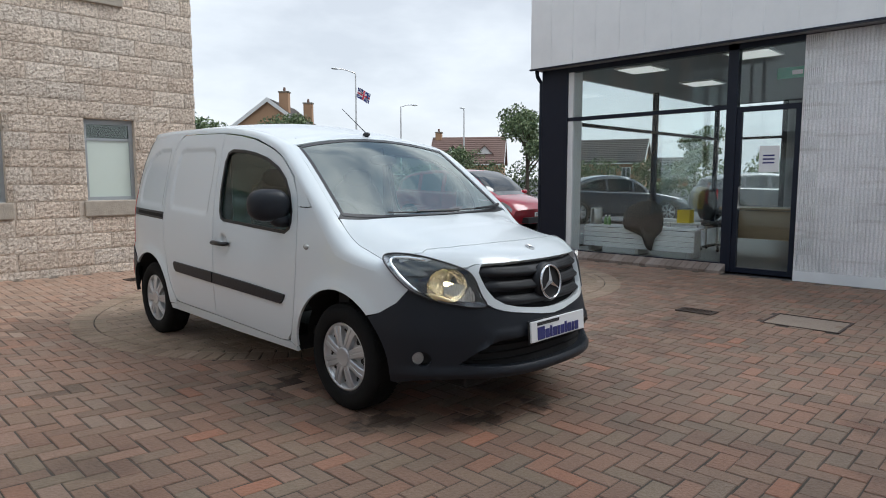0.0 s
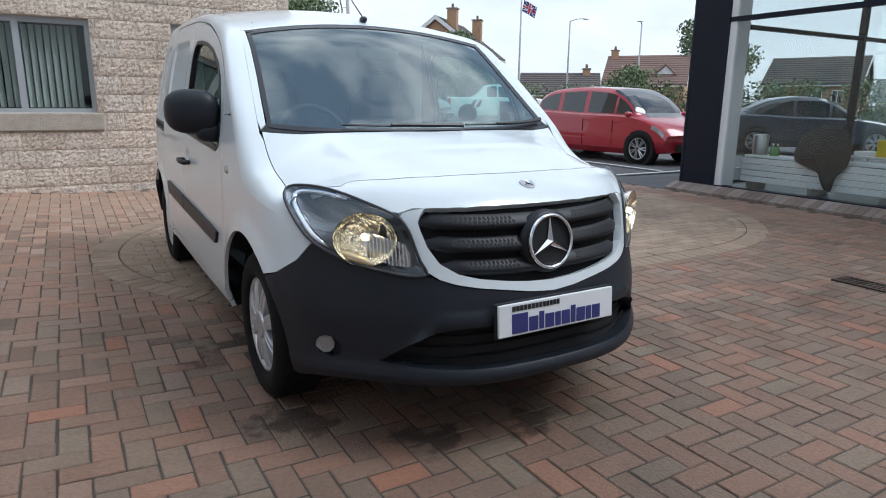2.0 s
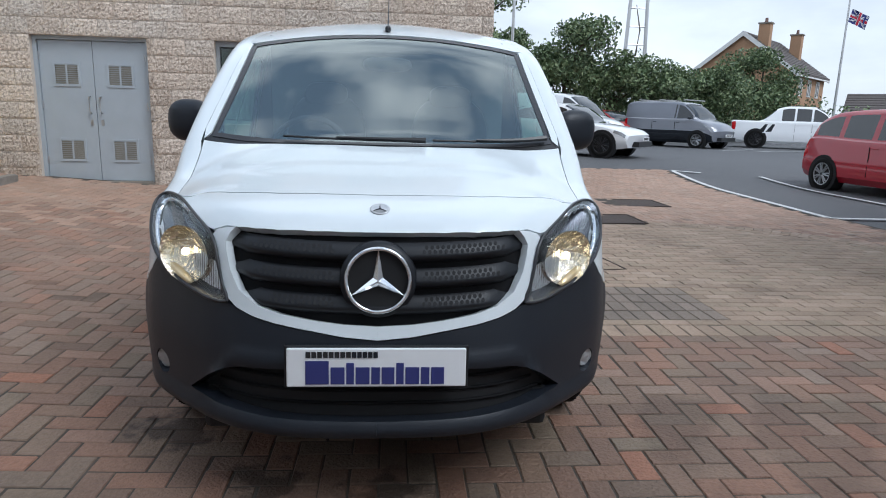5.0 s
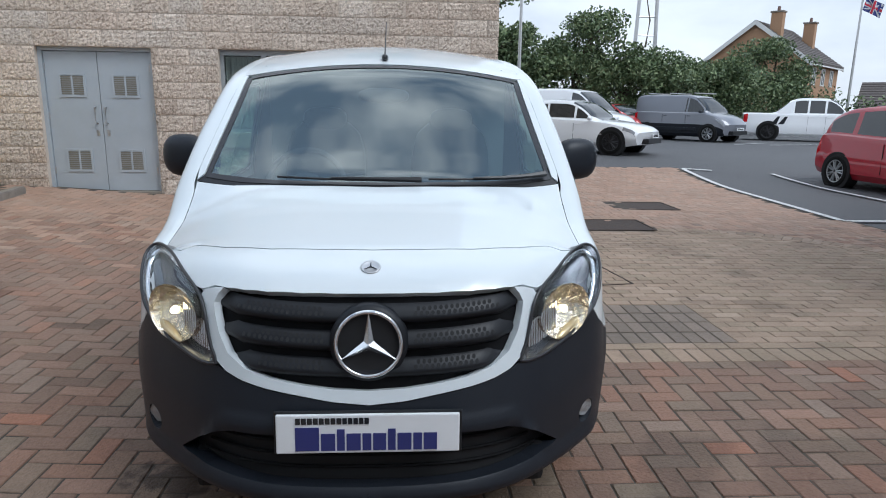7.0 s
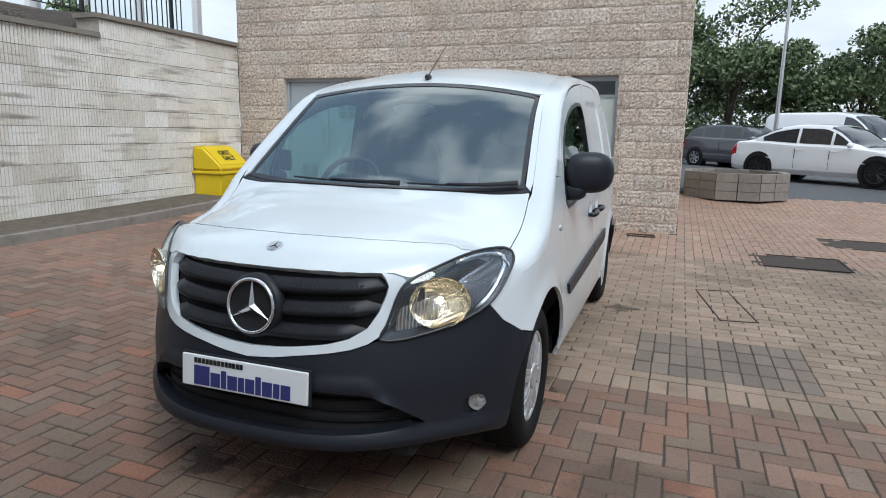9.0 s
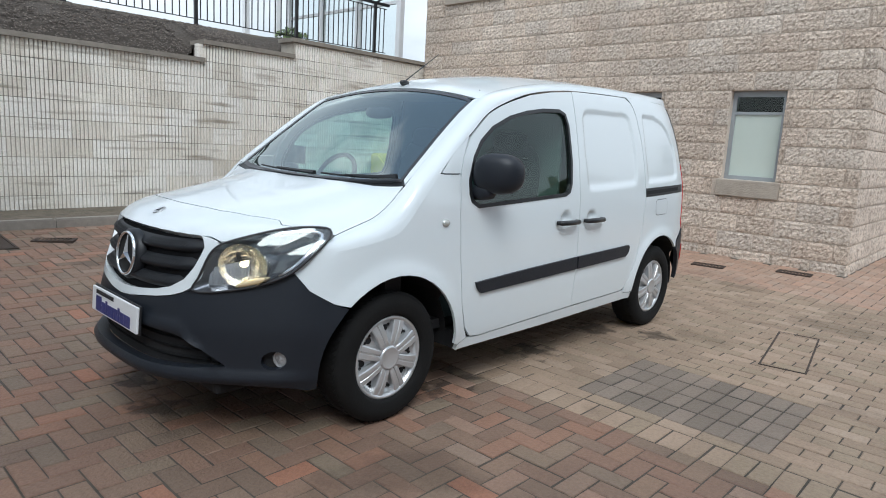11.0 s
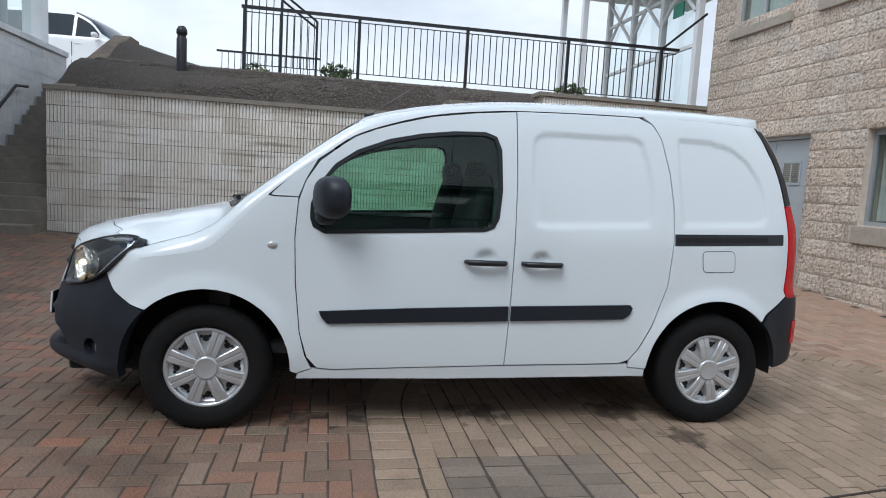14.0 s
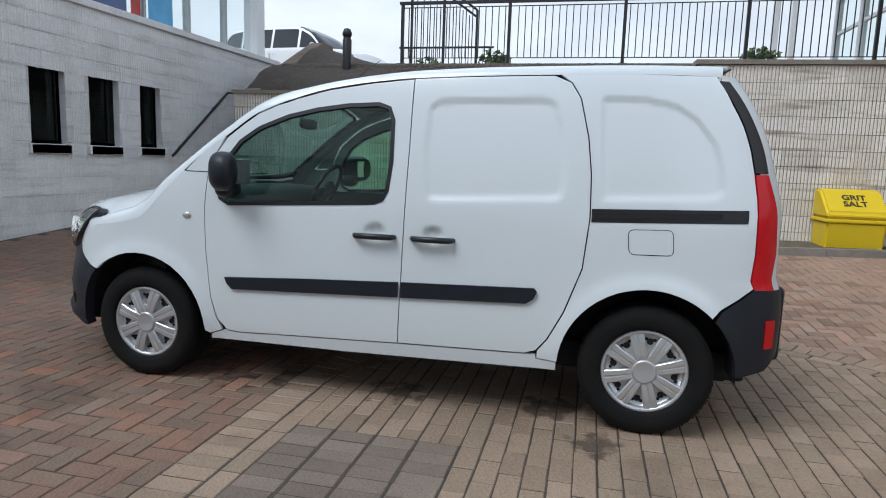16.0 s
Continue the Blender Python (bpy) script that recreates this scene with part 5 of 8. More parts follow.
def build_wheel(van, x_side, y, turn):
    w = new("wheel")
    w.parent = van
    w.matrix_basis = Matrix.Translation((0.745 * x_side, y, WHEEL_Z)) @ Matrix.Rotation(0 if x_side > 0 else math.pi, 4, "Z") @ Matrix.Rotation(turn, 4, "X")
    R = WHEEL_Z + 0.003
    tyre = lathe([(-0.09, 0.2), (-0.1, 0.24), (-0.1, 0.27), (-0.09, R - 0.018), (-0.07, R - 0.004), (0.0, R), (0.07, R - 0.004), (0.088, R - 0.018), (0.1, 0.275), (0.102, 0.255), (0.098, 0.222), (0.09, 0.205), (0.07, 0.198)])
    t = part("tyre", tyre, M_RUBBER, w, smooth=True)
    tread = bmesh.new()
    for k in range(64):
        a = 2 * math.pi * k / 64
        for xx in (-0.07, 0.022):
            q = Matrix.Rotation(a, 4, "X")
            r = bmesh.ops.create_cube(tread, size=1)
            for v in r["verts"]:
                v.co = q @ Vector((xx + 0.02 + v.co.x * 0.045 + v.co.y * 0.02, v.co.y * 0.021, R - 0.0038 + v.co.z * 0.0045))
    tagged(part("tread", tread, M_RUBBER, t), kind="stuff")
    part("rim", lathe([(0.02, 0.05), (0.03, 0.19), (0.07, 0.197)], 32), M_DARKGAP, w, smooth=True)
    cap = new("hubcap")
    cap.parent = w
    cap["label"] = "silver eight-spoke plastic wheel trim"
    part("trim_ring", lathe([(0.062, 0.176), (0.08, 0.183), (0.085, 0.192), (0.082, 0.2), (0.07, 0.204)], 56), M_SILVER, cap, smooth=True)
    part("trim_centre", lathe([(0.05, 0.062), (0.086, 0.058), (0.093, 0.053), (0.0935, 0.048), (0.092, 0.044), (0.092, 0.0001)], 32), M_SILVER, cap, smooth=True)
    for k in range(8):
        a = Matrix.Rotation(2 * math.pi * k / 8 + 0.15, 4, "X")
        sp = bmesh.new()
        rows = []
        for r, hw, x in ((0.045, 0.026, 0.084), (0.08, 0.028, 0.09), (0.14, 0.032, 0.088), (0.186, 0.036, 0.08)):
            rows.append([sp.verts.new(a @ Vector((xx, u * hw, r))) for u, xx in ((-1, x - 0.034), (-0.96, x - 0.004), (-0.8, x), (-0.18, x), (-0.1, x - 0.004), (0.1, x - 0.004), (0.18, x), (0.8, x), (0.96, x - 0.004), (1, x - 0.034))])
        for p, q in zip(rows, rows[1:]):
            for i in range(9):
                sp.faces.new((p[i], p[i + 1], q[i + 1], q[i]))
        bmesh.ops.recalc_face_normals(sp, faces=sp.faces)
        part("spoke", sp, M_SILVER, cap)
    # sunken web between the spokes, with a round hole and two slots in each bay
    part("trim_web", lathe([(0.072, 0.05), (0.058, 0.085), (0.052, 0.15), (0.06, 0.176), (0.07, 0.182)], 48), M_SILVER, cap, smooth=True)
    for k in range(8):
        a = 2 * math.pi * (k + 0.5) / 8 + 0.15
        hole = bmesh.new()
        for rr, da, hr in ((0.142, 0.0, 0.016), (0.154, 0.13, 0.008), (0.154, -0.13, 0.008)):
            c = Vector((0.0555, -rr * math.sin(a + da), rr * math.cos(a + da)))
            tube(hole, [c - Vector((0.008, 0, 0)), c + Vector((0.001, 0, 0))], hr, 10)
        part("trim_hole", hole, M_DARKGAP, cap)
    return w


LAMP_EDGE = [(0.456, -0.772, 0.664), (0.52, -0.731, 0.661), (0.57, -0.688, 0.671), (0.63, -0.632, 0.686), (0.70, -0.562, 0.715), (0.756, -0.50, 0.754), (0.786, -0.45, 0.80),
             (0.802, -0.40, 0.848), (0.808, -0.352, 0.892), (0.795, -0.326, 0.922), (0.765, -0.33, 0.936), (0.72, -0.388, 0.938), (0.678, -0.447, 0.931), (0.64, -0.51, 0.918),
             (0.60, -0.573, 0.899), (0.553, -0.638, 0.875), (0.515, -0.688, 0.848), (0.498, -0.716, 0.81), (0.486, -0.735, 0.76), (0.473, -0.753, 0.71)]


def lamp_loop(edge, n=2):
    """Closed smooth curve through the lamp's edge, n points a span."""
    out = []
    for i in range(len(edge)):
        p0, p1, p2, p3 = (Vector(edge[(i + k) % len(edge)]) for k in (-1, 0, 1, 2))
        for j in range(n):
            t = j / n
            out.append(0.5 * (2 * p1 + (p2 - p0) * t + (2 * p0 - 5 * p1 + 4 * p2 - p3) * t * t + (3 * p1 - p0 - 3 * p2 + p3) * t ** 3))
    return out


def lamp_patch(edge, side, bulge, k):
    """Skin spanned over the lamp's edge, swelling outwards by bulge."""
    loop = lamp_loop(edge)
    c = sum(loop, Vector()) / len(loop)
    nrm = Vector((0.62, -0.70, 0.34)).normalized()
    bm = bmesh.new()
    rings = []
    for f in (1.0, 0.9, 0.75, 0.55, 0.35, 0.15):
        rings.append([bm.verts.new(((q.x) * side, q.y, q.z)) for q in (c + (p - c) * f * k + nrm * bulge * (1 - f ** 2.2) for p in loop)])
    for a, b in zip(rings, rings[1:]):
        for i in range(len(loop)):
            j = (i + 1) % len(loop)
            bm.faces.new((a[i], a[j], b[j], b[i]))
    bm.faces.new(rings[-1])
    bmesh.ops.recalc_face_normals(bm, faces=bm.faces)
    return bm


def build_van():
    van = empty("van", pose(0, 0, 0), "white panel van with black bumpers and silver wheel trims", "van")
    zs = shoulder_z
    for side in (1, -1):
        mir = side < 0
        kw = dict(mirror=mir)
        # flank panels
        wing = [(-0.37, 0.90), (-0.34, zs(-0.34))] + [(y, zs(y)) for y in (-0.2, -0.1, 0.0, 0.06, 0.12, 0.2, 0.27)] + [(0.30, 1.166), (0.413, 1.166), (0.402, 0.977), (0.411, 0.758), (0.438, 0.507), (0.468, 0.39), (0.50, 0.325), (0.43, 0.30)] + arc(FW, 0, 133, 16) + [(-0.341, 0.624), (-0.43, 0.683), (-0.475, 0.757), (-0.438, 0.83), (-0.382, 0.872)]
        wing[0], wing[1] = (-0.333, 0.893), (-0.322, zs(-0.322))
        part("front_wing", skin(yz(wing), lamp_face, 0.03, **kw), M_WHITE, van)
        pillar = [(0.305, 1.172), (0.30, zs(0.30)), (0.36, zs(0.36)), (0.42, zs(0.42)), (0.50, zs(0.5) - 0.001), (0.445, 1.255), (0.415, 1.172)]
        pillar[1] = (0.285, 1.176)
        part("windscreen_pillar", skin(yz(pillar), van_side, 0.03, **kw), M_WHITE, van)
        door = [(0.417, 1.15), (0.449, 1.25), (0.514, 1.351), (0.60, 1.42), (0.678, 1.477), (0.78, 1.522), (0.898, 1.561), (1.064, 1.606), (1.29, 1.642), (1.507, 1.664), (1.512, 1.313), (1.507, 0.95), (1.501, 0.69), (1.489, 0.347), (1.0, 0.333), (0.60, 0.32), (0.53, 0.328), (0.479, 0.384), (0.443, 0.507), (0.416, 0.758), (0.407, 0.977)]
        d = part("front_door", skin(yz(door), van_side, 0.02, holes=[yz(WIN)], relief=dish(1.36, 0.905), **kw), M_WHITE, van)
        part("window_seal", skin(yz(shrink(WIN, -0.003)), van_side, 0.016, off=0.003, rim=0.02, holes=[yz(shrink(WIN, 0.017))], **kw), M_PLASTIC, d)
        g = part("door_glass", skin(yz(shrink(WIN, 0.012)), van_side, 0.04, off=-0.012, rim=0.0, **kw), M_DOORGLASS, d, "green tinted door window")
        g.visible_shadow = False
        tri = [(0.497, 1.03), (0.492, 1.14), (0.53, 1.235), (0.60, 1.335), (0.645, 1.35), (0.62, 1.03)]
        slide = [(1.513, 1.667), (1.8, zs(1.8) - 0.005), (2.1, 1.685), (2.2, 1.686), (2.278, 1.652), (2.326, 1.578), (2.372, 1.394), (2.394, 1.225), (2.4, 1.024), (2.379, 0.789), (2.305, 0.578), (2.235, 0.44), (2.185, 0.378), (2.13, 0.36), (1.494, 0.348), (1.506, 0.69), (1.512, 0.95), (1.517, 1.313)]
        sd = part("sliding_door" if side > 0 else "load_panel", skin(yz(slide), van_side, 0.017, relief=dish(1.66, 0.905, recess(REC_S, 0.011)) if side > 0 else recess(REC_S, 0.011), **kw), M_WHITE, van)
        quarter = [(2.23, zs(2.23)), (2.284, 1.655), (2.331, 1.581), (2.378, 1.394), (2.4, 1.225), (2.406, 1.024), (2.385, 0.788), (2.312, 0.576), (2.242, 0.438), (2.194, 0.375), (2.192, 0.338)] + arc(RW_Y, 177, 46, 20) + [(3.0, 0.64), (3.07, 0.69), (3.135, 0.745), (3.13, 0.9), (3.125, 1.1), (3.105, 1.25), (3.083, 1.36), (3.05, 1.46), (3.0, 1.56), (2.93, zs(2.93)), (2.6, zs(2.6)), (2.4, zs(2.4))]
        part("rear_quarter", skin(yz(quarter), van_side, 0.017, relief=recess(REC_Q, 0.011), **kw), M_WHITE, van)
        sill = [(0.432, 0.268), (0.44, 0.295), (0.505, 0.318), (0.60, 0.312), (1.0, 0.325), (1.49, 0.339), (2.13, 0.351), (2.186, 0.353), (2.188, 0.332), (2.285, 0.325), (2.285, 0.285), (1.2, 0.268)]
        part("sill", skin(yz(sill), van_side, 0.03, off=-0.003, rim=0.02, **kw), M_WHITE, van)
        # black parts on the flank
        mo = [(0.531, 0.617), (0.545, 0.585), (0.575, 0.556), (1.49, 0.585), (1.49, 0.661), (1.0, 0.642)]
        part("side_moulding", skin(yz(mo), van_side, 0.02, off=0.014, rim=0.016, **kw), M_BUMPER, d)
        mo = [(1.506, 0.585), (2.13, 0.606), (2.165, 0.63), (2.18, 0.665), (2.165, 0.682), (1.506, 0.662)]
        part("side_moulding", skin(yz(mo), van_side, 0.02, off=0.014, rim=0.016, **kw), M_BUMPER, sd)
        part("slide_rail", skin(yz([(2.41, 1.008), (3.09, 1.033), (3.09, 1.092), (2.408, 1.07)]), van_side, 0.03, off=0.002, rim=0.01, **kw), M_PLASTIC, van)
        part("rail_groove", skin(yz([(2.42, 1.026), (2.98, 1.047), (2.98, 1.072), (2.42, 1.052)]), van_side, 0.03, off=0.004, rim=0.0, **kw), M_DARKGAP, van)
        if side > 0:
            fl = rounded([(2.575, 0.985), (2.775, 0.992), (2.785, 0.872), (2.585, 0.868)], 0.03)
            part("fuel_flap_gap", skin(yz(fl), van_side, 0.03, off=0.0012, rim=0.0, holes=[yz(shrink(fl, 0.0035))]), M_DARKGAP, van)
            part("fuel_flap", skin(yz(shrink(fl, 0.0035)), van_side, 0.03, off=0.002, rim=0.0), M_WHITE, van)
        # handles
        for yy, par in ((1.36, d), (1.66, sd)):
            if mir and par is sd:
                continue
            hb = bmesh.new()
            p = [van_side(side_s(yy + t, 0.885 + 0.01 * t), 0.885) for t in (-0.105, -0.09, 0.0, 0.09, 0.105)]
            o = (0.004, 0.034, 0.04, 0.034, 0.004)
            tube(hb, [((q.x + k) * side, q.y, q.z) for q, k in zip(p, o)], [0.012, 0.015, 0.0155, 0.015, 0.012], 10)
            h = part("door_handle", hb, M_PLASTIC, par, "black door handle", smooth=True)
        rp = van_side(side_s(0.30, 0.935), 0.935)
        r = blob(rp.x * side, rp.y, rp.z, 0.012, 0.026, 0.018, 2.0, 14)
        part("side_repeater", r, M_REPEATER, van, "clear side indicator repeater")
        # mirror
        mb = blob(0.95 * side, 0.565, 1.178, 0.112, 0.075, 0.1, 2.7, 24)
        for v in mb.verts:
            v.co.y += 0.35 * (abs(v.co.x) - 0.925)
        m = part("wing_mirror", mb, M_BUMPER, d, "black wing mirror housing")
        part("mirror_arm", blob(0.87 * side, 0.55, 1.085, 0.075, 0.055, 0.045, 2.6, 16), M_BUMPER, m)
        part("mirror_glass", boxed(0.86 * side - 0.055, 0.632, 1.115, 0.925 * side + 0.06 * side, 0.64, 1.24, 0.003) if side > 0 else boxed(-0.985, 0.632, 1.115, -0.805, 0.64, 1.24, 0.003), M_CHROME, m)
        # rounded shoulder from wing top over the roof edge
        bm = bmesh.new()
        ys = [-0.375 + 0.03 * i for i in range(112)]
        prev = None
        for y in ys:
            z0 = zs(y)
            a = van_side(side_s(y, z0), z0)
            xt = top_half(y)
            b = van_top(xt, y)
            c = Vector((a.x - 0.012, y, b.z + 0.004))
            a.y = y
            row = []
            for j in range(8):
                u = j / 7
                p = a * (1 - u) ** 2 + c * 2 * u * (1 - u) + b * u * u
                row.append(bm.verts.new((p.x * side, p.y, p.z)))
            if prev:
                for j in range(7):
                    q = (prev[j], row[j], row[j + 1], prev[j + 1])
                    f = bm.faces.new(q if side > 0 else q[::-1])
                    f.smooth = True
            prev = row
        bmesh.ops.recalc_face_normals(bm, faces=bm.faces)
        part("roof_rail_panel", bm, M_WHITE, van, smooth=True)
        # tail lamp and rear trim
        part("tail_lamp", skin(yz([(3.141, 0.736), (3.136, 0.9), (3.131, 1.1), (3.111, 1.25), (3.17, 1.25), (3.215, 1.1), (3.23, 0.9), (3.23, 0.736)]), van_side, 0.03, off=0.004, rim=0.03, **kw), M_REDLENS, van, "tall red tail lamp")
        part("rear_trim", skin(yz([(3.11, 1.258), (3.088, 1.366), (3.055, 1.466), (3.005, 1.565), (2.94, 1.668), (2.985, 1.668), (3.055, 1.565), (3.105, 1.466), (3.145, 1.366), (3.17, 1.258)]), van_side, 0.03, off=0.003, rim=0.02, **kw), M_PLASTIC, van)
        rb = arc(RW_Y, 43, 3, 8) + [(3.12, 0.335), (3.22, 0.365), (3.28, 0.45), (3.27, 0.735), (3.14, 0.738), (3.08, 0.684), (3.01, 0.632)]
        part("rear_bumper", skin(yz(rb), van_side, 0.03, off=0.006, rim=0.03, **kw), M_BUMPER, van)
        part("rear_reflector", skin(yz([(3.20, 0.47), (3.24, 0.47), (3.24, 0.60), (3.20, 0.60)]), van_side, 0.03, off=0.012, rim=0.006, **kw), M_REDLENS, van)
        # front bumper
        bump = xz([(0.0, 0.574), (0.1, 0.583), (0.19, 0.598), (0.3, 0.614), (0.37, 0.628), (0.42, 0.646), (0.455, 0.66), (0.52, 0.657), (0.57, 0.667), (0.63, 0.681), (0.70, 0.712), (0.752, 0.752), (-0.477, 0.755, "y"), (-0.432, 0.683, "y"), (-0.343, 0.622, "y"), (-0.283, 0.599, "y")]
                  + [(a, b, "y") for a, b in arc(FW, 140, 188, 8)] + [(-0.43, 0.252, "y"), (0.77, 0.268), (0.68, 0.278), (0.55, 0.284), (0.4, 0.284), (0.2, 0.284), (0.0, 0.284)])
        intake = xz([(0.0, 0.49), (0.27, 0.489), (0.41, 0.48), (0.465, 0.463), (0.52, 0.428), (0.568, 0.388), (0.60, 0.36), (0.5, 0.345), (0.3, 0.338), (0.0, 0.335)])
        fog = [(nose_s(0.735, 0.39) + 0.052 * math.cos(t), 0.39 + 0.04 * math.sin(t)) for t in [2 * math.pi * i / 20 for i in range(20)]]

        def ridge(u, v):
            p = van_side(u, v)
            lip = 0.02 * math.exp(-((v - 0.308) / 0.02) ** 2) * (1 - smoothstep(0.74, 0.86, p.x))
            brow = 0.014 * math.exp(-((v - (0.505 - 1.0 * max(0.0, p.x - 0.43))) / 0.014) ** 2) * (1 - smoothstep(0.52, 0.62, p.x))
            return lip + brow
        fb = part("front_bumper", skin(bump, van_side, 0.024, rim=0.05, holes=[intake, fog], relief=ridge, **kw), M_BUMPER, van, "black grained plastic front bumper")
        part("air_intake", skin([(u, v) for u, v in intake], van_side, 0.05, off=-0.05, rim=0.0, **kw), M_DARKGAP, fb)
        for z in (0.372, 0.41, 0.448):
            xm = 0.52 - 0.9 * max(0.0, z - 0.38)
            b = bmesh.new()
            pts = [van_side(nose_s(xm * i / 8, z), z) for i in range(9)]
            tube(b, [(p.x * side, p.y + 0.046, p.z) for p in pts], 0.005, 6)
            part("intake_bar", b, M_GRILLEBACK, fb)
        fc = van_side(nose_s(0.735, 0.39), 0.39)
        part("fog_recess", skin(fog, van_side, 0.03, off=-0.035, rim=0.0, **kw), M_DARKGAP, fb)
        q = Matrix.Translation((fc.x * side, fc.y + 0.032, fc.z)) @ Matrix.Rotation(math.atan2(0.45 * side, 1.0) - math.pi / 2, 4, "Z")
        fl = lathe([(-0.02, 0.036), (0.0, 0.036), (0.005, 0.032), (0.002, 0.029), (0.005, 0.016), (0.006, 0.0001)], 24)
        fl.transform(q)
        part("fog_lamp", fl, M_FOGLENS, fb, "round fog lamp", smooth=True)
        # headlamp: a clear almond wrapped round the corner, tip up on the wing
        hl = part("headlamp", lamp_patch(LAMP_EDGE, side, -0.075, 0.985), M_LAMPBACK, van, "clear headlamp with warm lit reflector", smooth=True)
        rm = bmesh.new()
        loop = [(x * side, y, z) for x, y, z in lamp_loop(LAMP_EDGE)]
        tube(rm, loop + loop[:1], 0.0055, 6, cap=False)
        skirt = [[rm.verts.new((x * side - k * 0.6 * side, y + k * 0.68, z - k * 0.3)) for x, y, z in lamp_loop(LAMP_EDGE)] for k in (0.0, 0.045)]
        for i in range(len(loop)):
            j = (i + 1) % len(loop)
            rm.faces.new((skirt[0][i], skirt[0][j], skirt[1][j], skirt[1][i]))
        bmesh.ops.recalc_face_normals(rm, faces=rm.faces)
        part("lamp_rim", rm, M_LAMPBLACK, hl, smooth=True)
        ln = part("lens", lamp_patch(LAMP_EDGE, side, 0.024, 1.0), M_CLEARLENS, hl, smooth=True)
        ln.visible_shadow = False
        bowl = lathe([(0.034, 0.094), (0.016, 0.088), (-0.01, 0.074), (-0.034, 0.05), (-0.045, 0.018), (-0.045, 0.0001)], 36)
        bowl.transform(Matrix.Translation((0.605 * side, -0.607, 0.778)) @ Matrix.Rotation(math.atan2(0.62 * side, 1.0) - math.pi / 2, 4, "Z") @ Matrix.Diagonal((1, 1.16, 0.98, 1)))
        part("reflector", bowl, M_REFLECTOR, hl, smooth=True)
        part("bulb", blob(0.618 * side, -0.625, 0.785, 0.012, 0.02, 0.012, 2.0, 12), M_BULB, hl, "lit bulb")
        # fluted mirror on the inner side
        fl = bmesh.new()
        cols = []
        for k in range(25):
            f = k / 24
            d = 0.004 if k % 2 else 0.0
            x, y = 0.488 + 0.115 * f, -0.715 + 0.115 * f + d
            cols.append([fl.verts.new((x * side, y + 0.012 * t, 0.682 + 0.006 * f + t * (0.075 + 0.035 * f))) for t in (0.0, 0.5, 1.0)])
        for p, q in zip(cols, cols[1:]):
            for i in range(2):
                fl.faces.new((p[i], q[i], q[i + 1], p[i + 1]))
        bmesh.ops.recalc_face_normals(fl, faces=fl.faces)
        part("fluted_mirror", fl, M_FLUTE, hl)
        ind = blob(0, 0, 0, 0.075, 0.014, 0.014, 2.2, 16)
        ind.transform(Matrix.Translation((0.645 * side, -0.603, 0.712)) @ Matrix.Rotation(0.80 * side, 4, "Z") @ Matrix.Rotation(-0.30 * side, 4, "Y"))
        part("indicator_bowl", ind, M_AMBER, hl, "pale amber indicator bowl")
        cs = bmesh.new()
        c = Vector((0.64, -0.57, 0.80))
        pts = [Vector(p) + (c - Vector(p)) * 0.13 for p in lamp_loop(LAMP_EDGE, 2)[9:27]]
        tube(cs, [((p.x - 0.008) * side, p.y + 0.008, p.z - 0.004) for p in pts], [0.005] + [0.012] * (len(pts) - 2) + [0.005], 8)
        part("daytime_strip", cs, M_CHROME, hl, smooth=True)
        # white grille surround, half
        IN = [(0.0, 0.617), (0.1, 0.622), (0.19, 0.632), (0.29, 0.647), (0.36, 0.666), (0.415, 0.702), (0.445, 0.755), (0.460, 0.808), (0.464, 0.838), (0.452, 0.862), (0.425, 0.875), (0.2, 0.886), (0.0, 0.889)]
        OUT = [(0.0, 0.578), (0.1, 0.587), (0.19, 0.602), (0.3, 0.618), (0.37, 0.632), (0.42, 0.650), (0.455, 0.676), (0.478, 0.713), (0.485, 0.755), (0.493, 0.80), (0.503, 0.836), (0.515, 0.848), (0.50, 0.866), (0.47, 0.876), (0.435, 0.881)]
        sur = xz(OUT + [p for p in IN[::-1] if p[1] < 0.874 and p[0] > 0.44] + [p for p in IN[::-1] if p[0] < 0.44 and p[1] < 0.8])
        part("grille_surround", skin(sur, van_side, 0.022, off=0.004, rim=0.03, **kw), M_WHITE, van, "white painted grille surround")
        gr = part("grille", skin(xz(IN), van_side, 0.03, off=-0.03, rim=0.0, **kw), M_GRILLEBACK, van, "dark grey three-bar radiator grille")
        for z0, z1, xm in ((0.806, 0.852, 0.456), (0.730, 0.777, 0.442), (0.656, 0.700, 0.40)):
            b = bmesh.new()
            rows = []
            for i in range(15):
                x = xm * i / 14
                dz = 0.012 * (x / 0.4) ** 2
                cut = [(z0 - 0.012 + dz, -0.028), (z0 + 0.004 + dz, 0.0), (z0 + 0.018 + dz, 0.004), (z1 + dz, -0.026)]
                row = []
                for z, o in cut:
                    p = van_side(nose_s(x, z), z)
                    row.append(b.verts.new((p.x * side, p.y - o + 0.03 * smoothstep(xm * 0.84, xm, x), p.z)))
                rows.append(row)
            for p, q in zip(rows, rows[1:]):
                for k in range(3):
                    b.faces.new((p[k], q[k], q[k + 1], p[k + 1])).smooth = True
            bmesh.ops.recalc_face_normals(b, faces=b.faces)
            part("grille_bar", b, M_GRILLE, gr)
            dots = bmesh.new()
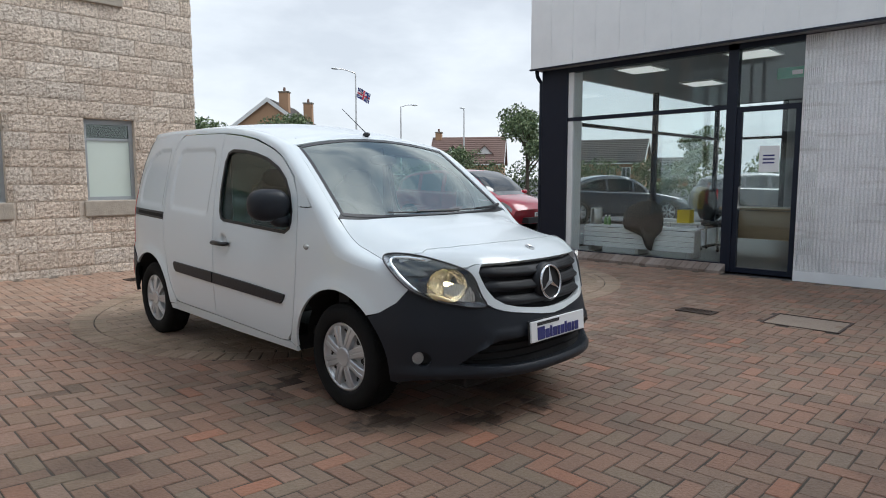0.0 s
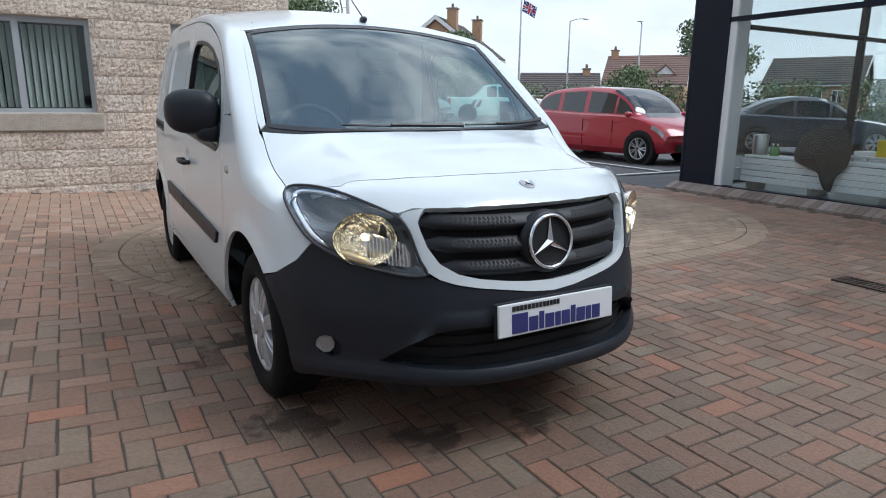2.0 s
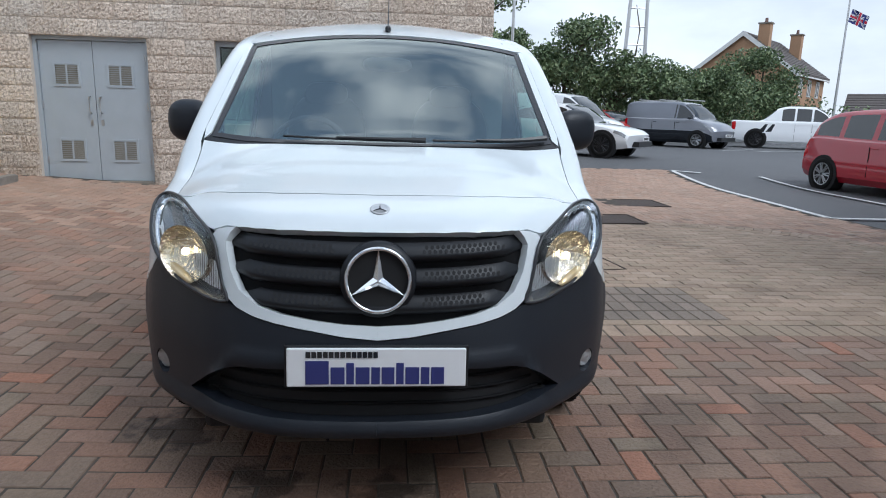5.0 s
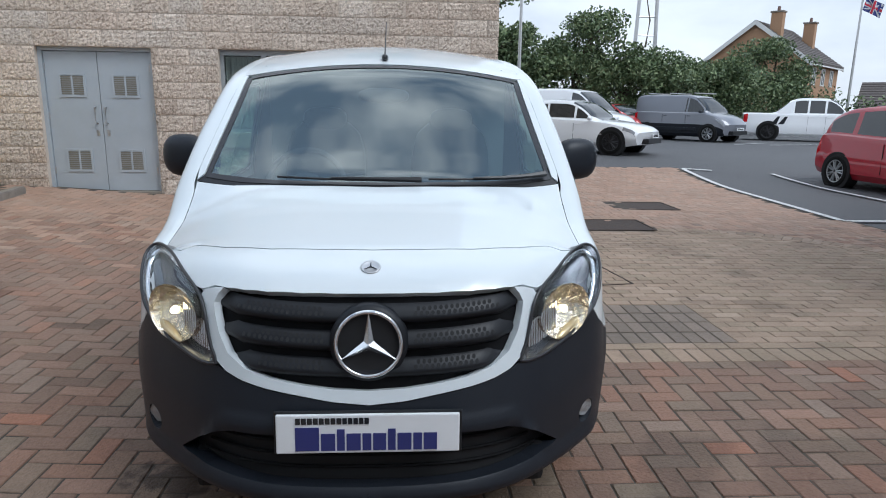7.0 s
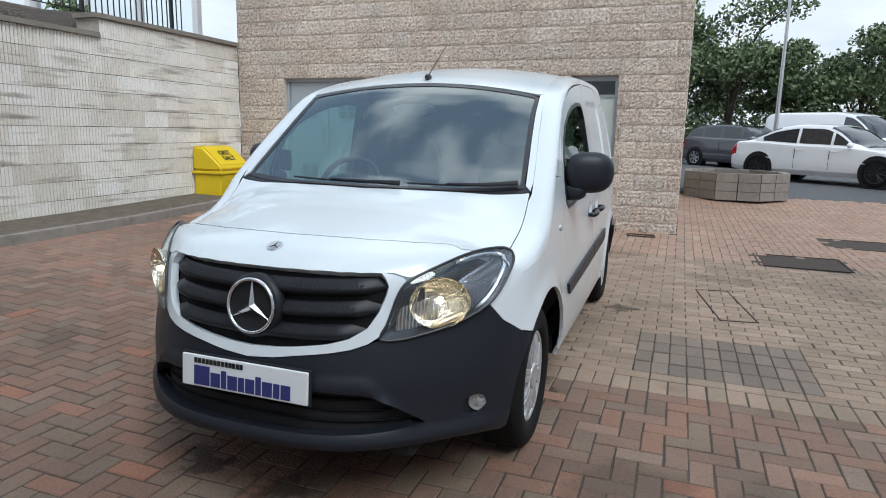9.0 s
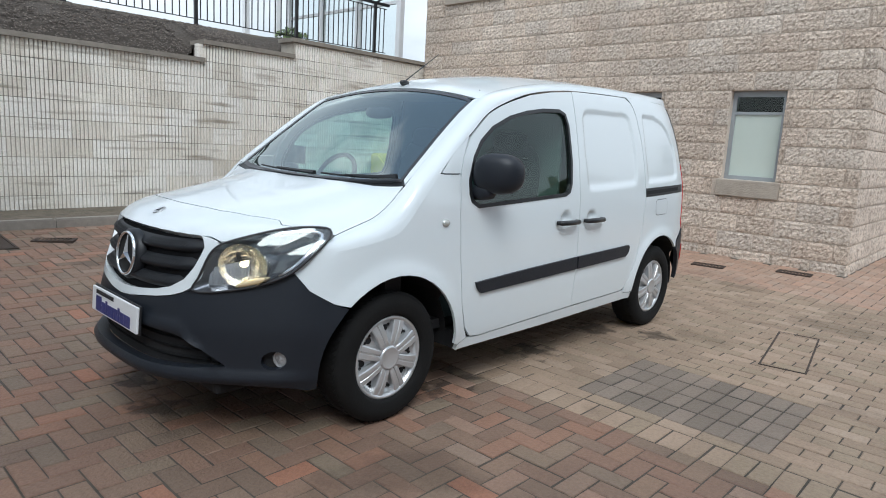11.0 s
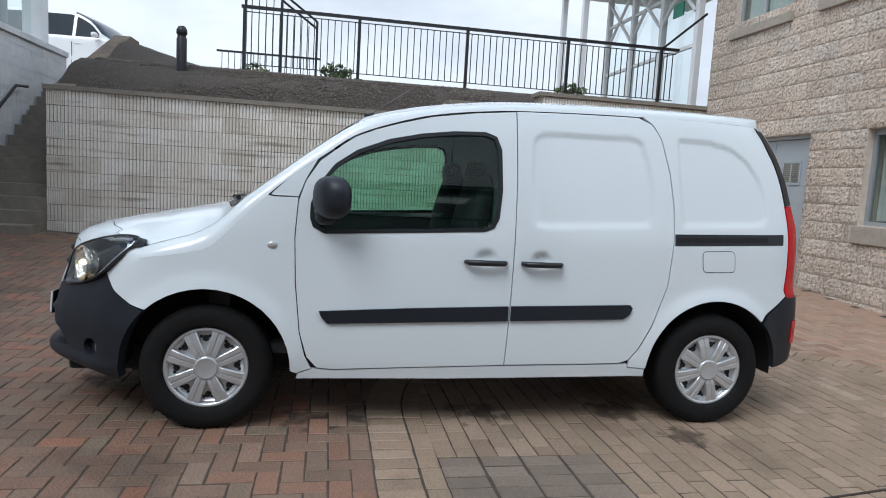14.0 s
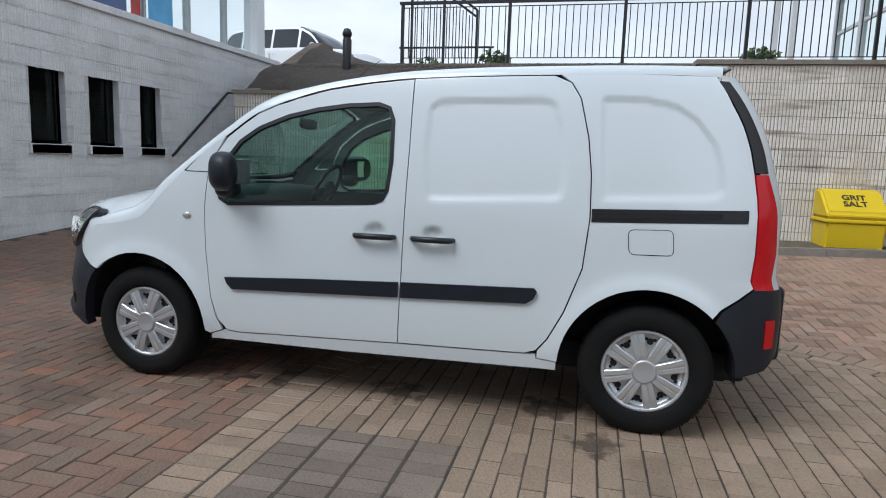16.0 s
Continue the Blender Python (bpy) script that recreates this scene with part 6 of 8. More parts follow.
            for rowi in range(2):
                n = int((xm - 0.15) / 0.0165)
                for k in range(n):
                    x = 0.135 + k * 0.0165 + (0.008 if rowi % 2 else 0)
                    if x > xm - 0.07 - 0.02 * rowi:
                        continue
                    z = z0 + 0.0235 + rowi * 0.0105 + 0.012 * (x / 0.4) ** 2
                    vs = []
                    for t in [math.pi * i / 3 for i in range(6)]:
                        dz = 0.0052 * math.sin(t)
                        o = 0.004 - 0.03 * (z + dz - z0 - 0.018 - 0.012 * (x / 0.4) ** 2) / (z1 - z0 - 0.018)
                        p = van_side(nose_s(x + 0.0056 * math.cos(t), z + dz), z + dz)
                        vs.append(dots.verts.new((p.x * side, p.y - o - 0.0018, p.z)))
                    dots.faces.new(vs)
            bmesh.ops.recalc_face_normals(dots, faces=dots.faces)
            tagged(part("perforation", dots, M_DARKGAP, gr), kind="stuff")
        # wheel wells
        for cy in (FW, RW_Y):
            b = bmesh.new()
            n = 20
            prev = None
            for i in range(n + 1):
                a = radians(-4 + 188 * i / n)
                ring = [b.verts.new((x * side, cy + 0.415 * math.cos(a), WHEEL_Z + 0.415 * math.sin(a))) for x in (0.5, 0.70, 0.866 if 35 < math.degrees(a) < 145 else 0.80)]
                if prev:
                    b.faces.new((prev[0], prev[1], ring[1], ring[0])), b.faces.new((prev[1], prev[2], ring[2], ring[1]))
                prev = ring
            part("wheel_liner", b, M_DARKGAP, van)
            part("wheel_house", boxed(min(0.47 * side, 0.5 * side), cy - 0.43, 0.2, max(0.47 * side, 0.5 * side), cy + 0.43, 0.78), M_DARKGAP, van)
        build_wheel(van, side, 0.0, 0.3 if side > 0 else 1.0)
        build_wheel(van, side, 2.697, 0.1 if side > 0 else 0.7)
        # dark inner shell behind the joints
        sh = [(-0.3, 0.7), (0.0, 0.84), (0.1, 0.95), (0.45, 1.0), (1.45, 1.0), (1.46, 1.655), (2.9, 1.66), (3.05, 1.4), (3.11, 1.1), (3.12, 0.6), (3.08, 0.45)] + arc(RW_Y, 20, 172, 14, 0.43) + [(2.26, 0.3), (0.43, 0.3)] + arc(FW, 5, 130, 12, 0.43)
        part("inner_shell", skin(yz(sh), van_side, 0.06, off=-0.022, rim=0.0, **kw), M_DARKGAP, van)
    # top panels
    front = [(0.0, -0.597), (0.17, -0.59), (0.325, -0.573), (0.48, -0.52), (0.595, -0.447), (0.64, -0.462), (0.683, -0.428)]
    side_edge = [(0.735, -0.338)] + [(top_half(y) - 0.003, y) for y in (-0.28, -0.2, -0.1, 0.0, 0.07)]
    back = [(0.755, 0.108), (0.6, 0.066), (0.3, 0.014), (0.0, -0.006)]

    def both(half):
        """Half outline from the centre line outwards, and its mirror image."""
        return half + [(-x, y) for x, y in half[::-1] if x > 1e-6]
    part("bonnet", skin(both(front + side_edge + back), van_top, 0.035, rim=0.03), M_WHITE, van)
    nose = [(0.0, -0.603), (0.17, -0.596), (0.325, -0.579), (0.482, -0.526), (0.596, -0.454), (0.64, -0.469), (0.678, -0.44), (0.655, -0.492), (0.612, -0.556), (0.555, -0.634), (0.515, -0.672)]
    nose += [(x, -0.787 + nose_off(x) * 0.985) for x in (0.47, 0.43, 0.37, 0.3, 0.2, 0.1, 0.0)]
    part("bonnet_nose", skin(both(nose), van_top, 0.025, rim=0.034), M_WHITE, van)

    def base_y(x):
        return 0.02 + 0.105 * (abs(x) / 0.73) ** 2.2
    cowl = both([(0.0, 0.0), (0.3, 0.02), (0.6, 0.072), (0.757, 0.114), (0.75, 0.15), (0.725, base_y(0.725) + 0.02), (0.6, base_y(0.6) + 0.015), (0.3, base_y(0.3) + 0.015), (0.0, base_y(0) + 0.015)])
    part("cowl_panel", skin(cowl, van_top, 0.035, off=-0.006, rim=0.01), M_PLASTIC, van)

    def screen_x(y):
        return top_half(y) - 0.036 + 0.012 * smoothstep(0.5, 0.7, y)
    ws = [(x, base_y(x)) for x in [-0.725 + 0.145 * i for i in range(11)]]
    ws += [(screen_x(y), y) for y in (0.25, 0.4, 0.55, 0.67)] + [(x, 0.72 - 0.035 * (x / 0.65) ** 2) for x in [0.6 - 0.12 * i for i in range(11)]] + [(-screen_x(y), y) for y in (0.67, 0.55, 0.4, 0.25)]
    inner = shrink(ws, 0.022)
    part("windscreen_border", skin(ws, van_top, 0.05, off=-0.003, rim=0.01, holes=[inner]), M_LAMPBLACK, van)
    for side in (1, -1):
        strip = [(0.757, 0.118)] + [(top_half(y) - 0.001, y) for y in (0.16, 0.25, 0.4, 0.55, 0.7)] + [(screen_x(y) + 0.004, y) for y in (0.69, 0.55, 0.4, 0.25, 0.17)] + [(0.732, 0.135)]
        part("pillar_cover", skin(strip, van_top, 0.03, rim=0.01, mirror=side < 0), M_WHITE, van)
    g = part("windscreen", skin(shrink(ws, 0.016), van_top, 0.05, off=-0.006, rim=0.0), M_SCREEN, van, "curved windscreen")
    g.visible_shadow = False
    roof = [(x, 0.73 - 0.035 * (x / 0.65) ** 2) for x in [-0.648 + 0.1296 * i for i in range(11)]] + [(top_half(y), y) for y in (0.703, 0.75, 0.8, 0.9, 1.1, 1.3, 1.5, 1.8, 2.1, 2.5, 2.9, 2.98)] + [(0.3, 3.06), (0, 3.075), (-0.3, 3.06)] + [(-top_half(y), y) for y in (2.98, 2.9, 2.5, 2.1, 1.8, 1.5, 1.3, 1.1, 0.9, 0.8, 0.75, 0.703)]
    part("roof_panel", skin(roof, van_top, 0.06, rim=0.01), M_WHITE, van)
    # tail
    bm = bmesh.new()
    rows = []
    for k in range(16):
        z = 0.72 + 0.065 * k
        rows.append([bm.verts.new(Vector((p.x * sg, p.y, p.z))) for sg, p in [(-1, van_side(side_s(3.17 + rear_lean(z) * 0.98, z) + (S_END - side_s(3.17 + rear_lean(z) * 0.98, z)) * i / 8, z)) for i in range(9)] + [(1, van_side(side_s(3.17 + rear_lean(z) * 0.98, z) + (S_END - side_s(3.17 + rear_lean(z) * 0.98, z)) * (8 - i) / 8, z)) for i in range(1, 9)]])
    for a, b in zip(rows, rows[1:]):
        for i in range(16):
            bm.faces.new((a[i], b[i], b[i + 1], a[i + 1]))
    bmesh.ops.recalc_face_normals(bm, faces=bm.faces)
    part("tailgate", bm, M_WHITE, van, smooth=True)
    part("rear_bumper_beam", boxed(-0.7, 3.22, 0.38, 0.7, 3.31, 0.74, 0.03), M_BUMPER, van)
    part("underbody", boxed(-0.56, -0.72, 0.22, 0.56, 3.2, 0.36, 0.02), M_DARKGAP, van)
    part("floor_pan", boxed(-0.83, 0.44, 0.27, 0.83, 2.24, 0.36), M_DARKGAP, van)
    part("engine_block", boxed(-0.55, -0.62, 0.37, 0.55, -0.02, 0.84), M_DARKGAP, van)
    part("firewall", boxed(-0.78, 0.0, 0.37, 0.78, 0.1, 0.98), M_DARKGAP, van)
    # emblem: ring with three arms on a dark disc
    ec = van_side(nose_s(0.0, 0.752), 0.752)
    em = new("grille_emblem")
    em.parent = van
    em.matrix_basis = Matrix.Translation((0, ec.y - 0.006, 0.752)) @ Matrix.Rotation(radians(83), 4, "X")
    em["label"] = "round chrome star emblem on a dark disc"
    ring = bmesh.new()
    rr = 0.093
    prev = None
    first = None
    for i in range(49):
        a = 2 * math.pi * i / 48
        row = [ring.verts.new(((rr + 0.007 * math.cos(b)) * math.cos(a), (rr + 0.007 * math.cos(b)) * math.sin(a), 0.012 + 0.01 * math.sin(b))) for b in [2 * math.pi * j / 8 for j in range(8)]]
        if prev:
            for j in range(8):
                ring.faces.new((prev[j], row[j], row[(j + 1) % 8], prev[(j + 1) % 8]))
        prev = row
    bmesh.ops.recalc_face_normals(ring, faces=ring.faces)
    part("ring", ring, M_CHROME, em, smooth=True)
    star = bmesh.new()
    c = star.verts.new((0, 0, 0.026))
    pts = []
    for i in range(6):
        a = math.pi / 2 + math.pi * i / 3
        r = rr if i % 2 == 0 else 0.0165
        pts.append(star.verts.new((r * math.cos(a), r * math.sin(a), 0.012)))
    for i in range(6):
        star.faces.new((c, pts[i], pts[(i + 1) % 6]))
    part("star", star, M_CHROME, em)
    dk = bmesh.new()
    bmesh.ops.create_circle(dk, cap_ends=True, segments=40, radius=0.1)
    for v in dk.verts:
        v.co.z = 0.006
    part("disc", dk, M_DARKGAP, em)
    bk = lathe([(-0.03, 0.115), (0.0, 0.112), (0.006, 0.1)], 40)
    bk.transform(Matrix.Rotation(math.pi / 2, 4, "Y") @ Matrix.Diagonal((-1, 1, 1, 1)))
    part("surround", bk, M_GRILLE, em, smooth=True)
    # small bonnet badge
    bp = van_top(0.0, -0.705)
    bb = new("bonnet_badge")
    bb.parent = van
    bb.matrix_basis = Matrix.Translation((0, -0.705, bp.z + 0.001)) @ Matrix.Rotation(radians(26), 4, "X")
    r2 = lathe([(0.0, 0.03), (0.003, 0.03), (0.004, 0.026), (0.002, 0.024), (0.002, 0.0001)], 28)
    r2.transform(Matrix.Rotation(-math.pi / 2, 4, "Y"))
    part("disc", r2, M_SILVER, bb, smooth=True)
    st = bmesh.new()
    for i in range(3):
        a = math.pi / 2 + 2 * math.pi * i / 3
        tube(st, [(0, 0, 0.003), (0.022 * math.cos(a), 0.022 * math.sin(a), 0.003)], [0.0025, 0.0008], 5)
    part("star", st, M_BUMPER, bb)
    # dealer plate
    pl = new("number_plate")
    pl.parent = van
    pl["label"] = "white dealer plate with plain navy bars"
    pl.matrix_basis = Matrix.Translation((0, -0.918, 0.508)) @ Matrix.Rotation(radians(86), 4, "X")
    part("plate_board", boxed(-0.26, -0.0575, -0.012, 0.26, 0.0575, 0.0, 0.004), M_PLATE, pl)
    part("plate_backing", boxed(-0.268, -0.064, -0.02, 0.268, 0.064, -0.0125, 0.004), M_PLASTIC, pl)
    # plain bars in place of the dealer's name
    x = -0.208
    for w, h in ((0.072, 0.070), (0.045, 0.051), (0.027, 0.064), (0.045, 0.051), (0.030, 0.051), (0.042, 0.051), (0.027, 0.064), (0.045, 0.051), (0.030, 0.051), (0.043, 0.051)):
        part("bar", boxed(x + 0.0025, -0.049, 0.0004, x + w - 0.0025, -0.049 + h, 0.0022, 0.0006), M_NAVY, pl)
        x += w
    x = -0.206
    for k in range(13):
        w = 0.0165 if k < 8 else 0.0155
        part("small_bar", boxed(x + 0.0015, 0.03, 0.0004, x + w - 0.0015, 0.048, 0.002), M_INK if k < 8 else M_BUMPER, pl)
        x += w
    # aerial and wipers
    ab = van_top(0, 0.79)
    an = part("aerial_base", blob(0, 0.79, ab.z + 0.012, 0.016, 0.035, 0.017, 2.4, 14), M_PLASTIC, van)
    mast = bmesh.new()
    tube(mast, [(0, 0.79, ab.z + 0.02), (0, 1.08, ab.z + 0.22)], [0.004, 0.002], 6)
    part("aerial_mast", mast, M_PLASTIC, an)
    for x0, x1 in ((-0.42, 0.17), (0.2, 0.70)):
        b = bmesh.new()
        pts = []
        for i in range(9):
            x = x0 + (x1 - x0) * i / 8
            p = van_top(x, base_y(x) + 0.012 + 0.014 * (1 - i / 8))
            pts.append(Vector((p.x, p.y - 0.004, p.z + 0.01)))
        tube(b, pts, 0.005, 6)
        w = part("wiper", b, M_PLASTIC, van)
        b = bmesh.new()
        tube(b, [p + Vector((0, -0.008, 0.006)) for p in pts[3:]], [0.005, 0.007, 0.008, 0.009, 0.011, 0.013], 6)
        part("wiper_arm", b, M_PLASTIC, w)
    # cabin
    part("dashboard", blob(0, 0.22, 0.93, 0.74, 0.26, 0.14, 4, 24), M_CABIN, van)
    part("cab_floor", boxed(-0.76, 0.1, 0.37, 0.76, 1.44, 0.42), M_CABIN, van)
    part("bulkhead", boxed(-0.72, 1.46, 0.42, 0.72, 1.48, 1.64), M_PANEL, van, "grey load bulkhead")
    part("headlining", boxed(-0.6, 0.8, 1.6, 0.6, 1.45, 1.61), M_PANEL, van)
    for x in (-0.38, 0.38):
        st = new("seat")
        st.parent = van
        st.matrix_basis = pose(x, 0.95, 0.42)
        part("seat_cushion", blob(0, 0.05, 0.26, 0.25, 0.27, 0.1, 3.5, 18), M_SEAT, st)
        b = blob(0, 0.36, 0.6, 0.24, 0.08, 0.32, 3.2, 18)
        for v in b.verts:
            v.co.y += 0.18 * (v.co.z - 0.3)
        part("backrest", b, M_SEAT, st)
        part("headrest", blob(0, 0.44, 0.92, 0.13, 0.055, 0.075, 3, 14), M_SEAT, st)
        part("seat_base", boxed(-0.2, -0.15, 0.0, 0.2, 0.25, 0.17, 0.02), M_CABIN, st)
    sw = new("steering_wheel")
    sw.parent = van
    sw.matrix_basis = Matrix.Translation((-0.38, 0.56, 1.04)) @ Matrix.Rotation(radians(62), 4, "X")
    b = bmesh.new()
    tube(b, [(0.185 * math.cos(2 * math.pi * i / 28), 0.185 * math.sin(2 * math.pi * i / 28), 0) for i in range(29)], 0.015, 8)
    part("steering_rim", b, M_CABIN, sw, smooth=True)
    part("steering_boss", blob(0, 0, -0.01, 0.075, 0.065, 0.03, 2.6, 16), M_CABIN, sw)
    b = bmesh.new()
    for a in (0, math.pi, -math.pi / 2):
        tube(b, [(0.06 * math.cos(a), 0.06 * math.sin(a), -0.01), (0.18 * math.cos(a), 0.18 * math.sin(a), 0)], 0.013, 6)
    part("steering_spoke", b, M_CABIN, sw)
    rm = part("rear_view_mirror", blob(0, 0.60, 1.47, 0.12, 0.02, 0.035, 3, 16), M_CABIN, van)
    return van


M_HANDLEDISH = mat("shaded_white_paint", (0.78, 0.79, 0.80), 0.25, coat=0.6)
M_REPEATER = mat("repeater_lens", (0.55, 0.55, 0.52), 0.1, 0.4)
M_FOGLENS = mat("fog_lamp_lens", (0.42, 0.43, 0.44), 0.1, 0.5, bump=0.3, bump_scale=90)
M_GRILLEBACK = mat("grille_recess_plastic", (0.006, 0.006, 0.007), 0.8, spec=0.2, vary=0.2, scale=6)
M_LAMPBACK = mat("lamp_housing_grey", (0.10, 0.105, 0.12), 0.25, 0.6)
M_FLUTE = mat("fluted_mirror_glass", (0.85, 0.85, 0.83), 0.12, 1.0)
M_GRILLE = mat("grille_grey_plastic", (0.012, 0.0135, 0.017), 0.45, spec=0.35, vary=0.2, scale=6)
M_BULB = mat("lit_bulb", (1, 0.9, 0.7), 0.3)
M_BULB.node_tree.nodes["Principled BSDF"].inputs["Emission Color"].default_value = (1, 0.8, 0.45, 1)
M_BULB.node_tree.nodes["Principled BSDF"].inputs["Emission Strength"].default_value = 5.0
van = build_van()

import collections

# ---- yard fittings ----
def build_fence():
    f = empty("railing", pose(-6.8, 0, 2.85), "black painted steel railing along the upper pavement", "railing")
    posts = [-0.85, 0.95, 2.75, 4.53, 6.27]
    for y in posts:
        part("post", boxed(-0.025, y - 0.025, 0.0, 0.025, y + 0.025, 1.0, 0.004), M_FENCE, f)
        part("post_foot", boxed(-0.06, y - 0.06, 0.0, 0.06, y + 0.06, 0.012), M_FENCE, f)
    for z, h in ((0.985, 0.045), (0.91, 0.012), (0.10, 0.012)):
        part("rail", boxed(-0.028, -0.9, z - h / 2, 0.028, 6.6, z + h / 2) if h > 0.02 else boxed(-0.01, -0.85, z - h / 2, 0.01, 6.55, z + h / 2), M_FENCE, f)
    me = bpy.data.meshes.new("baluster")
    b = boxed(-0.007, -0.007, 0.107, 0.007, 0.007, 0.903)
    b.to_mesh(me)
    b.free()
    me.materials.append(M_FENCE)
    y = -0.74
    while y < 6.5:
        if min(abs(y - p) for p in posts) > 0.05:
            o = new("baluster", me)
            o.parent = f
            o.matrix_basis = pose(0, y, 0)
        y += 0.108
    # stair rail going down behind its end
    s = empty("stair_railing", pose(-7.7, 0, 2.85), "black steel stair railing behind the upper railing", "railing")
    for i, y in enumerate((-0.95, -0.35, 0.25)):
        part("post", boxed(-0.02, y - 0.02, 0.0, 0.02, y + 0.02, 1.9 - 0.42 * i), M_FENCE, s)
    for d in (0.0, 0.12):
        b = bmesh.new()
        tube(b, [(0, -0.95, 1.9 - d), (0, 0.25, 1.06 - d)], 0.02)
        part("rail", b, M_FENCE, s)
    for k in range(9):
        y = -0.85 + 0.12 * k
        part("baluster", boxed(-0.007, y - 0.007, 0.05, 0.007, y + 0.007, 1.72 - 0.7 * (y + 0.95)), M_FENCE, s)
    q = empty("low_railing", pose(-9.4, -1.6, 2.85), "low black railing on the upper pavement", "railing")
    for k in range(16):
        y = 0.12 * k
        part("baluster", boxed(-0.006, y - 0.006, 0.0, 0.006, y + 0.006, 0.7), M_FENCE, q)
    part("rail", boxed(-0.02, -0.1, 0.7, 0.02, 1.9, 0.735), M_FENCE, q)
    b = empty("bollard", pose(-6.5, -1.72, 2.62), "dark timber bollard with a rounded top", "bollard")
    part("post", lathe_z([(0.075, 0.0), (0.075, 0.58), (0.062, 0.6), (0.062, 0.63), (0.08, 0.65), (0.078, 0.7), (0.05, 0.755), (0.001, 0.77)]), M_FENCE, b, smooth=True)


def build_upper_level():
    tagged(obj("upper_forecourt", boxed(-40, -25, 2.6, -9.01, -3.01, 2.85), M_CONCRETE), "grey upper forecourt beside the glazed storey", "pavement", kind="structure")
    # wedge shaped side wall of the steps, and the mound beside it
    w = prism(bmesh.new(), [(-5.6, 2.2), (-8.4, 3.5), (-8.9, 3.5), (-8.9, 2.1), (-5.6, 2.1)], "y", -3.24, -2.98)
    tagged(obj("step_wall", w, M_STEPWALL), "sloping brown weathered concrete side wall of the steps", "wall", kind="structure")
    bm = bmesh.new()
    rng = random.Random(4)
    rows = []
    for i in range(15):
        row = []
        for j in range(15):
            x, y = -5.75 - 3.4 * i / 14, -2.985 + 2.6 * j / 14
            h = 2.23 + (0.62 + 0.55 * (1 - j / 14) ** 1.5) * smoothstep(0.0, 0.75, i / 14)
            row.append(bm.verts.new((x, y, h + rng.uniform(-0.02, 0.02))))
        rows.append(row)
    for a, b in zip(rows, rows[1:]):
        for j in range(14):
            bm.faces.new((a[j], a[j + 1], b[j + 1], b[j]))
    bmesh.ops.recalc_face_normals(bm, faces=bm.faces)
    tagged(obj("soil_mound", bm, M_SOIL, smooth=True), "mound of dark soil and gravel beside the steps", "ground", kind="structure")
    # loose gravel
    rng = random.Random(9)
    items = []
    for _ in range(6000):
        y = rng.uniform(-3.0, 3.2)
        f = rng.random()
        x = -5.85 - 0.85 * f
        s = 6.6 * 0 + (y + 3.2)
        t0 = rw_top(s)
        z = t0 + 0.03 + (max(2.82, t0) - t0 - 0.03) * f ** 0.8 + 0.03
        if y < -0.4:
            z = max(z, 2.23 + (0.62 + 0.55 * max(0, 1 - (y + 2.985) / 2.6) ** 1.5) * smoothstep(0.0, 0.75, (-5.75 - x) / 3.4))
        items.append((x, y, z, rng.uniform(0, 6.3), rng.uniform(0.6, 1.6)))
    stone = ([(-0.011, -0.008, -0.004), (0.011, -0.01, -0.004), (0.012, 0.008, -0.004), (-0.009, 0.01, -0.004), (0, 0, 0.008)], [(0, 1, 4), (1, 2, 4), (2, 3, 4), (3, 0, 4)])
    g = join_pieces("bed_gravel", items, stone, M_GRAVEL, None)
    tagged(g, "loose brown gravel on the planting bed", "gravel", kind="stuff")
    # shrubs on the upper level
    for x, y, s in ((-7.6, 0.6, 0.3), (-7.5, 4.9, 0.3), (-8.8, -0.9, 0.35)):
        t = empty("shrub", pose(x, y, 2.85), "small dark green shrub on the upper pavement", "shrub", "upper shrubs")
        part("foliage", leaf_cloud([((0, 0, s * 0.6), s, s * 0.6)], 260, 0.05, int(x * -10)), M_LEAF, t)
        part("stem", tube(bmesh.new(), [(0, 0, -0.02), (0.02, 0, s * 0.6)], 0.015, 6), M_BARK, t)


def build_porch():
    p = empty("glass_porch", pose(-6.9, 6.75, 2.85), "glazed entrance porch with white steel frame", "porch")
    for x, y in ((0, 0.25), (-1.3, 0.25), (-2.6, 0.25), (-3.9, 0.25), (-2.6, -0.9), (-3.9, -0.9)):
        part("post", boxed(x - 0.06, y - 0.06, 0, x + 0.06, y + 0.06, 3.0, 0.01), M_FASCIA, p)
    for x in (0, -1.3, -2.6):
        for z in (0.0, 1.1, 2.2):
            part("glazing_bar", boxed(x - 1.24, 0.22, z + 0.02, x - 0.06, 0.28, z + 0.08), M_FASCIA, p)
        q = part("pane", boxed(x - 1.24, 0.245, 0.08, x - 0.06, 0.253, 2.9), M_SHOPGLASS, p)
        q.visible_shadow = False
        for a, b in (((x - 0.06, 1.15), (x - 1.24, 2.2)), ((x - 1.24, 1.15), (x - 0.06, 2.2))):
            t = bmesh.new()
            tube(t, [(a[0], 0.2, a[1] + 0.6), (b[0], 0.2, b[1] + 0.6)], 0.035, 8)
            part("brace", t, M_FASCIA, p)
    part("roof", boxed(-4.4, -1.2, 3.0, 0.6, 2.5, 3.25, 0.02), M_FASCIA, p)
    part("sign", boxed(-0.75, 0.14, 1.75, -0.4, 0.17, 2.0), mat("green_sign", (0.02, 0.25, 0.16), 0.5), p, "small green sign")
    hr = bmesh.new()
    tube(hr, [(0.1, -0.45, 1.0), (1.15, -0.3, 1.35)], 0.02)
    part("handrail", hr, M_FENCE, p)


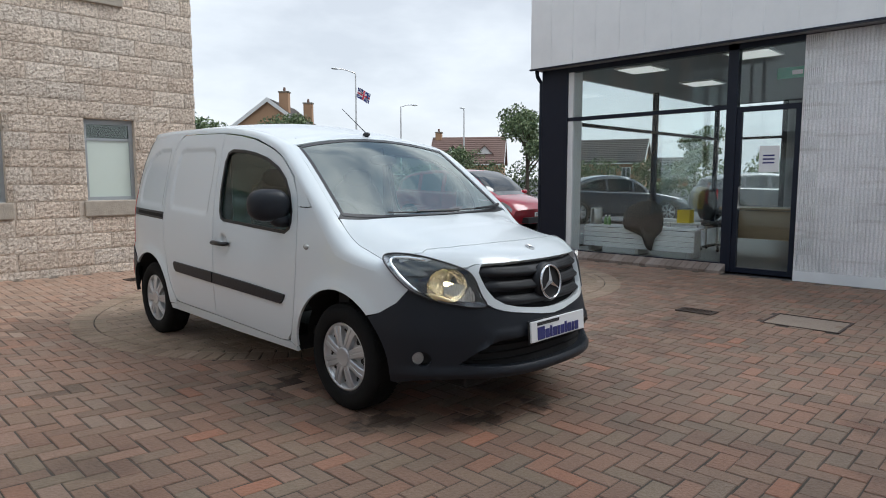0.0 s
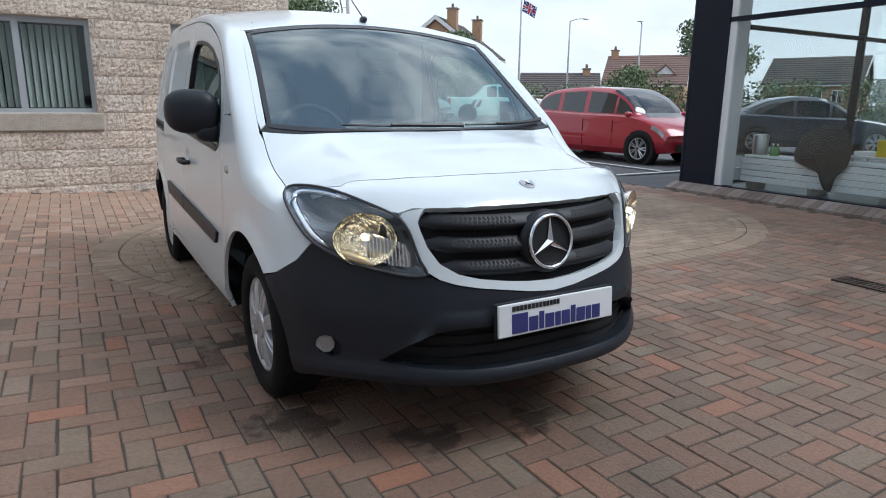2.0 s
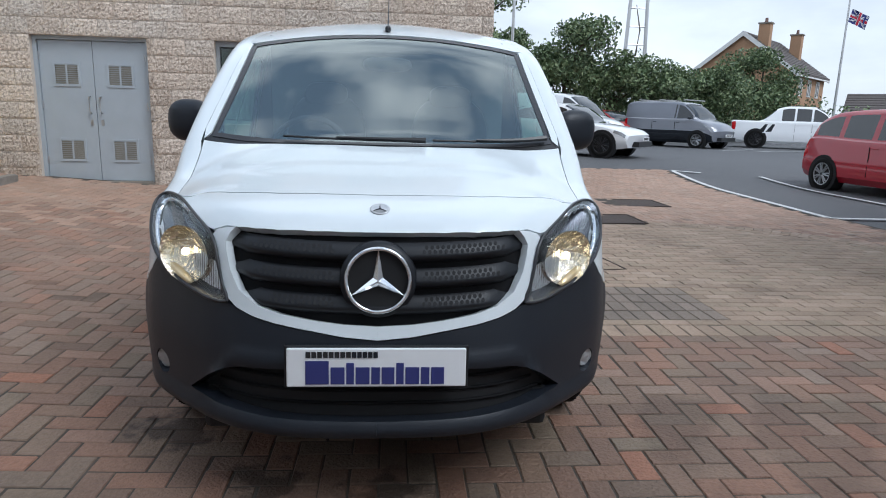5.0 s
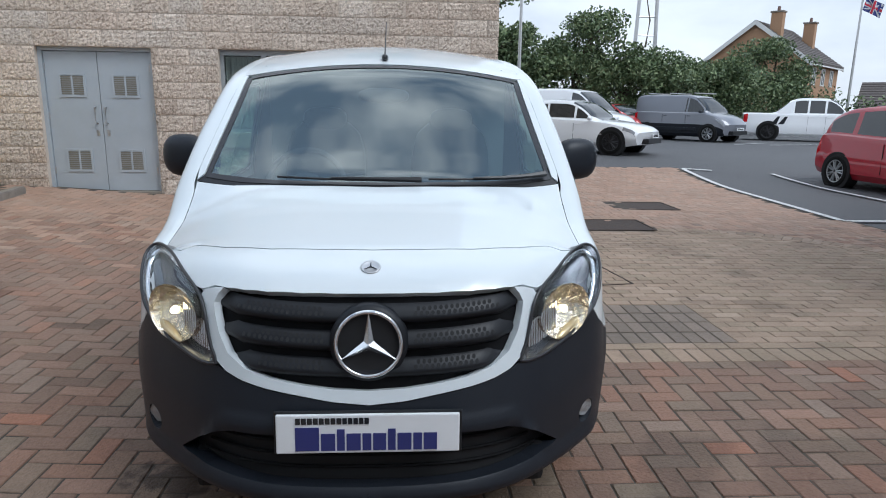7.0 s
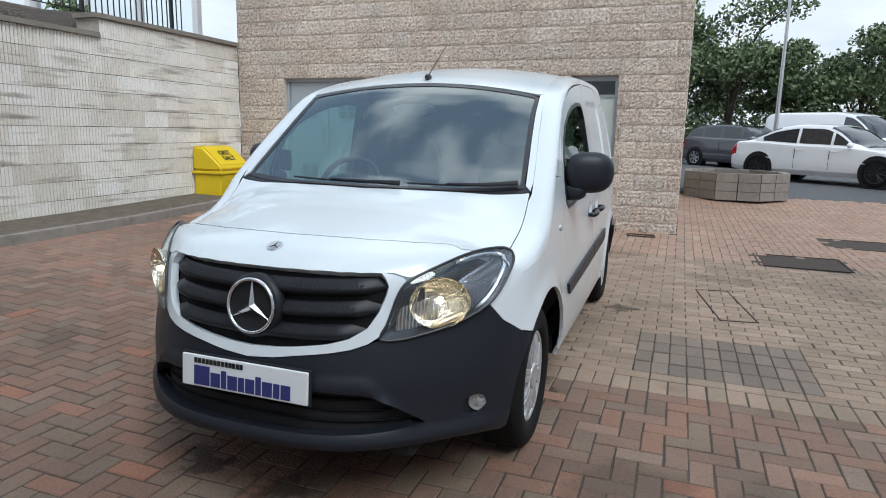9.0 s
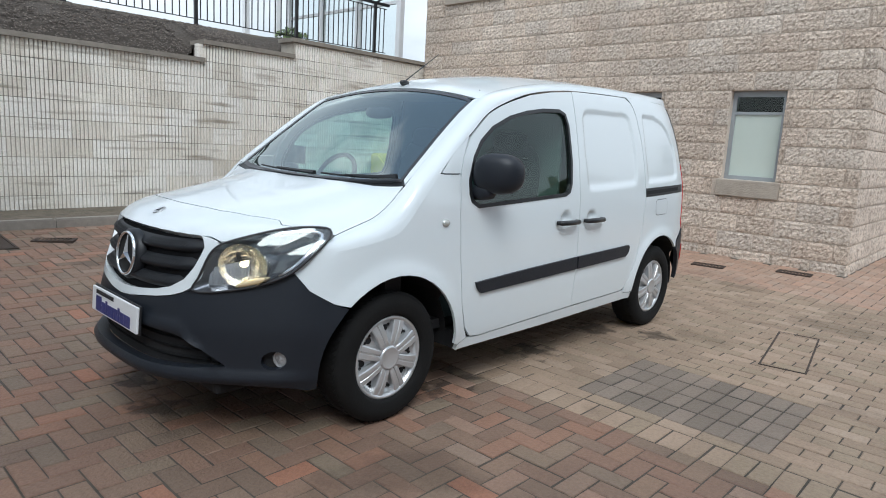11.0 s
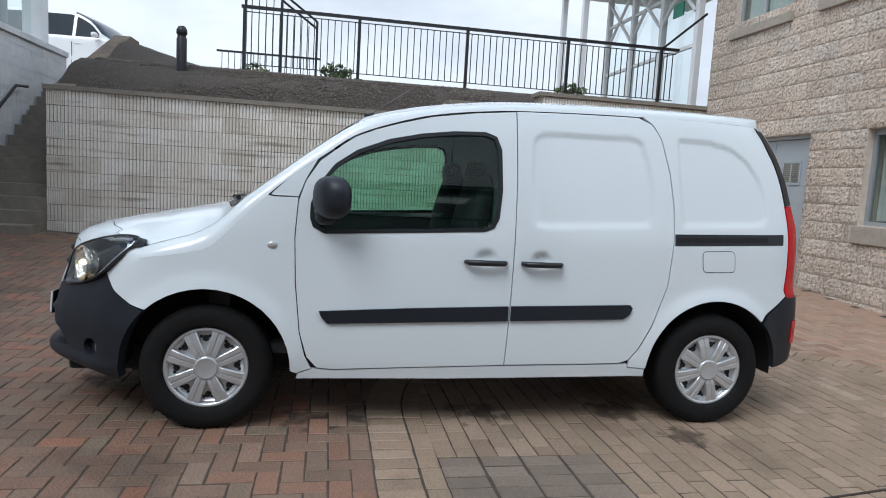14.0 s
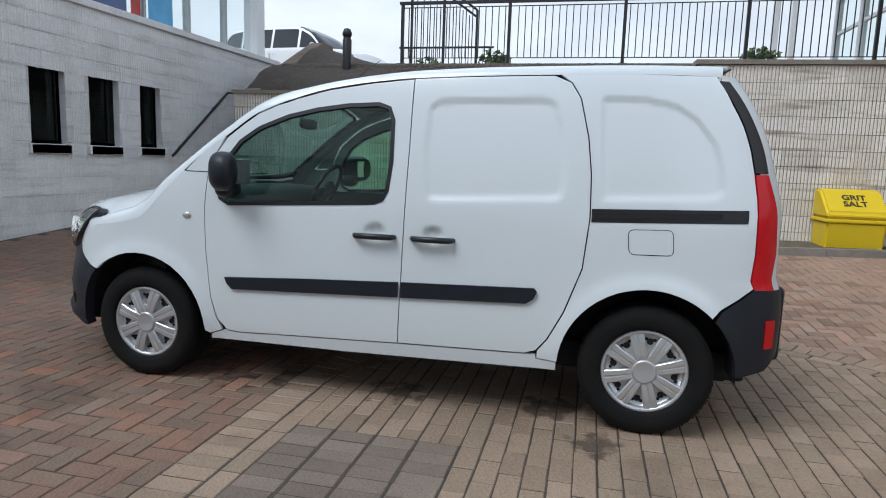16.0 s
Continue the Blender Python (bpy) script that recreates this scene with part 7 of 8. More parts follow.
def build_grit_bin():
    x0, y0 = -5.47, 5.72
    g = empty("grit_bin", pose(x0, y0, ground_z(x0, y0) + 0.0, 0, 0, 2), "yellow plastic grit bin with sloping lid by the wall", "grit bin")
    b = prism(bmesh.new(), [(-0.24, 0.0), (0.23, 0.0), (0.27, 0.36), (-0.24, 0.36)], "y", -0.35, 0.35)
    bmesh.ops.bevel(b, geom=list(b.edges), offset=0.025, segments=3, affect="EDGES")
    part("body", b, M_YELLOW, g, smooth=False)
    part("rim", boxed(-0.26, -0.38, 0.345, 0.29, 0.38, 0.395, 0.015), M_YELLOW, g)
    l = prism(bmesh.new(), [(-0.25, 0.40), (0.285, 0.40), (0.275, 0.48), (-0.05, 0.76), (-0.25, 0.77)], "y", -0.365, 0.365)
    bmesh.ops.bevel(l, geom=list(l.edges), offset=0.03, segments=3, affect="EDGES")
    lid = part("lid", l, M_YELLOW, g, "sloping yellow lid")
    m = Matrix.Translation((0.1125, 0.0, 0.62)) @ Matrix.Rotation(math.pi / 2, 4, "Z") @ Matrix.Rotation(radians(40.8), 4, "X")
    text_mesh("GRIT", 0.13, M_INK, "lettering", m @ Matrix.Translation((0, 0.06, 0.006)), lid, 0.003)
    text_mesh("SALT", 0.13, M_INK, "lettering", m @ Matrix.Translation((0, -0.06, 0.006)), lid, 0.003)
    for y in (-0.3, 0.3):
        part("foot", boxed(-0.25, y - 0.06, -0.02, 0.25, y + 0.06, 0.02), M_YELLOW, g)


def build_kerb():
    k = empty("kerb", pose(0, 0, 0), "weathered concrete kerb edging the gravel strip", "kerb", kind="structure")
    pts = []
    n = 9
    for i in range(n + 1):
        t = i / n
        y = -0.6 + 6.6 * t
        x = -4.62 - 0.10 * t - 0.5 * max(0, t - 0.5) ** 1.5
        pts.append((x, y))
    for (xa, ya), (xb, yb) in zip(pts, pts[1:]):
        b = bmesh.new()
        za, zb = ground_z(xa, ya), ground_z(xb, yb)
        d = Vector((xb - xa, yb - ya)).normalized()
        nrm = Vector((d.y, -d.x)) * 0.06
        g = d * 0.003
        quad = [(xa + g.x - nrm.x, ya + g.y - nrm.y, za), (xb - g.x - nrm.x, yb - g.y - nrm.y, zb), (xb - g.x + nrm.x, yb - g.y + nrm.y, zb), (xa + g.x + nrm.x, ya + g.y + nrm.y, za)]
        lo = [b.verts.new((x, y, z - 0.05)) for x, y, z in quad]
        hi = [b.verts.new((x, y, z + 0.09)) for x, y, z in quad]
        for i in range(4):
            b.faces.new((lo[i], lo[(i + 1) % 4], hi[(i + 1) % 4], hi[i]))
        b.faces.new(hi)
        bmesh.ops.recalc_face_normals(b, faces=b.faces)
        bmesh.ops.bevel(b, geom=[e for e in b.edges if all(v.co.z > 0.05 + min(za, zb) for v in e.verts)], offset=0.012, segments=2, affect="EDGES")
        part("kerbstone", b, M_KERBSTONE, k)
    # gravel strip
    s = bmesh.new()
    rows = [[s.verts.new((x - 0.05, y, ground_z(x, y) + 0.05)), s.verts.new((-5.47 - 0.03 * (y + 3.2), y, ground_z(x, y) + 0.08))] for x, y in pts]
    for a, b in zip(rows, rows[1:]):
        s.faces.new((a[0], b[0], b[1], a[1]))
    bmesh.ops.recalc_face_normals(s, faces=s.faces)
    tagged(obj("gravel_strip", s, M_EARTH), "brown earth and gravel strip at the foot of the wall", "ground", kind="structure")


def build_drains():
    for x, y, a in ((3.32, -0.33, 90), (-3.98, -0.05, 60), (0.14, 5.72, 10), (0.95, 6.2, 5)):
        z = yard_z(x, y) + 0.004
        d = empty("drain_grate", pose(x, y, z, 0, 0, a), "rusty iron drain grate set in the paving", "drain", "yard drains")
        fr = bmesh.new()
        for q in ((-0.18, -0.1, 0.18, -0.075), (-0.18, 0.075, 0.18, 0.1), (-0.18, -0.075, -0.155, 0.075), (0.155, -0.075, 0.18, 0.075)):
            box(fr, q[0], q[1], -0.02, q[2], q[3], 0.008)
        part("frame", fr, M_IRON, d)
        for k in range(9):
            xx = -0.14 + 0.035 * k
            part("bar", boxed(xx - 0.007, -0.075, -0.02, xx + 0.007, 0.075, 0.006), M_IRON, d)
        part("pit", boxed(-0.155, -0.075, -0.028, 0.155, 0.075, -0.021), M_DARKGAP, d)
    for x, y, a in ((1.8, 2.95, 9),):
        d = empty("cover_frame", pose(x, y, yard_z(x, y), 0, 0, a), "thin rusty frame of a block-filled inspection cover", "cover frame", "yard covers")
        for q in ((-0.14, -0.5, -0.128, 0.5), (0.128, -0.5, 0.14, 0.5), (-0.128, -0.5, 0.128, -0.488), (-0.128, 0.488, 0.128, 0.5)):
            part("edge", boxed(q[0], q[1], -0.02, q[2], q[3], 0.004), M_IRON, d)
    for x0, x1, y0, y1 in LIDS:
        z = yard_z((x0 + x1) / 2, (y0 + y1) / 2)
        d = empty("manhole_cover", pose((x0 + x1) / 2, (y0 + y1) / 2, z, 0, 3.3 if x0 < -1 else 0, 0), "dark recessed manhole cover in the paving", "manhole cover", "yard covers")
        hx, hy = (x1 - x0) / 2, (y1 - y0) / 2
        fr = bmesh.new()
        for q in ((-hx, -hy, hx, -hy + 0.02), (-hx, hy - 0.02, hx, hy), (-hx, -hy + 0.02, -hx + 0.02, hy - 0.02), (hx - 0.02, -hy + 0.02, hx, hy - 0.02)):
            box(fr, q[0], q[1], -0.03, q[2], q[3], 0.006)
        part("frame", fr, M_IRON, d)
        part("plate", boxed(-hx + 0.02, -hy + 0.02, -0.03, hx - 0.02, hy - 0.02, -0.001), M_IRON if y0 > 0 or x0 < 0 else M_GREY_PAVER, d)


def build_lines():
    def strip(pts, w, name):
        bm = bmesh.new()
        for (xa, ya), (xb, yb) in zip(pts, pts[1:]):
            d = Vector((xb - xa, yb - ya)).normalized()
            n = Vector((-d.y, d.x)) * w / 2
            k = max(2, int(math.dist((xa, ya), (xb, yb)) / 0.5))
            rows = []
            for i in range(k + 1):
                x, y = xa + (xb - xa) * i / k, ya + (yb - ya) * i / k
                rows.append([bm.verts.new((x + s * n.x, y + s * n.y, yard_z(max(-8, min(8, x + s * n.x)), y + s * n.y) - 0.006)) for s in (-1, 1)])
            for p, q in zip(rows, rows[1:]):
                bm.faces.new((p[0], q[0], q[1], p[1]))
        bmesh.ops.recalc_face_normals(bm, faces=bm.faces)
        ob = obj(name, bm, M_LINE)
        tagged(ob, "worn white painted parking bay line", "road marking", "bay lines")
    strip([(6.5, 11.9), (6.08, 5.74)], 0.11, "bay_line")
    strip([(6.08, 5.68), (12.5, 5.55)], 0.11, "bay_line")
    strip([(6.5, 11.95), (7.1, 11.7)], 0.1, "bay_line")
    strip([(8.3, 11.3), (8.2, 6.4), (8.2, 5.8)], 0.1, "bay_line")
    strip([(12.0, 20.2), (14.0, 21.6)], 0.1, "bay_line")
    strip([(13.2, 20.0), (16.5, 21.0)], 0.1, "bay_line")


def build_planter():
    p = empty("stone_planter", pose(2.45, 11.9, yard_z(2.4, 11.9) - 0.03), "low octagonal sandstone block planter", "planter")
    for c in range(3):
        for k in range(8):
            a0, a1 = math.pi / 4 * (k + 0.5), math.pi / 4 * (k + 1.5)
            for h in (0, 1):
                b = bmesh.new()
                t0, t1 = h / 2 + 0.01, h / 2 + 0.49
                A, B = Vector((1.05 * math.cos(a0), 1.05 * math.sin(a0))), Vector((1.05 * math.cos(a1), 1.05 * math.sin(a1)))
                q0, q1 = A.lerp(B, t0), A.lerp(B, t1)
                z0, z1 = 0.175 * c + 0.004, 0.175 * c + 0.171
                o = [(q0, 1.0), (q1, 1.0), (q1, 0.86), (q0, 0.86)]
                lo, hi = [b.verts.new((v.x * s, v.y * s, z0)) for v, s in o], [b.verts.new((v.x * s, v.y * s, z1)) for v, s in o]
                for i in range(4):
                    b.faces.new((lo[i], lo[(i + 1) % 4], hi[(i + 1) % 4], hi[i]))
                b.faces.new(hi), b.faces.new(lo)
                bmesh.ops.recalc_face_normals(b, faces=b.faces)
                part("block", b, M_KERBSTONE, p)
    d = bmesh.new()
    bmesh.ops.create_circle(d, cap_ends=True, segments=16, radius=0.9)
    for v in d.verts:
        v.co.z = 0.46
    part("soil", d, M_SOIL, p)


# ---- plants ----
M_GRAVEL = palette("brown_gravel", [(0.0, (0.06, 0.048, 0.04)), (0.5, (0.12, 0.095, 0.077)), (1.0, (0.2, 0.165, 0.14))], grain=0.2, stain=0.1)
M_IRON = mat("rusty_iron", (0.055, 0.045, 0.04), 0.75, 0.4, vary=0.6, scale=12, dark=(0.09, 0.05, 0.03), bump=0.3)
M_BARK = mat("bark", (0.09, 0.07, 0.052), 0.95, vary=0.5, scale=12, bump=0.6)
M_LEAF = palette("leaves", [(0.0, (0.05, 0.080, 0.036)), (0.4, (0.095, 0.145, 0.062)), (0.75, (0.155, 0.21, 0.09)), (1.0, (0.26, 0.31, 0.16))], 0.6, 0.0, 60, grain=0.1, stain=0.2)


def leaf_cloud(clumps, n, size, seed):
    """Many small leaf quads gathered round clumps of (centre, radius, height)."""
    rng = np.random.default_rng(seed)
    w = np.array([c[1] ** 2 for c in clumps])
    pick = rng.choice(len(clumps), n, p=w / w.sum())
    cen = np.array([c[0] for c in clumps])[pick]
    rad = np.array([(c[1], c[1], c[2]) for c in clumps])[pick]
    d = rng.normal(size=(n, 3))
    d /= np.linalg.norm(d, axis=1)[:, None]
    pos = cen + d * rad * (rng.random(n)[:, None] ** 0.45)
    a, b = rng.normal(size=(n, 3)), rng.normal(size=(n, 3))
    a /= np.linalg.norm(a, axis=1)[:, None]
    b -= a * (a * b).sum(1)[:, None]
    b /= np.linalg.norm(b, axis=1)[:, None]
    s = size * rng.uniform(0.6, 1.4, n)[:, None]
    v = np.stack([pos - a * s, pos + b * s * 0.55, pos + a * s, pos - b * s * 0.55], 1).reshape(-1, 3)
    me = bpy.data.meshes.new("leaves")
    me.from_pydata(v.tolist(), [], np.arange(4 * n).reshape(-1, 4).tolist())
    bm = bmesh.new()
    bm.from_mesh(me)
    bpy.data.meshes.remove(me)
    return bm


def tree(x, y, h, spread, seed, label, n=7000, leaf=0.095, z=0.3):
    rng = random.Random(seed)
    t = empty("tree", pose(x, y, z - 0.05), label, "tree", "trees beyond the lot")
    trunk = bmesh.new()
    tube(trunk, [(0, 0, 0), (0.05, 0.02, h * 0.25), (0.0, 0.08, h * 0.5), (0.1, 0.0, h * 0.8)], [h * 0.025, h * 0.02, h * 0.014, h * 0.005], 9)
    clumps = []
    for k in range(11):
        a = k * 2.4 + rng.uniform(-0.3, 0.3)
        z0 = h * rng.uniform(0.2, 0.55)
        r = spread * rng.uniform(0.45, 0.95)
        z1 = min(h * 0.92, z0 + h * rng.uniform(0.1, 0.4))
        e = (r * math.cos(a), r * math.sin(a), z1)
        tube(trunk, [(0.02, 0.02, z0), (e[0] * 0.5, e[1] * 0.5, z0 + (z1 - z0) * 0.7), e], [h * 0.011, h * 0.007, h * 0.003], 6)
        clumps.append((e, spread * rng.uniform(0.28, 0.45), spread * rng.uniform(0.22, 0.36)))
        clumps.append(((e[0] * 0.55, e[1] * 0.55, z1 + rng.uniform(-0.2, 0.3)), spread * 0.36, spread * 0.3))
    clumps.append(((0.1, 0, h * 0.88), spread * 0.4, h * 0.12))
    part("trunk", trunk, M_BARK, t)
    part("crown", leaf_cloud(clumps, n, leaf, seed), M_LEAF, t)
    return t


def hedge(name, pts, width, seed, n, leaf, label):
    """pts: (x, y, height) along its line."""
    rng = random.Random(seed)
    clumps = []
    for (xa, ya, ha), (xb, yb, hb) in zip(pts, pts[1:]):
        k = max(2, int(math.dist((xa, ya), (xb, yb)) / 0.7))
        for i in range(k):
            f = i / k
            h = (ha + (hb - ha) * f) * rng.uniform(0.8, 1.12)
            x, y = xa + (xb - xa) * f, ya + (yb - ya) * f
            m = max(1, int(h / 0.9))
            for j in range(m):
                clumps.append(((x + rng.uniform(-1, 1) * width * 0.3, y + rng.uniform(-1, 1) * width * 0.3, 0.25 + h * (j + 0.55) / m), width * 0.55, h / m * 0.75))
    ob = obj(name, leaf_cloud(clumps, n, leaf, seed), M_LEAF)
    tagged(ob, label, "hedge", kind="stuff")


def build_plants():
    for x, y, h, s, sd in ((3.2, 28.5, 7.0, 2.5, 11), (5.8, 30.0, 5.4, 2.2, 12), (8.6, 30.5, 6.0, 2.3, 13), (11.4, 31.0, 4.7, 2.1, 14), (14.2, 31.5, 4.3, 2.1, 15), (17.3, 32.5, 4.1, 2.0, 16), (0.8, 27.0, 6.4, 2.2, 17)):
        tree(x, y, h, s, sd, "leafy green tree in the belt behind the parked cars")
    tree(22.5, 36.5, 5.6, 2.6, 21, "dense dark green tree in front of a brick house", 8000)
    tree(29.5, 21.5, 5.4, 2.2, 22, "broad green tree behind the hedge")
    tree(42.0, 16.2, 4.5, 1.7, 23, "round green tree beyond the far cars")
    tree(33.0, 31.0, 3.6, 1.8, 24, "pale green tree near the road", 2000)
    hedge("tree_belt", [(-1, 26.5, 4.6), (3, 29.2, 4.4), (10, 31.2, 4.2), (18, 32.8, 3.4), (23, 35.5, 3.0)], 2.4, 31, 34000, 0.1, "dense belt of green shrubs and trees")
    hedge("roadside_hedge", [(22, 34.5, 2.3), (28, 30.5, 2.0), (31, 22, 1.9), (33, 10, 1.9), (35, -6, 1.9)], 1.6, 32, 22000, 0.095, "clipped green hedge along the road")


# ---- parked vehicles ----
M_CARGLASS = mat("dark_car_glass", (0.014, 0.018, 0.022), 0.03, spec=0.9, vary=0.2, scale=1.5)
M_ALLOY = mat("alloy_wheel", (0.4, 0.41, 0.42), 0.3, 0.8)
M_BLACKALLOY = mat("black_alloy_wheel", (0.03, 0.03, 0.032), 0.3, 0.5)
M_CARLAMP = mat("car_headlamp", (0.34, 0.36, 0.38), 0.1, 0.6, bump=0.2, bump_scale=40)


def paint(name, c):
    return mat(name, c, 0.3, coat=0.9, spec=0.4, vary=0.08, scale=2)


def road_car(name, label, m, colour, L, W, H, wb, belt, roof, glass_u, screens, pillars, front=0.19, wheel=0.33, rim=None, clad=False, lamp_u=0.09, group="parked vehicles"):
    """A parked vehicle, nose towards local -y. belt and roof: (u, z) rows along its length."""
    car = empty(name, m, label, "car" if "van" not in name and "pickup" not in name else name.split("_")[-1], group)
    bf, rf = table(belt), table(roof)
    N = 68
    us = [i / N for i in range(N + 1)]
    y_f, y_r = -L / 2 + L * front, -L / 2 + L * front + wb
    pieces = collections.defaultdict(bmesh.new)
    grid = []
    for u in us:
        e = abs(2 * u - 1)
        w = W / 2 * (1 - 0.05 * e ** 8 - 0.02 * e ** 2)
        zb = 0.19 + 0.09 * e ** 6
        b, r = bf(u), max(rf(u), bf(u))
        cab = r - b
        zc = zb + 0.12 + 0.5 * (b - zb - 0.2)
        pts = [(0, zb), (w * 0.88, zb), (w * 0.98, zb + 0.12), (w, zc), (w * 0.982, zc + 0.05), (w * 0.985, b - 0.1), (w * 0.96, b - 0.02), (w * 0.92, b + 0.01)]
        if cab < 0.14:
            h = cab * 0.5
            pts += [(w * 0.88, b + 0.016 + h * 0.3), (w * 0.8, b + 0.022 + h * 0.6), (w * 0.7, b + 0.028 + h), (w * 0.55, b + 0.034 + h), (w * 0.3, b + 0.04 + h), (0, b + 0.042 + h)]
        else:
            wr = w * 0.92 - cab * 0.24
            pts += [(w * 0.92 - 0.008, b + 0.035), (wr + 0.02, r - 0.1), (wr - 0.012, r - 0.045), (wr - 0.07, r - 0.006), (wr * 0.5, r + 0.012), (0, r + 0.017)]
        y = -L / 2 + L * u
        fore, aft = 1 - smoothstep(0.0, 0.3, u), smoothstep(0.75, 1.0, u)
        grid.append([(x, y + (0.26 * fore - 0.14 * aft) * (x / (W / 2)) ** 2.6 + 0.07 * fore * smoothstep(0.55, 0.2, z), z) for x, z in pts])
    for i in range(N):
        um = (us[i] + us[i + 1]) / 2
        tall = rf(um) - bf(um) > 0.22
        for k in range(13):
            for s in (1, -1):
                key = ("body", 0, 0)
                if k == 8 and tall and glass_u[0] < um < glass_u[1] and not any(abs(um - q) < 0.009 for q in pillars):
                    key = ("side_window", s, sum(um > q for q in pillars))
                elif k in (10, 11, 12) and any(q < um < t for q, t in screens):
                    key = ("windscreen" if um < 0.5 else "rear_window", 0, 0)
                elif k == 5 and 0.012 < um < lamp_u:
                    key = ("headlamp", s, 0)
                elif k in (4, 5) and um > 0.965:
                    key = ("tail_lamp", s, 0)
                elif k in (1, 2) and clad:
                    key = ("lower_cladding", s, 0)
                bm = pieces[key]
                q = [grid[i][k], grid[i + 1][k], grid[i + 1][k + 1], grid[i][k + 1]]
                bm.faces.new([bm.verts.new((x * s, y, z)) for x, y, z in q])
    for row in (grid[0], grid[-1]):
        for s in (1, -1):
            bm = pieces[("body", 0, 0)]
            bm.faces.new([bm.verts.new((x * s, y, z)) for x, y, z in row])
    looks = {"body": colour, "headlamp": M_CARLAMP, "tail_lamp": M_REDLENS, "lower_cladding": M_BUMPER}
    for key, bm in pieces.items():
        bmesh.ops.remove_doubles(bm, verts=bm.verts, dist=0.0005)
        bmesh.ops.recalc_face_normals(bm, faces=bm.faces)
        ob = part(key[0], bm, looks.get(key[0], M_CARGLASS), car, smooth=True)
        ob.data.set_sharp_from_angle(angle=radians(28))
    rim = rim or M_ALLOY
    for y in (y_f, y_r):
        for s in (1, -1):
            ar = lathe([(W / 2 - 0.25, wheel + 0.05), (W / 2 - 0.006, wheel + 0.055), (W / 2 - 0.004, 0.0001)], 28)
            ar.transform(Matrix.Translation((0, y, wheel)) @ Matrix.Diagonal((s, 1, 1, 1)))
            part("wheel_arch", ar, M_DARKGAP, car)
            w = new("wheel")
            w.parent = car
            w.matrix_basis = Matrix.Translation((s * (W / 2 - 0.1), y, wheel)) @ Matrix.Rotation(0 if s > 0 else math.pi, 4, "Z")
            part("tyre", lathe([(-0.1, wheel * 0.66), (-0.1, wheel - 0.02), (0.0, wheel), (0.1, wheel - 0.02), (0.112, wheel * 0.85), (0.105, wheel * 0.68)], 32), M_RUBBER, w, smooth=True)
            rm = bmesh.new()
            for k in range(14):
                a = Matrix.Rotation(2 * math.pi * (k // 2) / 7 + (0.14 if k % 2 else -0.14) + 0.2, 4, "X")
                tube(rm, [a @ Vector((0.1, 0, 0.03)), a @ Vector((0.1, 0, wheel * 0.64))], [0.018, 0.015], 5)
            part("rim", rm, rim, w)
            part("rim_ring", lathe([(0.07, wheel * 0.62), (0.107, wheel * 0.64), (0.107, wheel * 0.69)], 28), rim, w, smooth=True)
            part("hub", lathe([(0.06, wheel * 0.62), (0.06, 0.05), (0.107, 0.045), (0.107, 0.0001)], 20), rim if rim is M_BLACKALLOY else M_LAMPBLACK, w)
    for s in (1, -1):
        u = glass_u[0] + 0.02
        part("door_mirror", blob(s * (W / 2 + 0.06), -L / 2 + L * u + 0.12, bf(u) + 0.07, 0.1, 0.06, 0.06, 2.5, 12), M_BUMPER if clad else colour, car)
        for p in pillars[:2]:
            part("door_handle", boxed(s * W / 2 * 0.985 - 0.012, -L / 2 + L * p - 0.2, bf(p) - 0.14, s * W / 2 * 0.985 + 0.016, -L / 2 + L * p - 0.05, bf(p) - 0.115, 0.005), M_BUMPER if clad else colour, car)
            gp = bmesh.new()
            box(gp, s * W / 2 * 0.99 - 0.006, -L / 2 + L * p - 0.004, 0.36, s * W / 2 * 0.99 + 0.011, -L / 2 + L * p + 0.004, bf(p) - 0.1)
            part("door_gap", gp, M_DARKGAP, car)
    part("lower_grille", boxed(-W * 0.3, -L / 2 - 0.012, 0.3, W * 0.3, -L / 2 + 0.2, 0.44, 0.01), M_PLASTIC, car)
    part("plate", boxed(-0.26, -L / 2 - 0.025, 0.46, 0.26, -L / 2 - 0.012, 0.565), M_PLATE, car, "white number plate with plain bars")
    bars = bmesh.new()
    for k in range(7):
        box(bars, -0.2 + k * 0.058, -L / 2 - 0.03, 0.48, -0.165 + k * 0.058, -L / 2 - 0.0255, 0.545)
    part("plate_bars", bars, M_INK, car)
    if clad:
        for s in (1, -1):
            part("side_cladding", boxed(s * W / 2 - 0.02, -L / 2 + L * 0.3, 0.42, s * W / 2 + 0.012, -L / 2 + L * 0.72, 0.54, 0.01), M_BUMPER, car)
    return car


def heading(dx, dy):
    """Turn that points the nose (local -y) along (dx, dy)."""
    return math.degrees(math.atan2(dx, -dy))


SALOON_B = [(0, 0.58), (0.04, 0.70), (0.12, 0.78), (0.25, 0.86), (0.35, 0.90), (0.6, 0.93), (0.85, 0.98), (0.96, 0.97), (1, 0.80)]
SALOON_R = [(0, 0.4), (0.24, 0.80), (0.28, 0.90), (0.4, 1.3), (0.48, 1.42), (0.58, 1.43), (0.7, 1.36), (0.84, 1.12), (0.92, 0.99), (1, 0.7)]
MPV_B = [(0, 0.60), (0.04, 0.76), (0.1, 0.86), (0.2, 0.95), (0.3, 1.0), (0.6, 1.02), (0.9, 1.06), (0.97, 1.04), (1, 0.8)]
MPV_R = [(0, 0.4), (0.14, 0.85), (0.18, 0.95), (0.32, 1.42), (0.42, 1.58), (0.6, 1.62), (0.8, 1.57), (0.92, 1.42), (0.97, 1.1), (1, 0.7)]
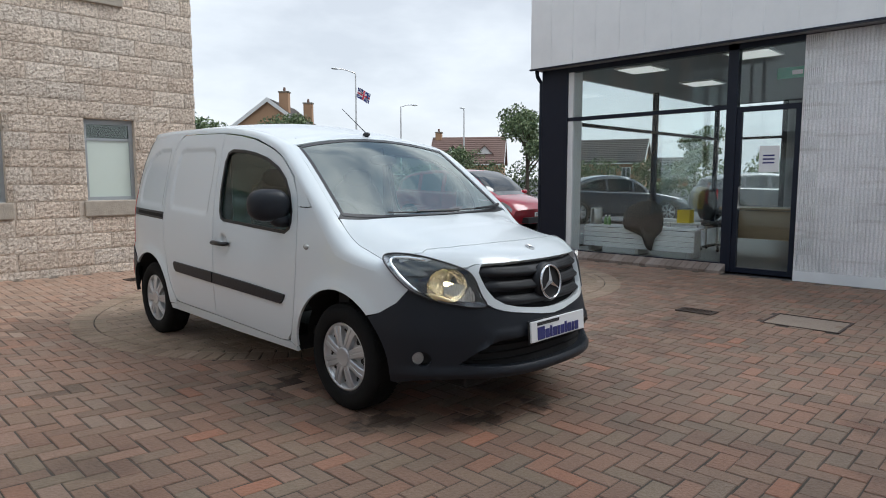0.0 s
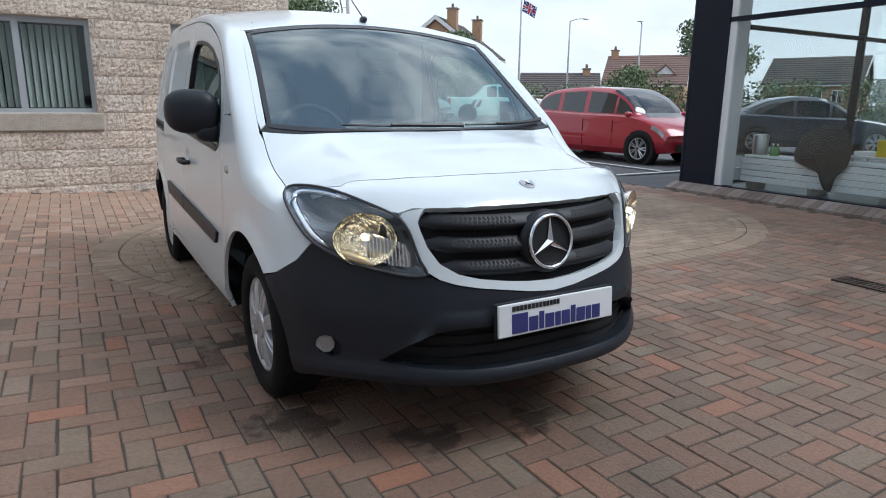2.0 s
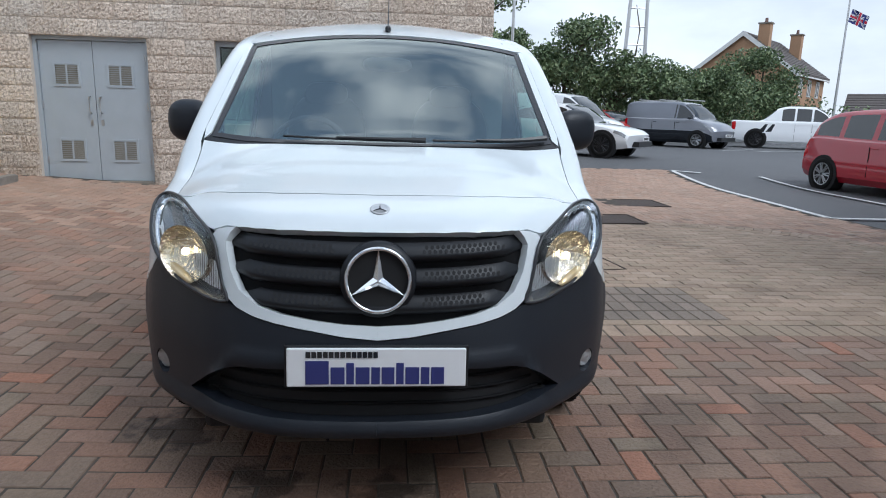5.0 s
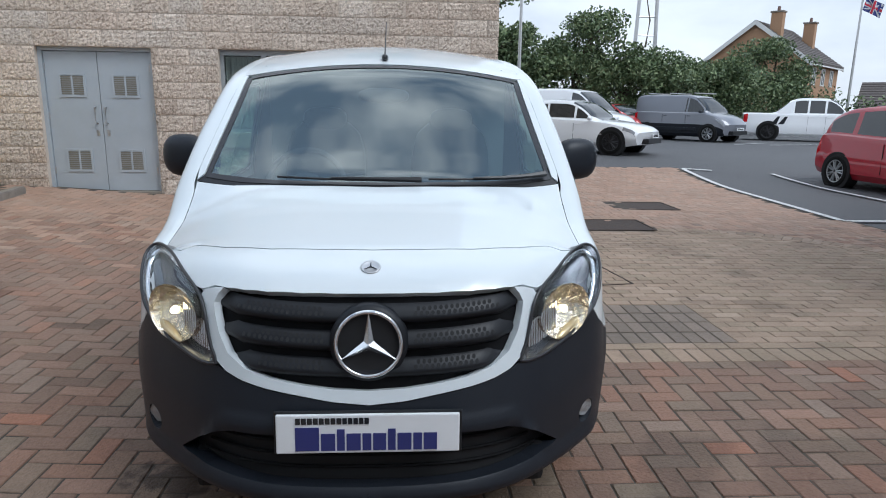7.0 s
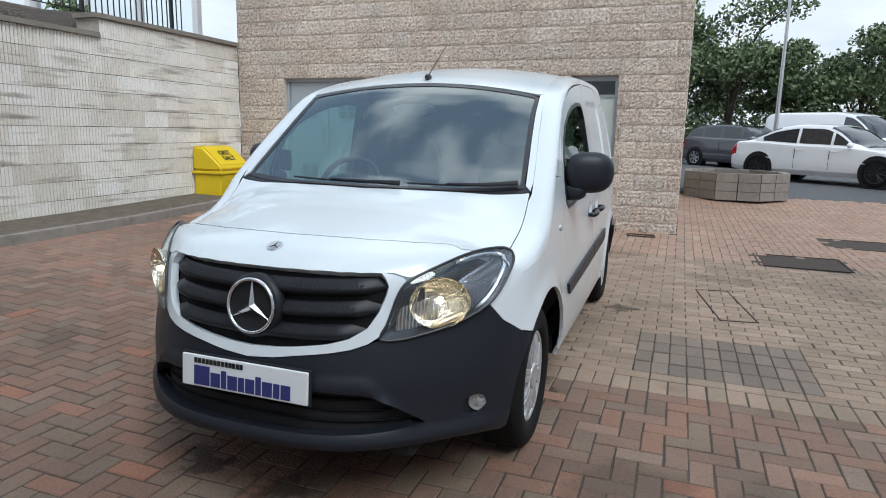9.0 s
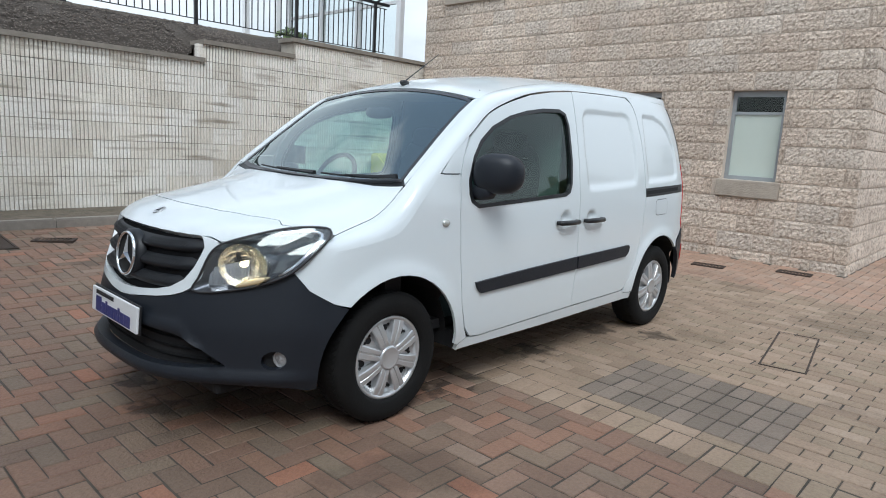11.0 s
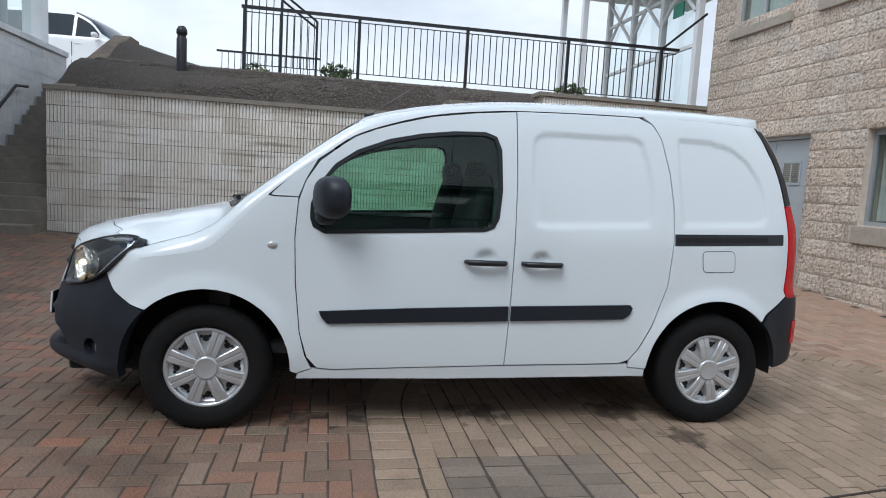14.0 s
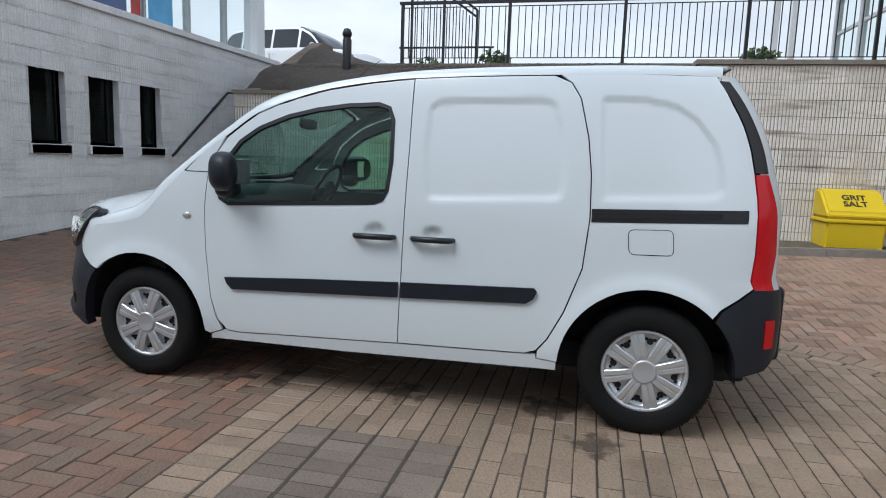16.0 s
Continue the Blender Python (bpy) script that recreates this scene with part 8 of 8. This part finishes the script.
VAN_B = [(0, 0.65), (0.04, 0.85), (0.1, 0.98), (0.2, 1.08), (0.3, 1.12), (0.6, 1.13), (0.97, 1.15), (1, 1.1)]
VAN_R = [(0, 0.4), (0.16, 0.98), (0.19, 1.08), (0.3, 1.55), (0.38, 1.76), (0.5, 1.83), (0.9, 1.84), (0.975, 1.80), (1, 1.72)]
SUV_B = [(0, 0.70), (0.03, 0.92), (0.12, 1.02), (0.25, 1.07), (0.6, 1.1), (0.95, 1.13), (1, 0.95)]
SUV_R = [(0, 0.4), (0.22, 1.0), (0.25, 1.07), (0.36, 1.55), (0.45, 1.7), (0.7, 1.72), (0.88, 1.65), (0.97, 1.2), (1, 0.8)]
PICK_B = [(0, 0.75), (0.03, 0.98), (0.12, 1.08), (0.25, 1.12), (0.65, 1.13), (0.66, 1.12), (0.98, 1.14), (1, 1.1)]
PICK_R = [(0, 0.4), (0.2, 1.0), (0.24, 1.12), (0.33, 1.6), (0.4, 1.76), (0.56, 1.78), (0.64, 1.7), (0.72, 1.35), (0.78, 1.14), (1, 0.7)]


def build_vehicles():
    red = paint("dark_red_car_paint", (0.36, 0.008, 0.022))
    white = paint("plain_white_car_paint", (0.82, 0.83, 0.84))
    grey = paint("mid_grey_car_paint", (0.19, 0.20, 0.23))
    navy = paint("dark_navy_car_paint", (0.02, 0.03, 0.05))
    dgrey = paint("dark_grey_car_paint", (0.06, 0.06, 0.07))
    road_car("red_car", "dark red people carrier parked in a bay", pose(9.75, 8.55, yard_z(8, 8.5) - 0.035, 0, 0, heading(0.08, -1)), red, 4.35, 1.82, 1.66, 2.72, MPV_B, MPV_R, (0.2, 0.93), ((0.18, 0.40), (0.93, 0.975)), (0.36, 0.56, 0.75))
    road_car("white_car", "white electric saloon with black wheels parked by the planter", pose(4.95, 15.9, 0.27, 0, 0, heading(2.2, -1.75)), white, 4.69, 1.85, 1.44, 2.87, SALOON_B, SALOON_R, (0.27, 0.86), ((0.26, 0.44), (0.70, 0.9)), (0.42, 0.60), rim=M_BLACKALLOY, wheel=0.34)
    gv = road_car("grey_van", "grey panel van with roof bars parked at the far side", pose(11.9, 23.9, 0.27, 0, 0, heading(1.6, -2.3)), grey, 4.4, 1.85, 1.85, 2.78, VAN_B, VAN_R, (0.22, 0.44), ((0.19, 0.36),), (0.42, 0.66), clad=True)
    for y in (-0.6, 0.5, 1.5):
        part("roof_bar", boxed(-0.8, y - 0.02, 1.87, 0.8, y + 0.02, 1.91), M_STEEL, gv)
    road_car("white_van", "white medium van parked behind the saloon", pose(6.3, 21.6, 0.27, 0, 0, heading(1.9, -1.8)), white, 4.9, 1.95, 1.95, 3.2, VAN_B, [(u, z * 1.05) for u, z in VAN_R], (0.22, 0.42), ((0.19, 0.36),), (0.42, 0.66))
    pk = road_car("white_pickup", "white pickup truck with dark side graphics", pose(17.3, 24.2, 0.27, 0, 0, heading(2.0, -1.25)), white, 5.3, 1.9, 1.8, 3.2, PICK_B, PICK_R, (0.24, 0.62), ((0.23, 0.38), (0.66, 0.78)), (0.40, 0.52), wheel=0.39, rim=M_BLACKALLOY)
    for s in (1, -1):
        b = bmesh.new()
        for k in range(2):
            prism(b, [(1.0 + 0.28 * k, 0.62), (1.25 + 0.28 * k, 0.62), (0.95 + 0.28 * k, 1.02), (0.85 + 0.28 * k, 1.02)], "x", s * 0.935 - 0.004, s * 0.935 + 0.016)
        part("side_graphic", b, M_BUMPER, pk, "dark slanted side stripes")
    road_car("navy_car", "dark navy saloon parked beyond the showroom", pose(15.2, 7.4, 0.0, 0, 0, heading(2.0, -1.8)), navy, 4.6, 1.82, 1.46, 2.75, SALOON_B, SALOON_R, (0.27, 0.86), ((0.26, 0.44), (0.70, 0.9)), (0.42, 0.60))
    road_car("grey_car", "dark grey hatchback parked beyond the showroom", pose(18.8, 4.1, 0.0, 0, 0, heading(2.0, -1.8)), dgrey, 4.3, 1.8, 1.5, 2.65, MPV_B, [(u, z * 0.93) for u, z in MPV_R], (0.2, 0.93), ((0.18, 0.40), (0.93, 0.975)), (0.36, 0.56, 0.75))
    road_car("black_car", "dark hatchback parked under the trees", pose(3.4, 22.6, 0.27, 0, 0, heading(1.9, -1.8)), dgrey, 4.2, 1.8, 1.5, 2.6, MPV_B, [(u, z * 0.93) for u, z in MPV_R], (0.2, 0.93), ((0.18, 0.40), (0.93, 0.975)), (0.36, 0.56, 0.75))
    road_car("small_red_car", "small bright red car half hidden behind the van", pose(9.6, 26.6, 0.27, 0, 0, heading(1.6, -2.3)), paint("bright_red_car_paint", (0.45, 0.02, 0.02)), 3.9, 1.7, 1.45, 2.5, MPV_B, [(u, z * 0.9) for u, z in MPV_R], (0.2, 0.93), ((0.18, 0.40), (0.93, 0.975)), (0.36, 0.56, 0.75))
    road_car("white_suv", "white off-roader on the upper forecourt", pose(-12.5, -5.3, 2.85, 0, 0, heading(0.15, 1)), white, 4.6, 1.9, 1.75, 2.75, SUV_B, SUV_R, (0.26, 0.95), ((0.25, 0.42), (0.9, 0.97)), (0.42, 0.6, 0.8))
    road_car("silver_car", "silver car behind the glazed storey", pose(-8.6, -9.2, 2.85, 0, 0, heading(1, 0.6)), grey, 4.4, 1.82, 1.46, 2.7, SALOON_B, SALOON_R, (0.27, 0.86), ((0.26, 0.44), (0.70, 0.9)), (0.42, 0.60))


# ---- distance ----
M_BRICK = mat("buff_brickwork", (0.42, 0.26, 0.155), 0.9, vary=0.5, scale=14, bump=0.3, bump_scale=30, stain=0.3, dark=(0.3, 0.18, 0.11))
M_SLATE = mat("brown_grey_roof_tiles", (0.11, 0.095, 0.09), 0.8, vary=0.5, scale=6, bump=0.4, bump_scale=20)
M_REDTILE = mat("red_brown_roof_tiles", (0.2, 0.13, 0.11), 0.85, vary=0.5, scale=5, bump=0.4, bump_scale=20)
M_BARGE = mat("white_barge_board", (0.7, 0.7, 0.68), 0.6, vary=0.15)


def house(label, m, w, d, eave, ridge, roof_mat, chimneys=(), windows=(), dormers=()):
    """Gabled house: gables at local -y and +y, ridge along y."""
    h = empty("house", m, label, "house", "houses")
    wall = prism(bmesh.new(), [(-w / 2, -0.5), (w / 2, -0.5), (w / 2, eave), (0, ridge), (-w / 2, eave)], "y", -d / 2, d / 2)
    part("wall", wall, M_BRICK, h)
    o, t = 0.35, 0.18
    sl = (ridge - eave) / (w / 2)
    for s in (1, -1):
        q = [(0.0, ridge + 0.03), (0.0, ridge + 0.03 + t), (s * (w / 2 + o), eave - o * sl + 0.03 + t), (s * (w / 2 + o), eave - o * sl + 0.03)]
        r = part("roof", prism(bmesh.new(), q, "y", -d / 2 - 0.3, d / 2 + 0.3), roof_mat, h)
        k = 0
        tl = bmesh.new()
        n = int(math.hypot(w / 2 + o, ridge - eave) / 0.35)
        for k in range(n):
            f = k / n
            x, z = s * (w / 2 + o) * (1 - f), eave - o * sl + (ridge - eave + o * sl) * f + 0.03 + t
            box(tl, min(x, x - s * 0.3), -d / 2 - 0.3, z - 0.02, max(x, x - s * 0.3), d / 2 + 0.3, z + 0.06)
        part("tile_course", tl, roof_mat, r)
        for y in (-d / 2 - 0.34, d / 2 + 0.3):
            bq = [(0.0, ridge - 0.16), (0.0, ridge + 0.06 + t), (s * (w / 2 + o), eave - o * sl + 0.06 + t), (s * (w / 2 + o), eave - o * sl - 0.16)]
            part("barge_board", prism(bmesh.new(), bq, "y", y, y + 0.04), M_BARGE, h)
        part("gutter", boxed(s * (w / 2 + o) - 0.06, -d / 2, eave - o * sl - 0.05, s * (w / 2 + o) + 0.06, d / 2, eave - o * sl + 0.06), M_BARGE, h)
    for x, y, top in chimneys:
        c = part("chimney", boxed(x - 0.45, y - 0.35, eave, x + 0.45, y + 0.35, top, 0.02), M_BRICK, h)
        part("chimney_cap", boxed(x - 0.52, y - 0.42, top, x + 0.52, y + 0.42, top + 0.12), M_CONCRETE, c)
        part("chimney_pot", tube(bmesh.new(), [(x, y, top + 0.12), (x, y, top + 0.5)], [0.14, 0.11], 12), M_REDTILE, c)
    for side, a, z0, ww, hh in windows:
        n = new("window")
        n.parent = h
        n.matrix_basis = {"front": pose(a, -d / 2, z0), "right": pose(w / 2, a, z0, 0, 0, 90), "left": pose(-w / 2, a, z0, 0, 0, -90)}[side]
        fr = bmesh.new()
        for q in ((-ww / 2, 0, -ww / 2 + 0.08, hh), (ww / 2 - 0.08, 0, ww / 2, hh), (-ww / 2 + 0.08, 0, ww / 2 - 0.08, 0.08), (-ww / 2 + 0.08, hh - 0.08, ww / 2 - 0.08, hh), (-0.04, 0.08, 0.04, hh - 0.08)):
            box(fr, q[0], -0.06, q[1], q[2], 0.02, q[3])
        part("window_frame", fr, M_BARGE, n)
        part("pane", boxed(-ww / 2 + 0.08, -0.03, 0.08, ww / 2 - 0.08, -0.02, hh - 0.08), M_CARGLASS, n)
    for y, z in dormers:
        dm = new("dormer")
        dm.parent = h
        dm.matrix_basis = pose(-w * 0.32, y, z, 0, 0, -90)
        part("dormer_wall", prism(bmesh.new(), [(-0.9, 0), (0.9, 0), (0.9, 1.3), (0, 2.2), (-0.9, 1.3)], "y", -0.4, 2.4), M_BARGE, dm)
        part("dormer_pane", boxed(-0.5, -0.45, 0.3, 0.5, -0.41, 1.3), M_CARGLASS, dm)
        for s in (1, -1):
            part("dormer_roof", prism(bmesh.new(), [(0, 2.25), (0, 2.4), (s * 1.1, 1.3), (s * 1.1, 1.15)], "y", -0.6, 2.4), roof_mat, dm)
    return h


def street_lamp(x, y, h, arm, flag=False):
    t = empty("street_lamp", pose(x, y, 0.2), "tall grey street lamp" + (" with a red, white and blue flag" if flag else " with a short arm"), "street lamp", "street lamps")
    part("pole", tube(bmesh.new(), [(0, 0, 0), (0, 0, h * 0.3), (0, 0, h)], [0.09, 0.07, 0.045], 10), M_STEEL, t)
    b = bmesh.new()
    tube(b, [(0, 0, h - 0.05), (arm[0] * 0.5, arm[1] * 0.5, h + 0.12), (arm[0], arm[1], h + 0.16)], 0.035, 8)
    part("arm", b, M_STEEL, t)
    part("lantern", blob(arm[0] * 1.2, arm[1] * 1.2, h + 0.15, 0.28, 0.14, 0.06, 2.4, 14), M_FASCIA, t)
    if flag:
        fl = new("flag")
        fl.parent = t
        fl.matrix_basis = pose(0.06, 0, h - 1.6, 0, 12, -35) @ Matrix.Diagonal((0.6, 0.6, 0.75, 1))
        cols = {"blue": mat("flag_blue", (0.05, 0.06, 0.22), 0.8), "white": mat("flag_white", (0.65, 0.65, 0.68), 0.8), "red": mat("flag_red", (0.5, 0.03, 0.06), 0.8)}

        def cloth(poly, o):
            bm = bmesh.new()
            pts = grow(poly, 0.12)
            vs = [bm.verts.new((x, 0.07 * math.sin(x * 6 + z * 2) + o, z - 0.25 * x)) for x, z in pts]
            f = bm.faces.new(vs)
            bmesh.ops.triangulate(bm, faces=[f])
            return bm
        part("cloth", cloth([(0, 0), (1.5, 0), (1.5, 0.9), (0, 0.9)], 0.0), cols["blue"], fl)
        for s in (-1, 1):
            o = 0.01 * s
            part("white_cross", cloth([(0, 0.3), (1.5, 0.3), (1.5, 0.6), (0, 0.6)], o), cols["white"], fl)
            part("white_upright", cloth([(0.6, 0), (0.9, 0), (0.9, 0.9), (0.6, 0.9)], o * 1.1), cols["white"], fl)
            part("red_cross", cloth([(0, 0.36), (1.5, 0.36), (1.5, 0.54), (0, 0.54)], o * 1.8), cols["red"], fl)
            part("red_upright", cloth([(0.66, 0), (0.84, 0), (0.84, 0.9), (0.66, 0.9)], o * 1.9), cols["red"], fl)
            for a, b in (((0, 0), (1.5, 0.9)), ((0, 0.9), (1.5, 0))):
                dz = 0.1
                part("white_saltire", cloth([(a[0], a[1] + (dz if a[1] == 0 else 0)), (a[0] + 0.14, a[1]), (b[0], b[1] - (dz if b[1] > 0 else -dz)), (b[0] - 0.14, b[1])], o * 0.6), cols["white"], fl)


def build_distance():
    house("two-storey buff brick house with tall chimneys", pose(32.4, 54.5, 0.3, 0, 0, -47.4), 8.6, 9.0, 5.2, 8.4, M_SLATE, ((1.3, -3.5, 9.2), (2.0, 3.0, 8.9)),
          (("right", -2.8, 3.4, 1.0, 1.4), ("right", -0.2, 3.4, 1.0, 1.4), ("right", 2.4, 3.4, 1.0, 1.4), ("right", -2.8, 0.8, 1.2, 1.3), ("front", -1.5, 0.8, 1.4, 1.2)))
    house("low house with red-brown roof and white dormers", pose(53.3, 47.9, -0.2, 0, 0, 36), 7.0, 8.0, 3.4, 6.2, M_REDTILE, ((0.0, 3.6, 6.9),), (("left", -2.0, 0.9, 1.4, 1.2), ("left", 2.0, 0.9, 1.4, 1.2)), ((-2.0, 3.0), (1.6, 3.0)))
    house("plain low house with dark roof behind the hedge", pose(40.6, 47.3, -0.2, 0, 0, 50), 6.0, 7.0, 2.2, 4.0, M_SLATE, ((0.0, -2.5, 4.5),), (("left", 0.0, 0.9, 1.4, 1.2),))
    house("long low buff brick building with brown tiled roof", pose(59.0, 32.7, -0.2, 0, 0, 20), 6.5, 7.4, 3.3, 5.5, M_SLATE, (), (("left", -2.2, 1.6, 0.9, 1.1), ("left", -0.6, 1.6, 0.9, 1.1), ("front", 0.0, 1.6, 1.0, 0.9)))
    house("small dark roofed house far beyond the car park", pose(70.0, 30.8, -0.4, 0, 0, 24), 6.0, 3.6, 2.2, 4.0, M_SLATE, (), (("left", 0.0, 0.9, 1.4, 1.2),))
    street_lamp(24.5, 32.3, 8.3, (-1.2, 0.3), True)
    street_lamp(29.3, 33.1, 6.5, (0.9, -0.3))
    street_lamp(34.5, 31.5, 6.5, (-0.1, 0.05))
    street_lamp(4.3, 21.8, 6.0, (0.1, 0.1))
    p = empty("pole_mast", pose(22.0, 57.5, 0.2), "twin-legged grey steel mast with cross rungs", "mast")
    for s in (-1, 1):
        part("leg", tube(bmesh.new(), [(s * 1.15, 0, 0), (s * 0.75, 0, 13.5)], [0.2, 0.15], 10), M_STEEL, p)
    for z in (8.0, 9.6, 11.2, 12.8):
        part("rung", tube(bmesh.new(), [(-1.0, 0, z), (1.0, 0, z)], 0.06, 6), M_STEEL, p)
    part("branch", tube(bmesh.new(), [(0.05, 0, 7.0), (0.3, 0, 9.3), (-0.2, 0, 11.5)], [0.1, 0.07, 0.03], 6), M_BARK, p)


build_fence()
build_upper_level()
build_porch()
build_grit_bin()
build_kerb()
build_drains()
build_lines()
build_planter()
build_plants()
build_vehicles()
build_distance()
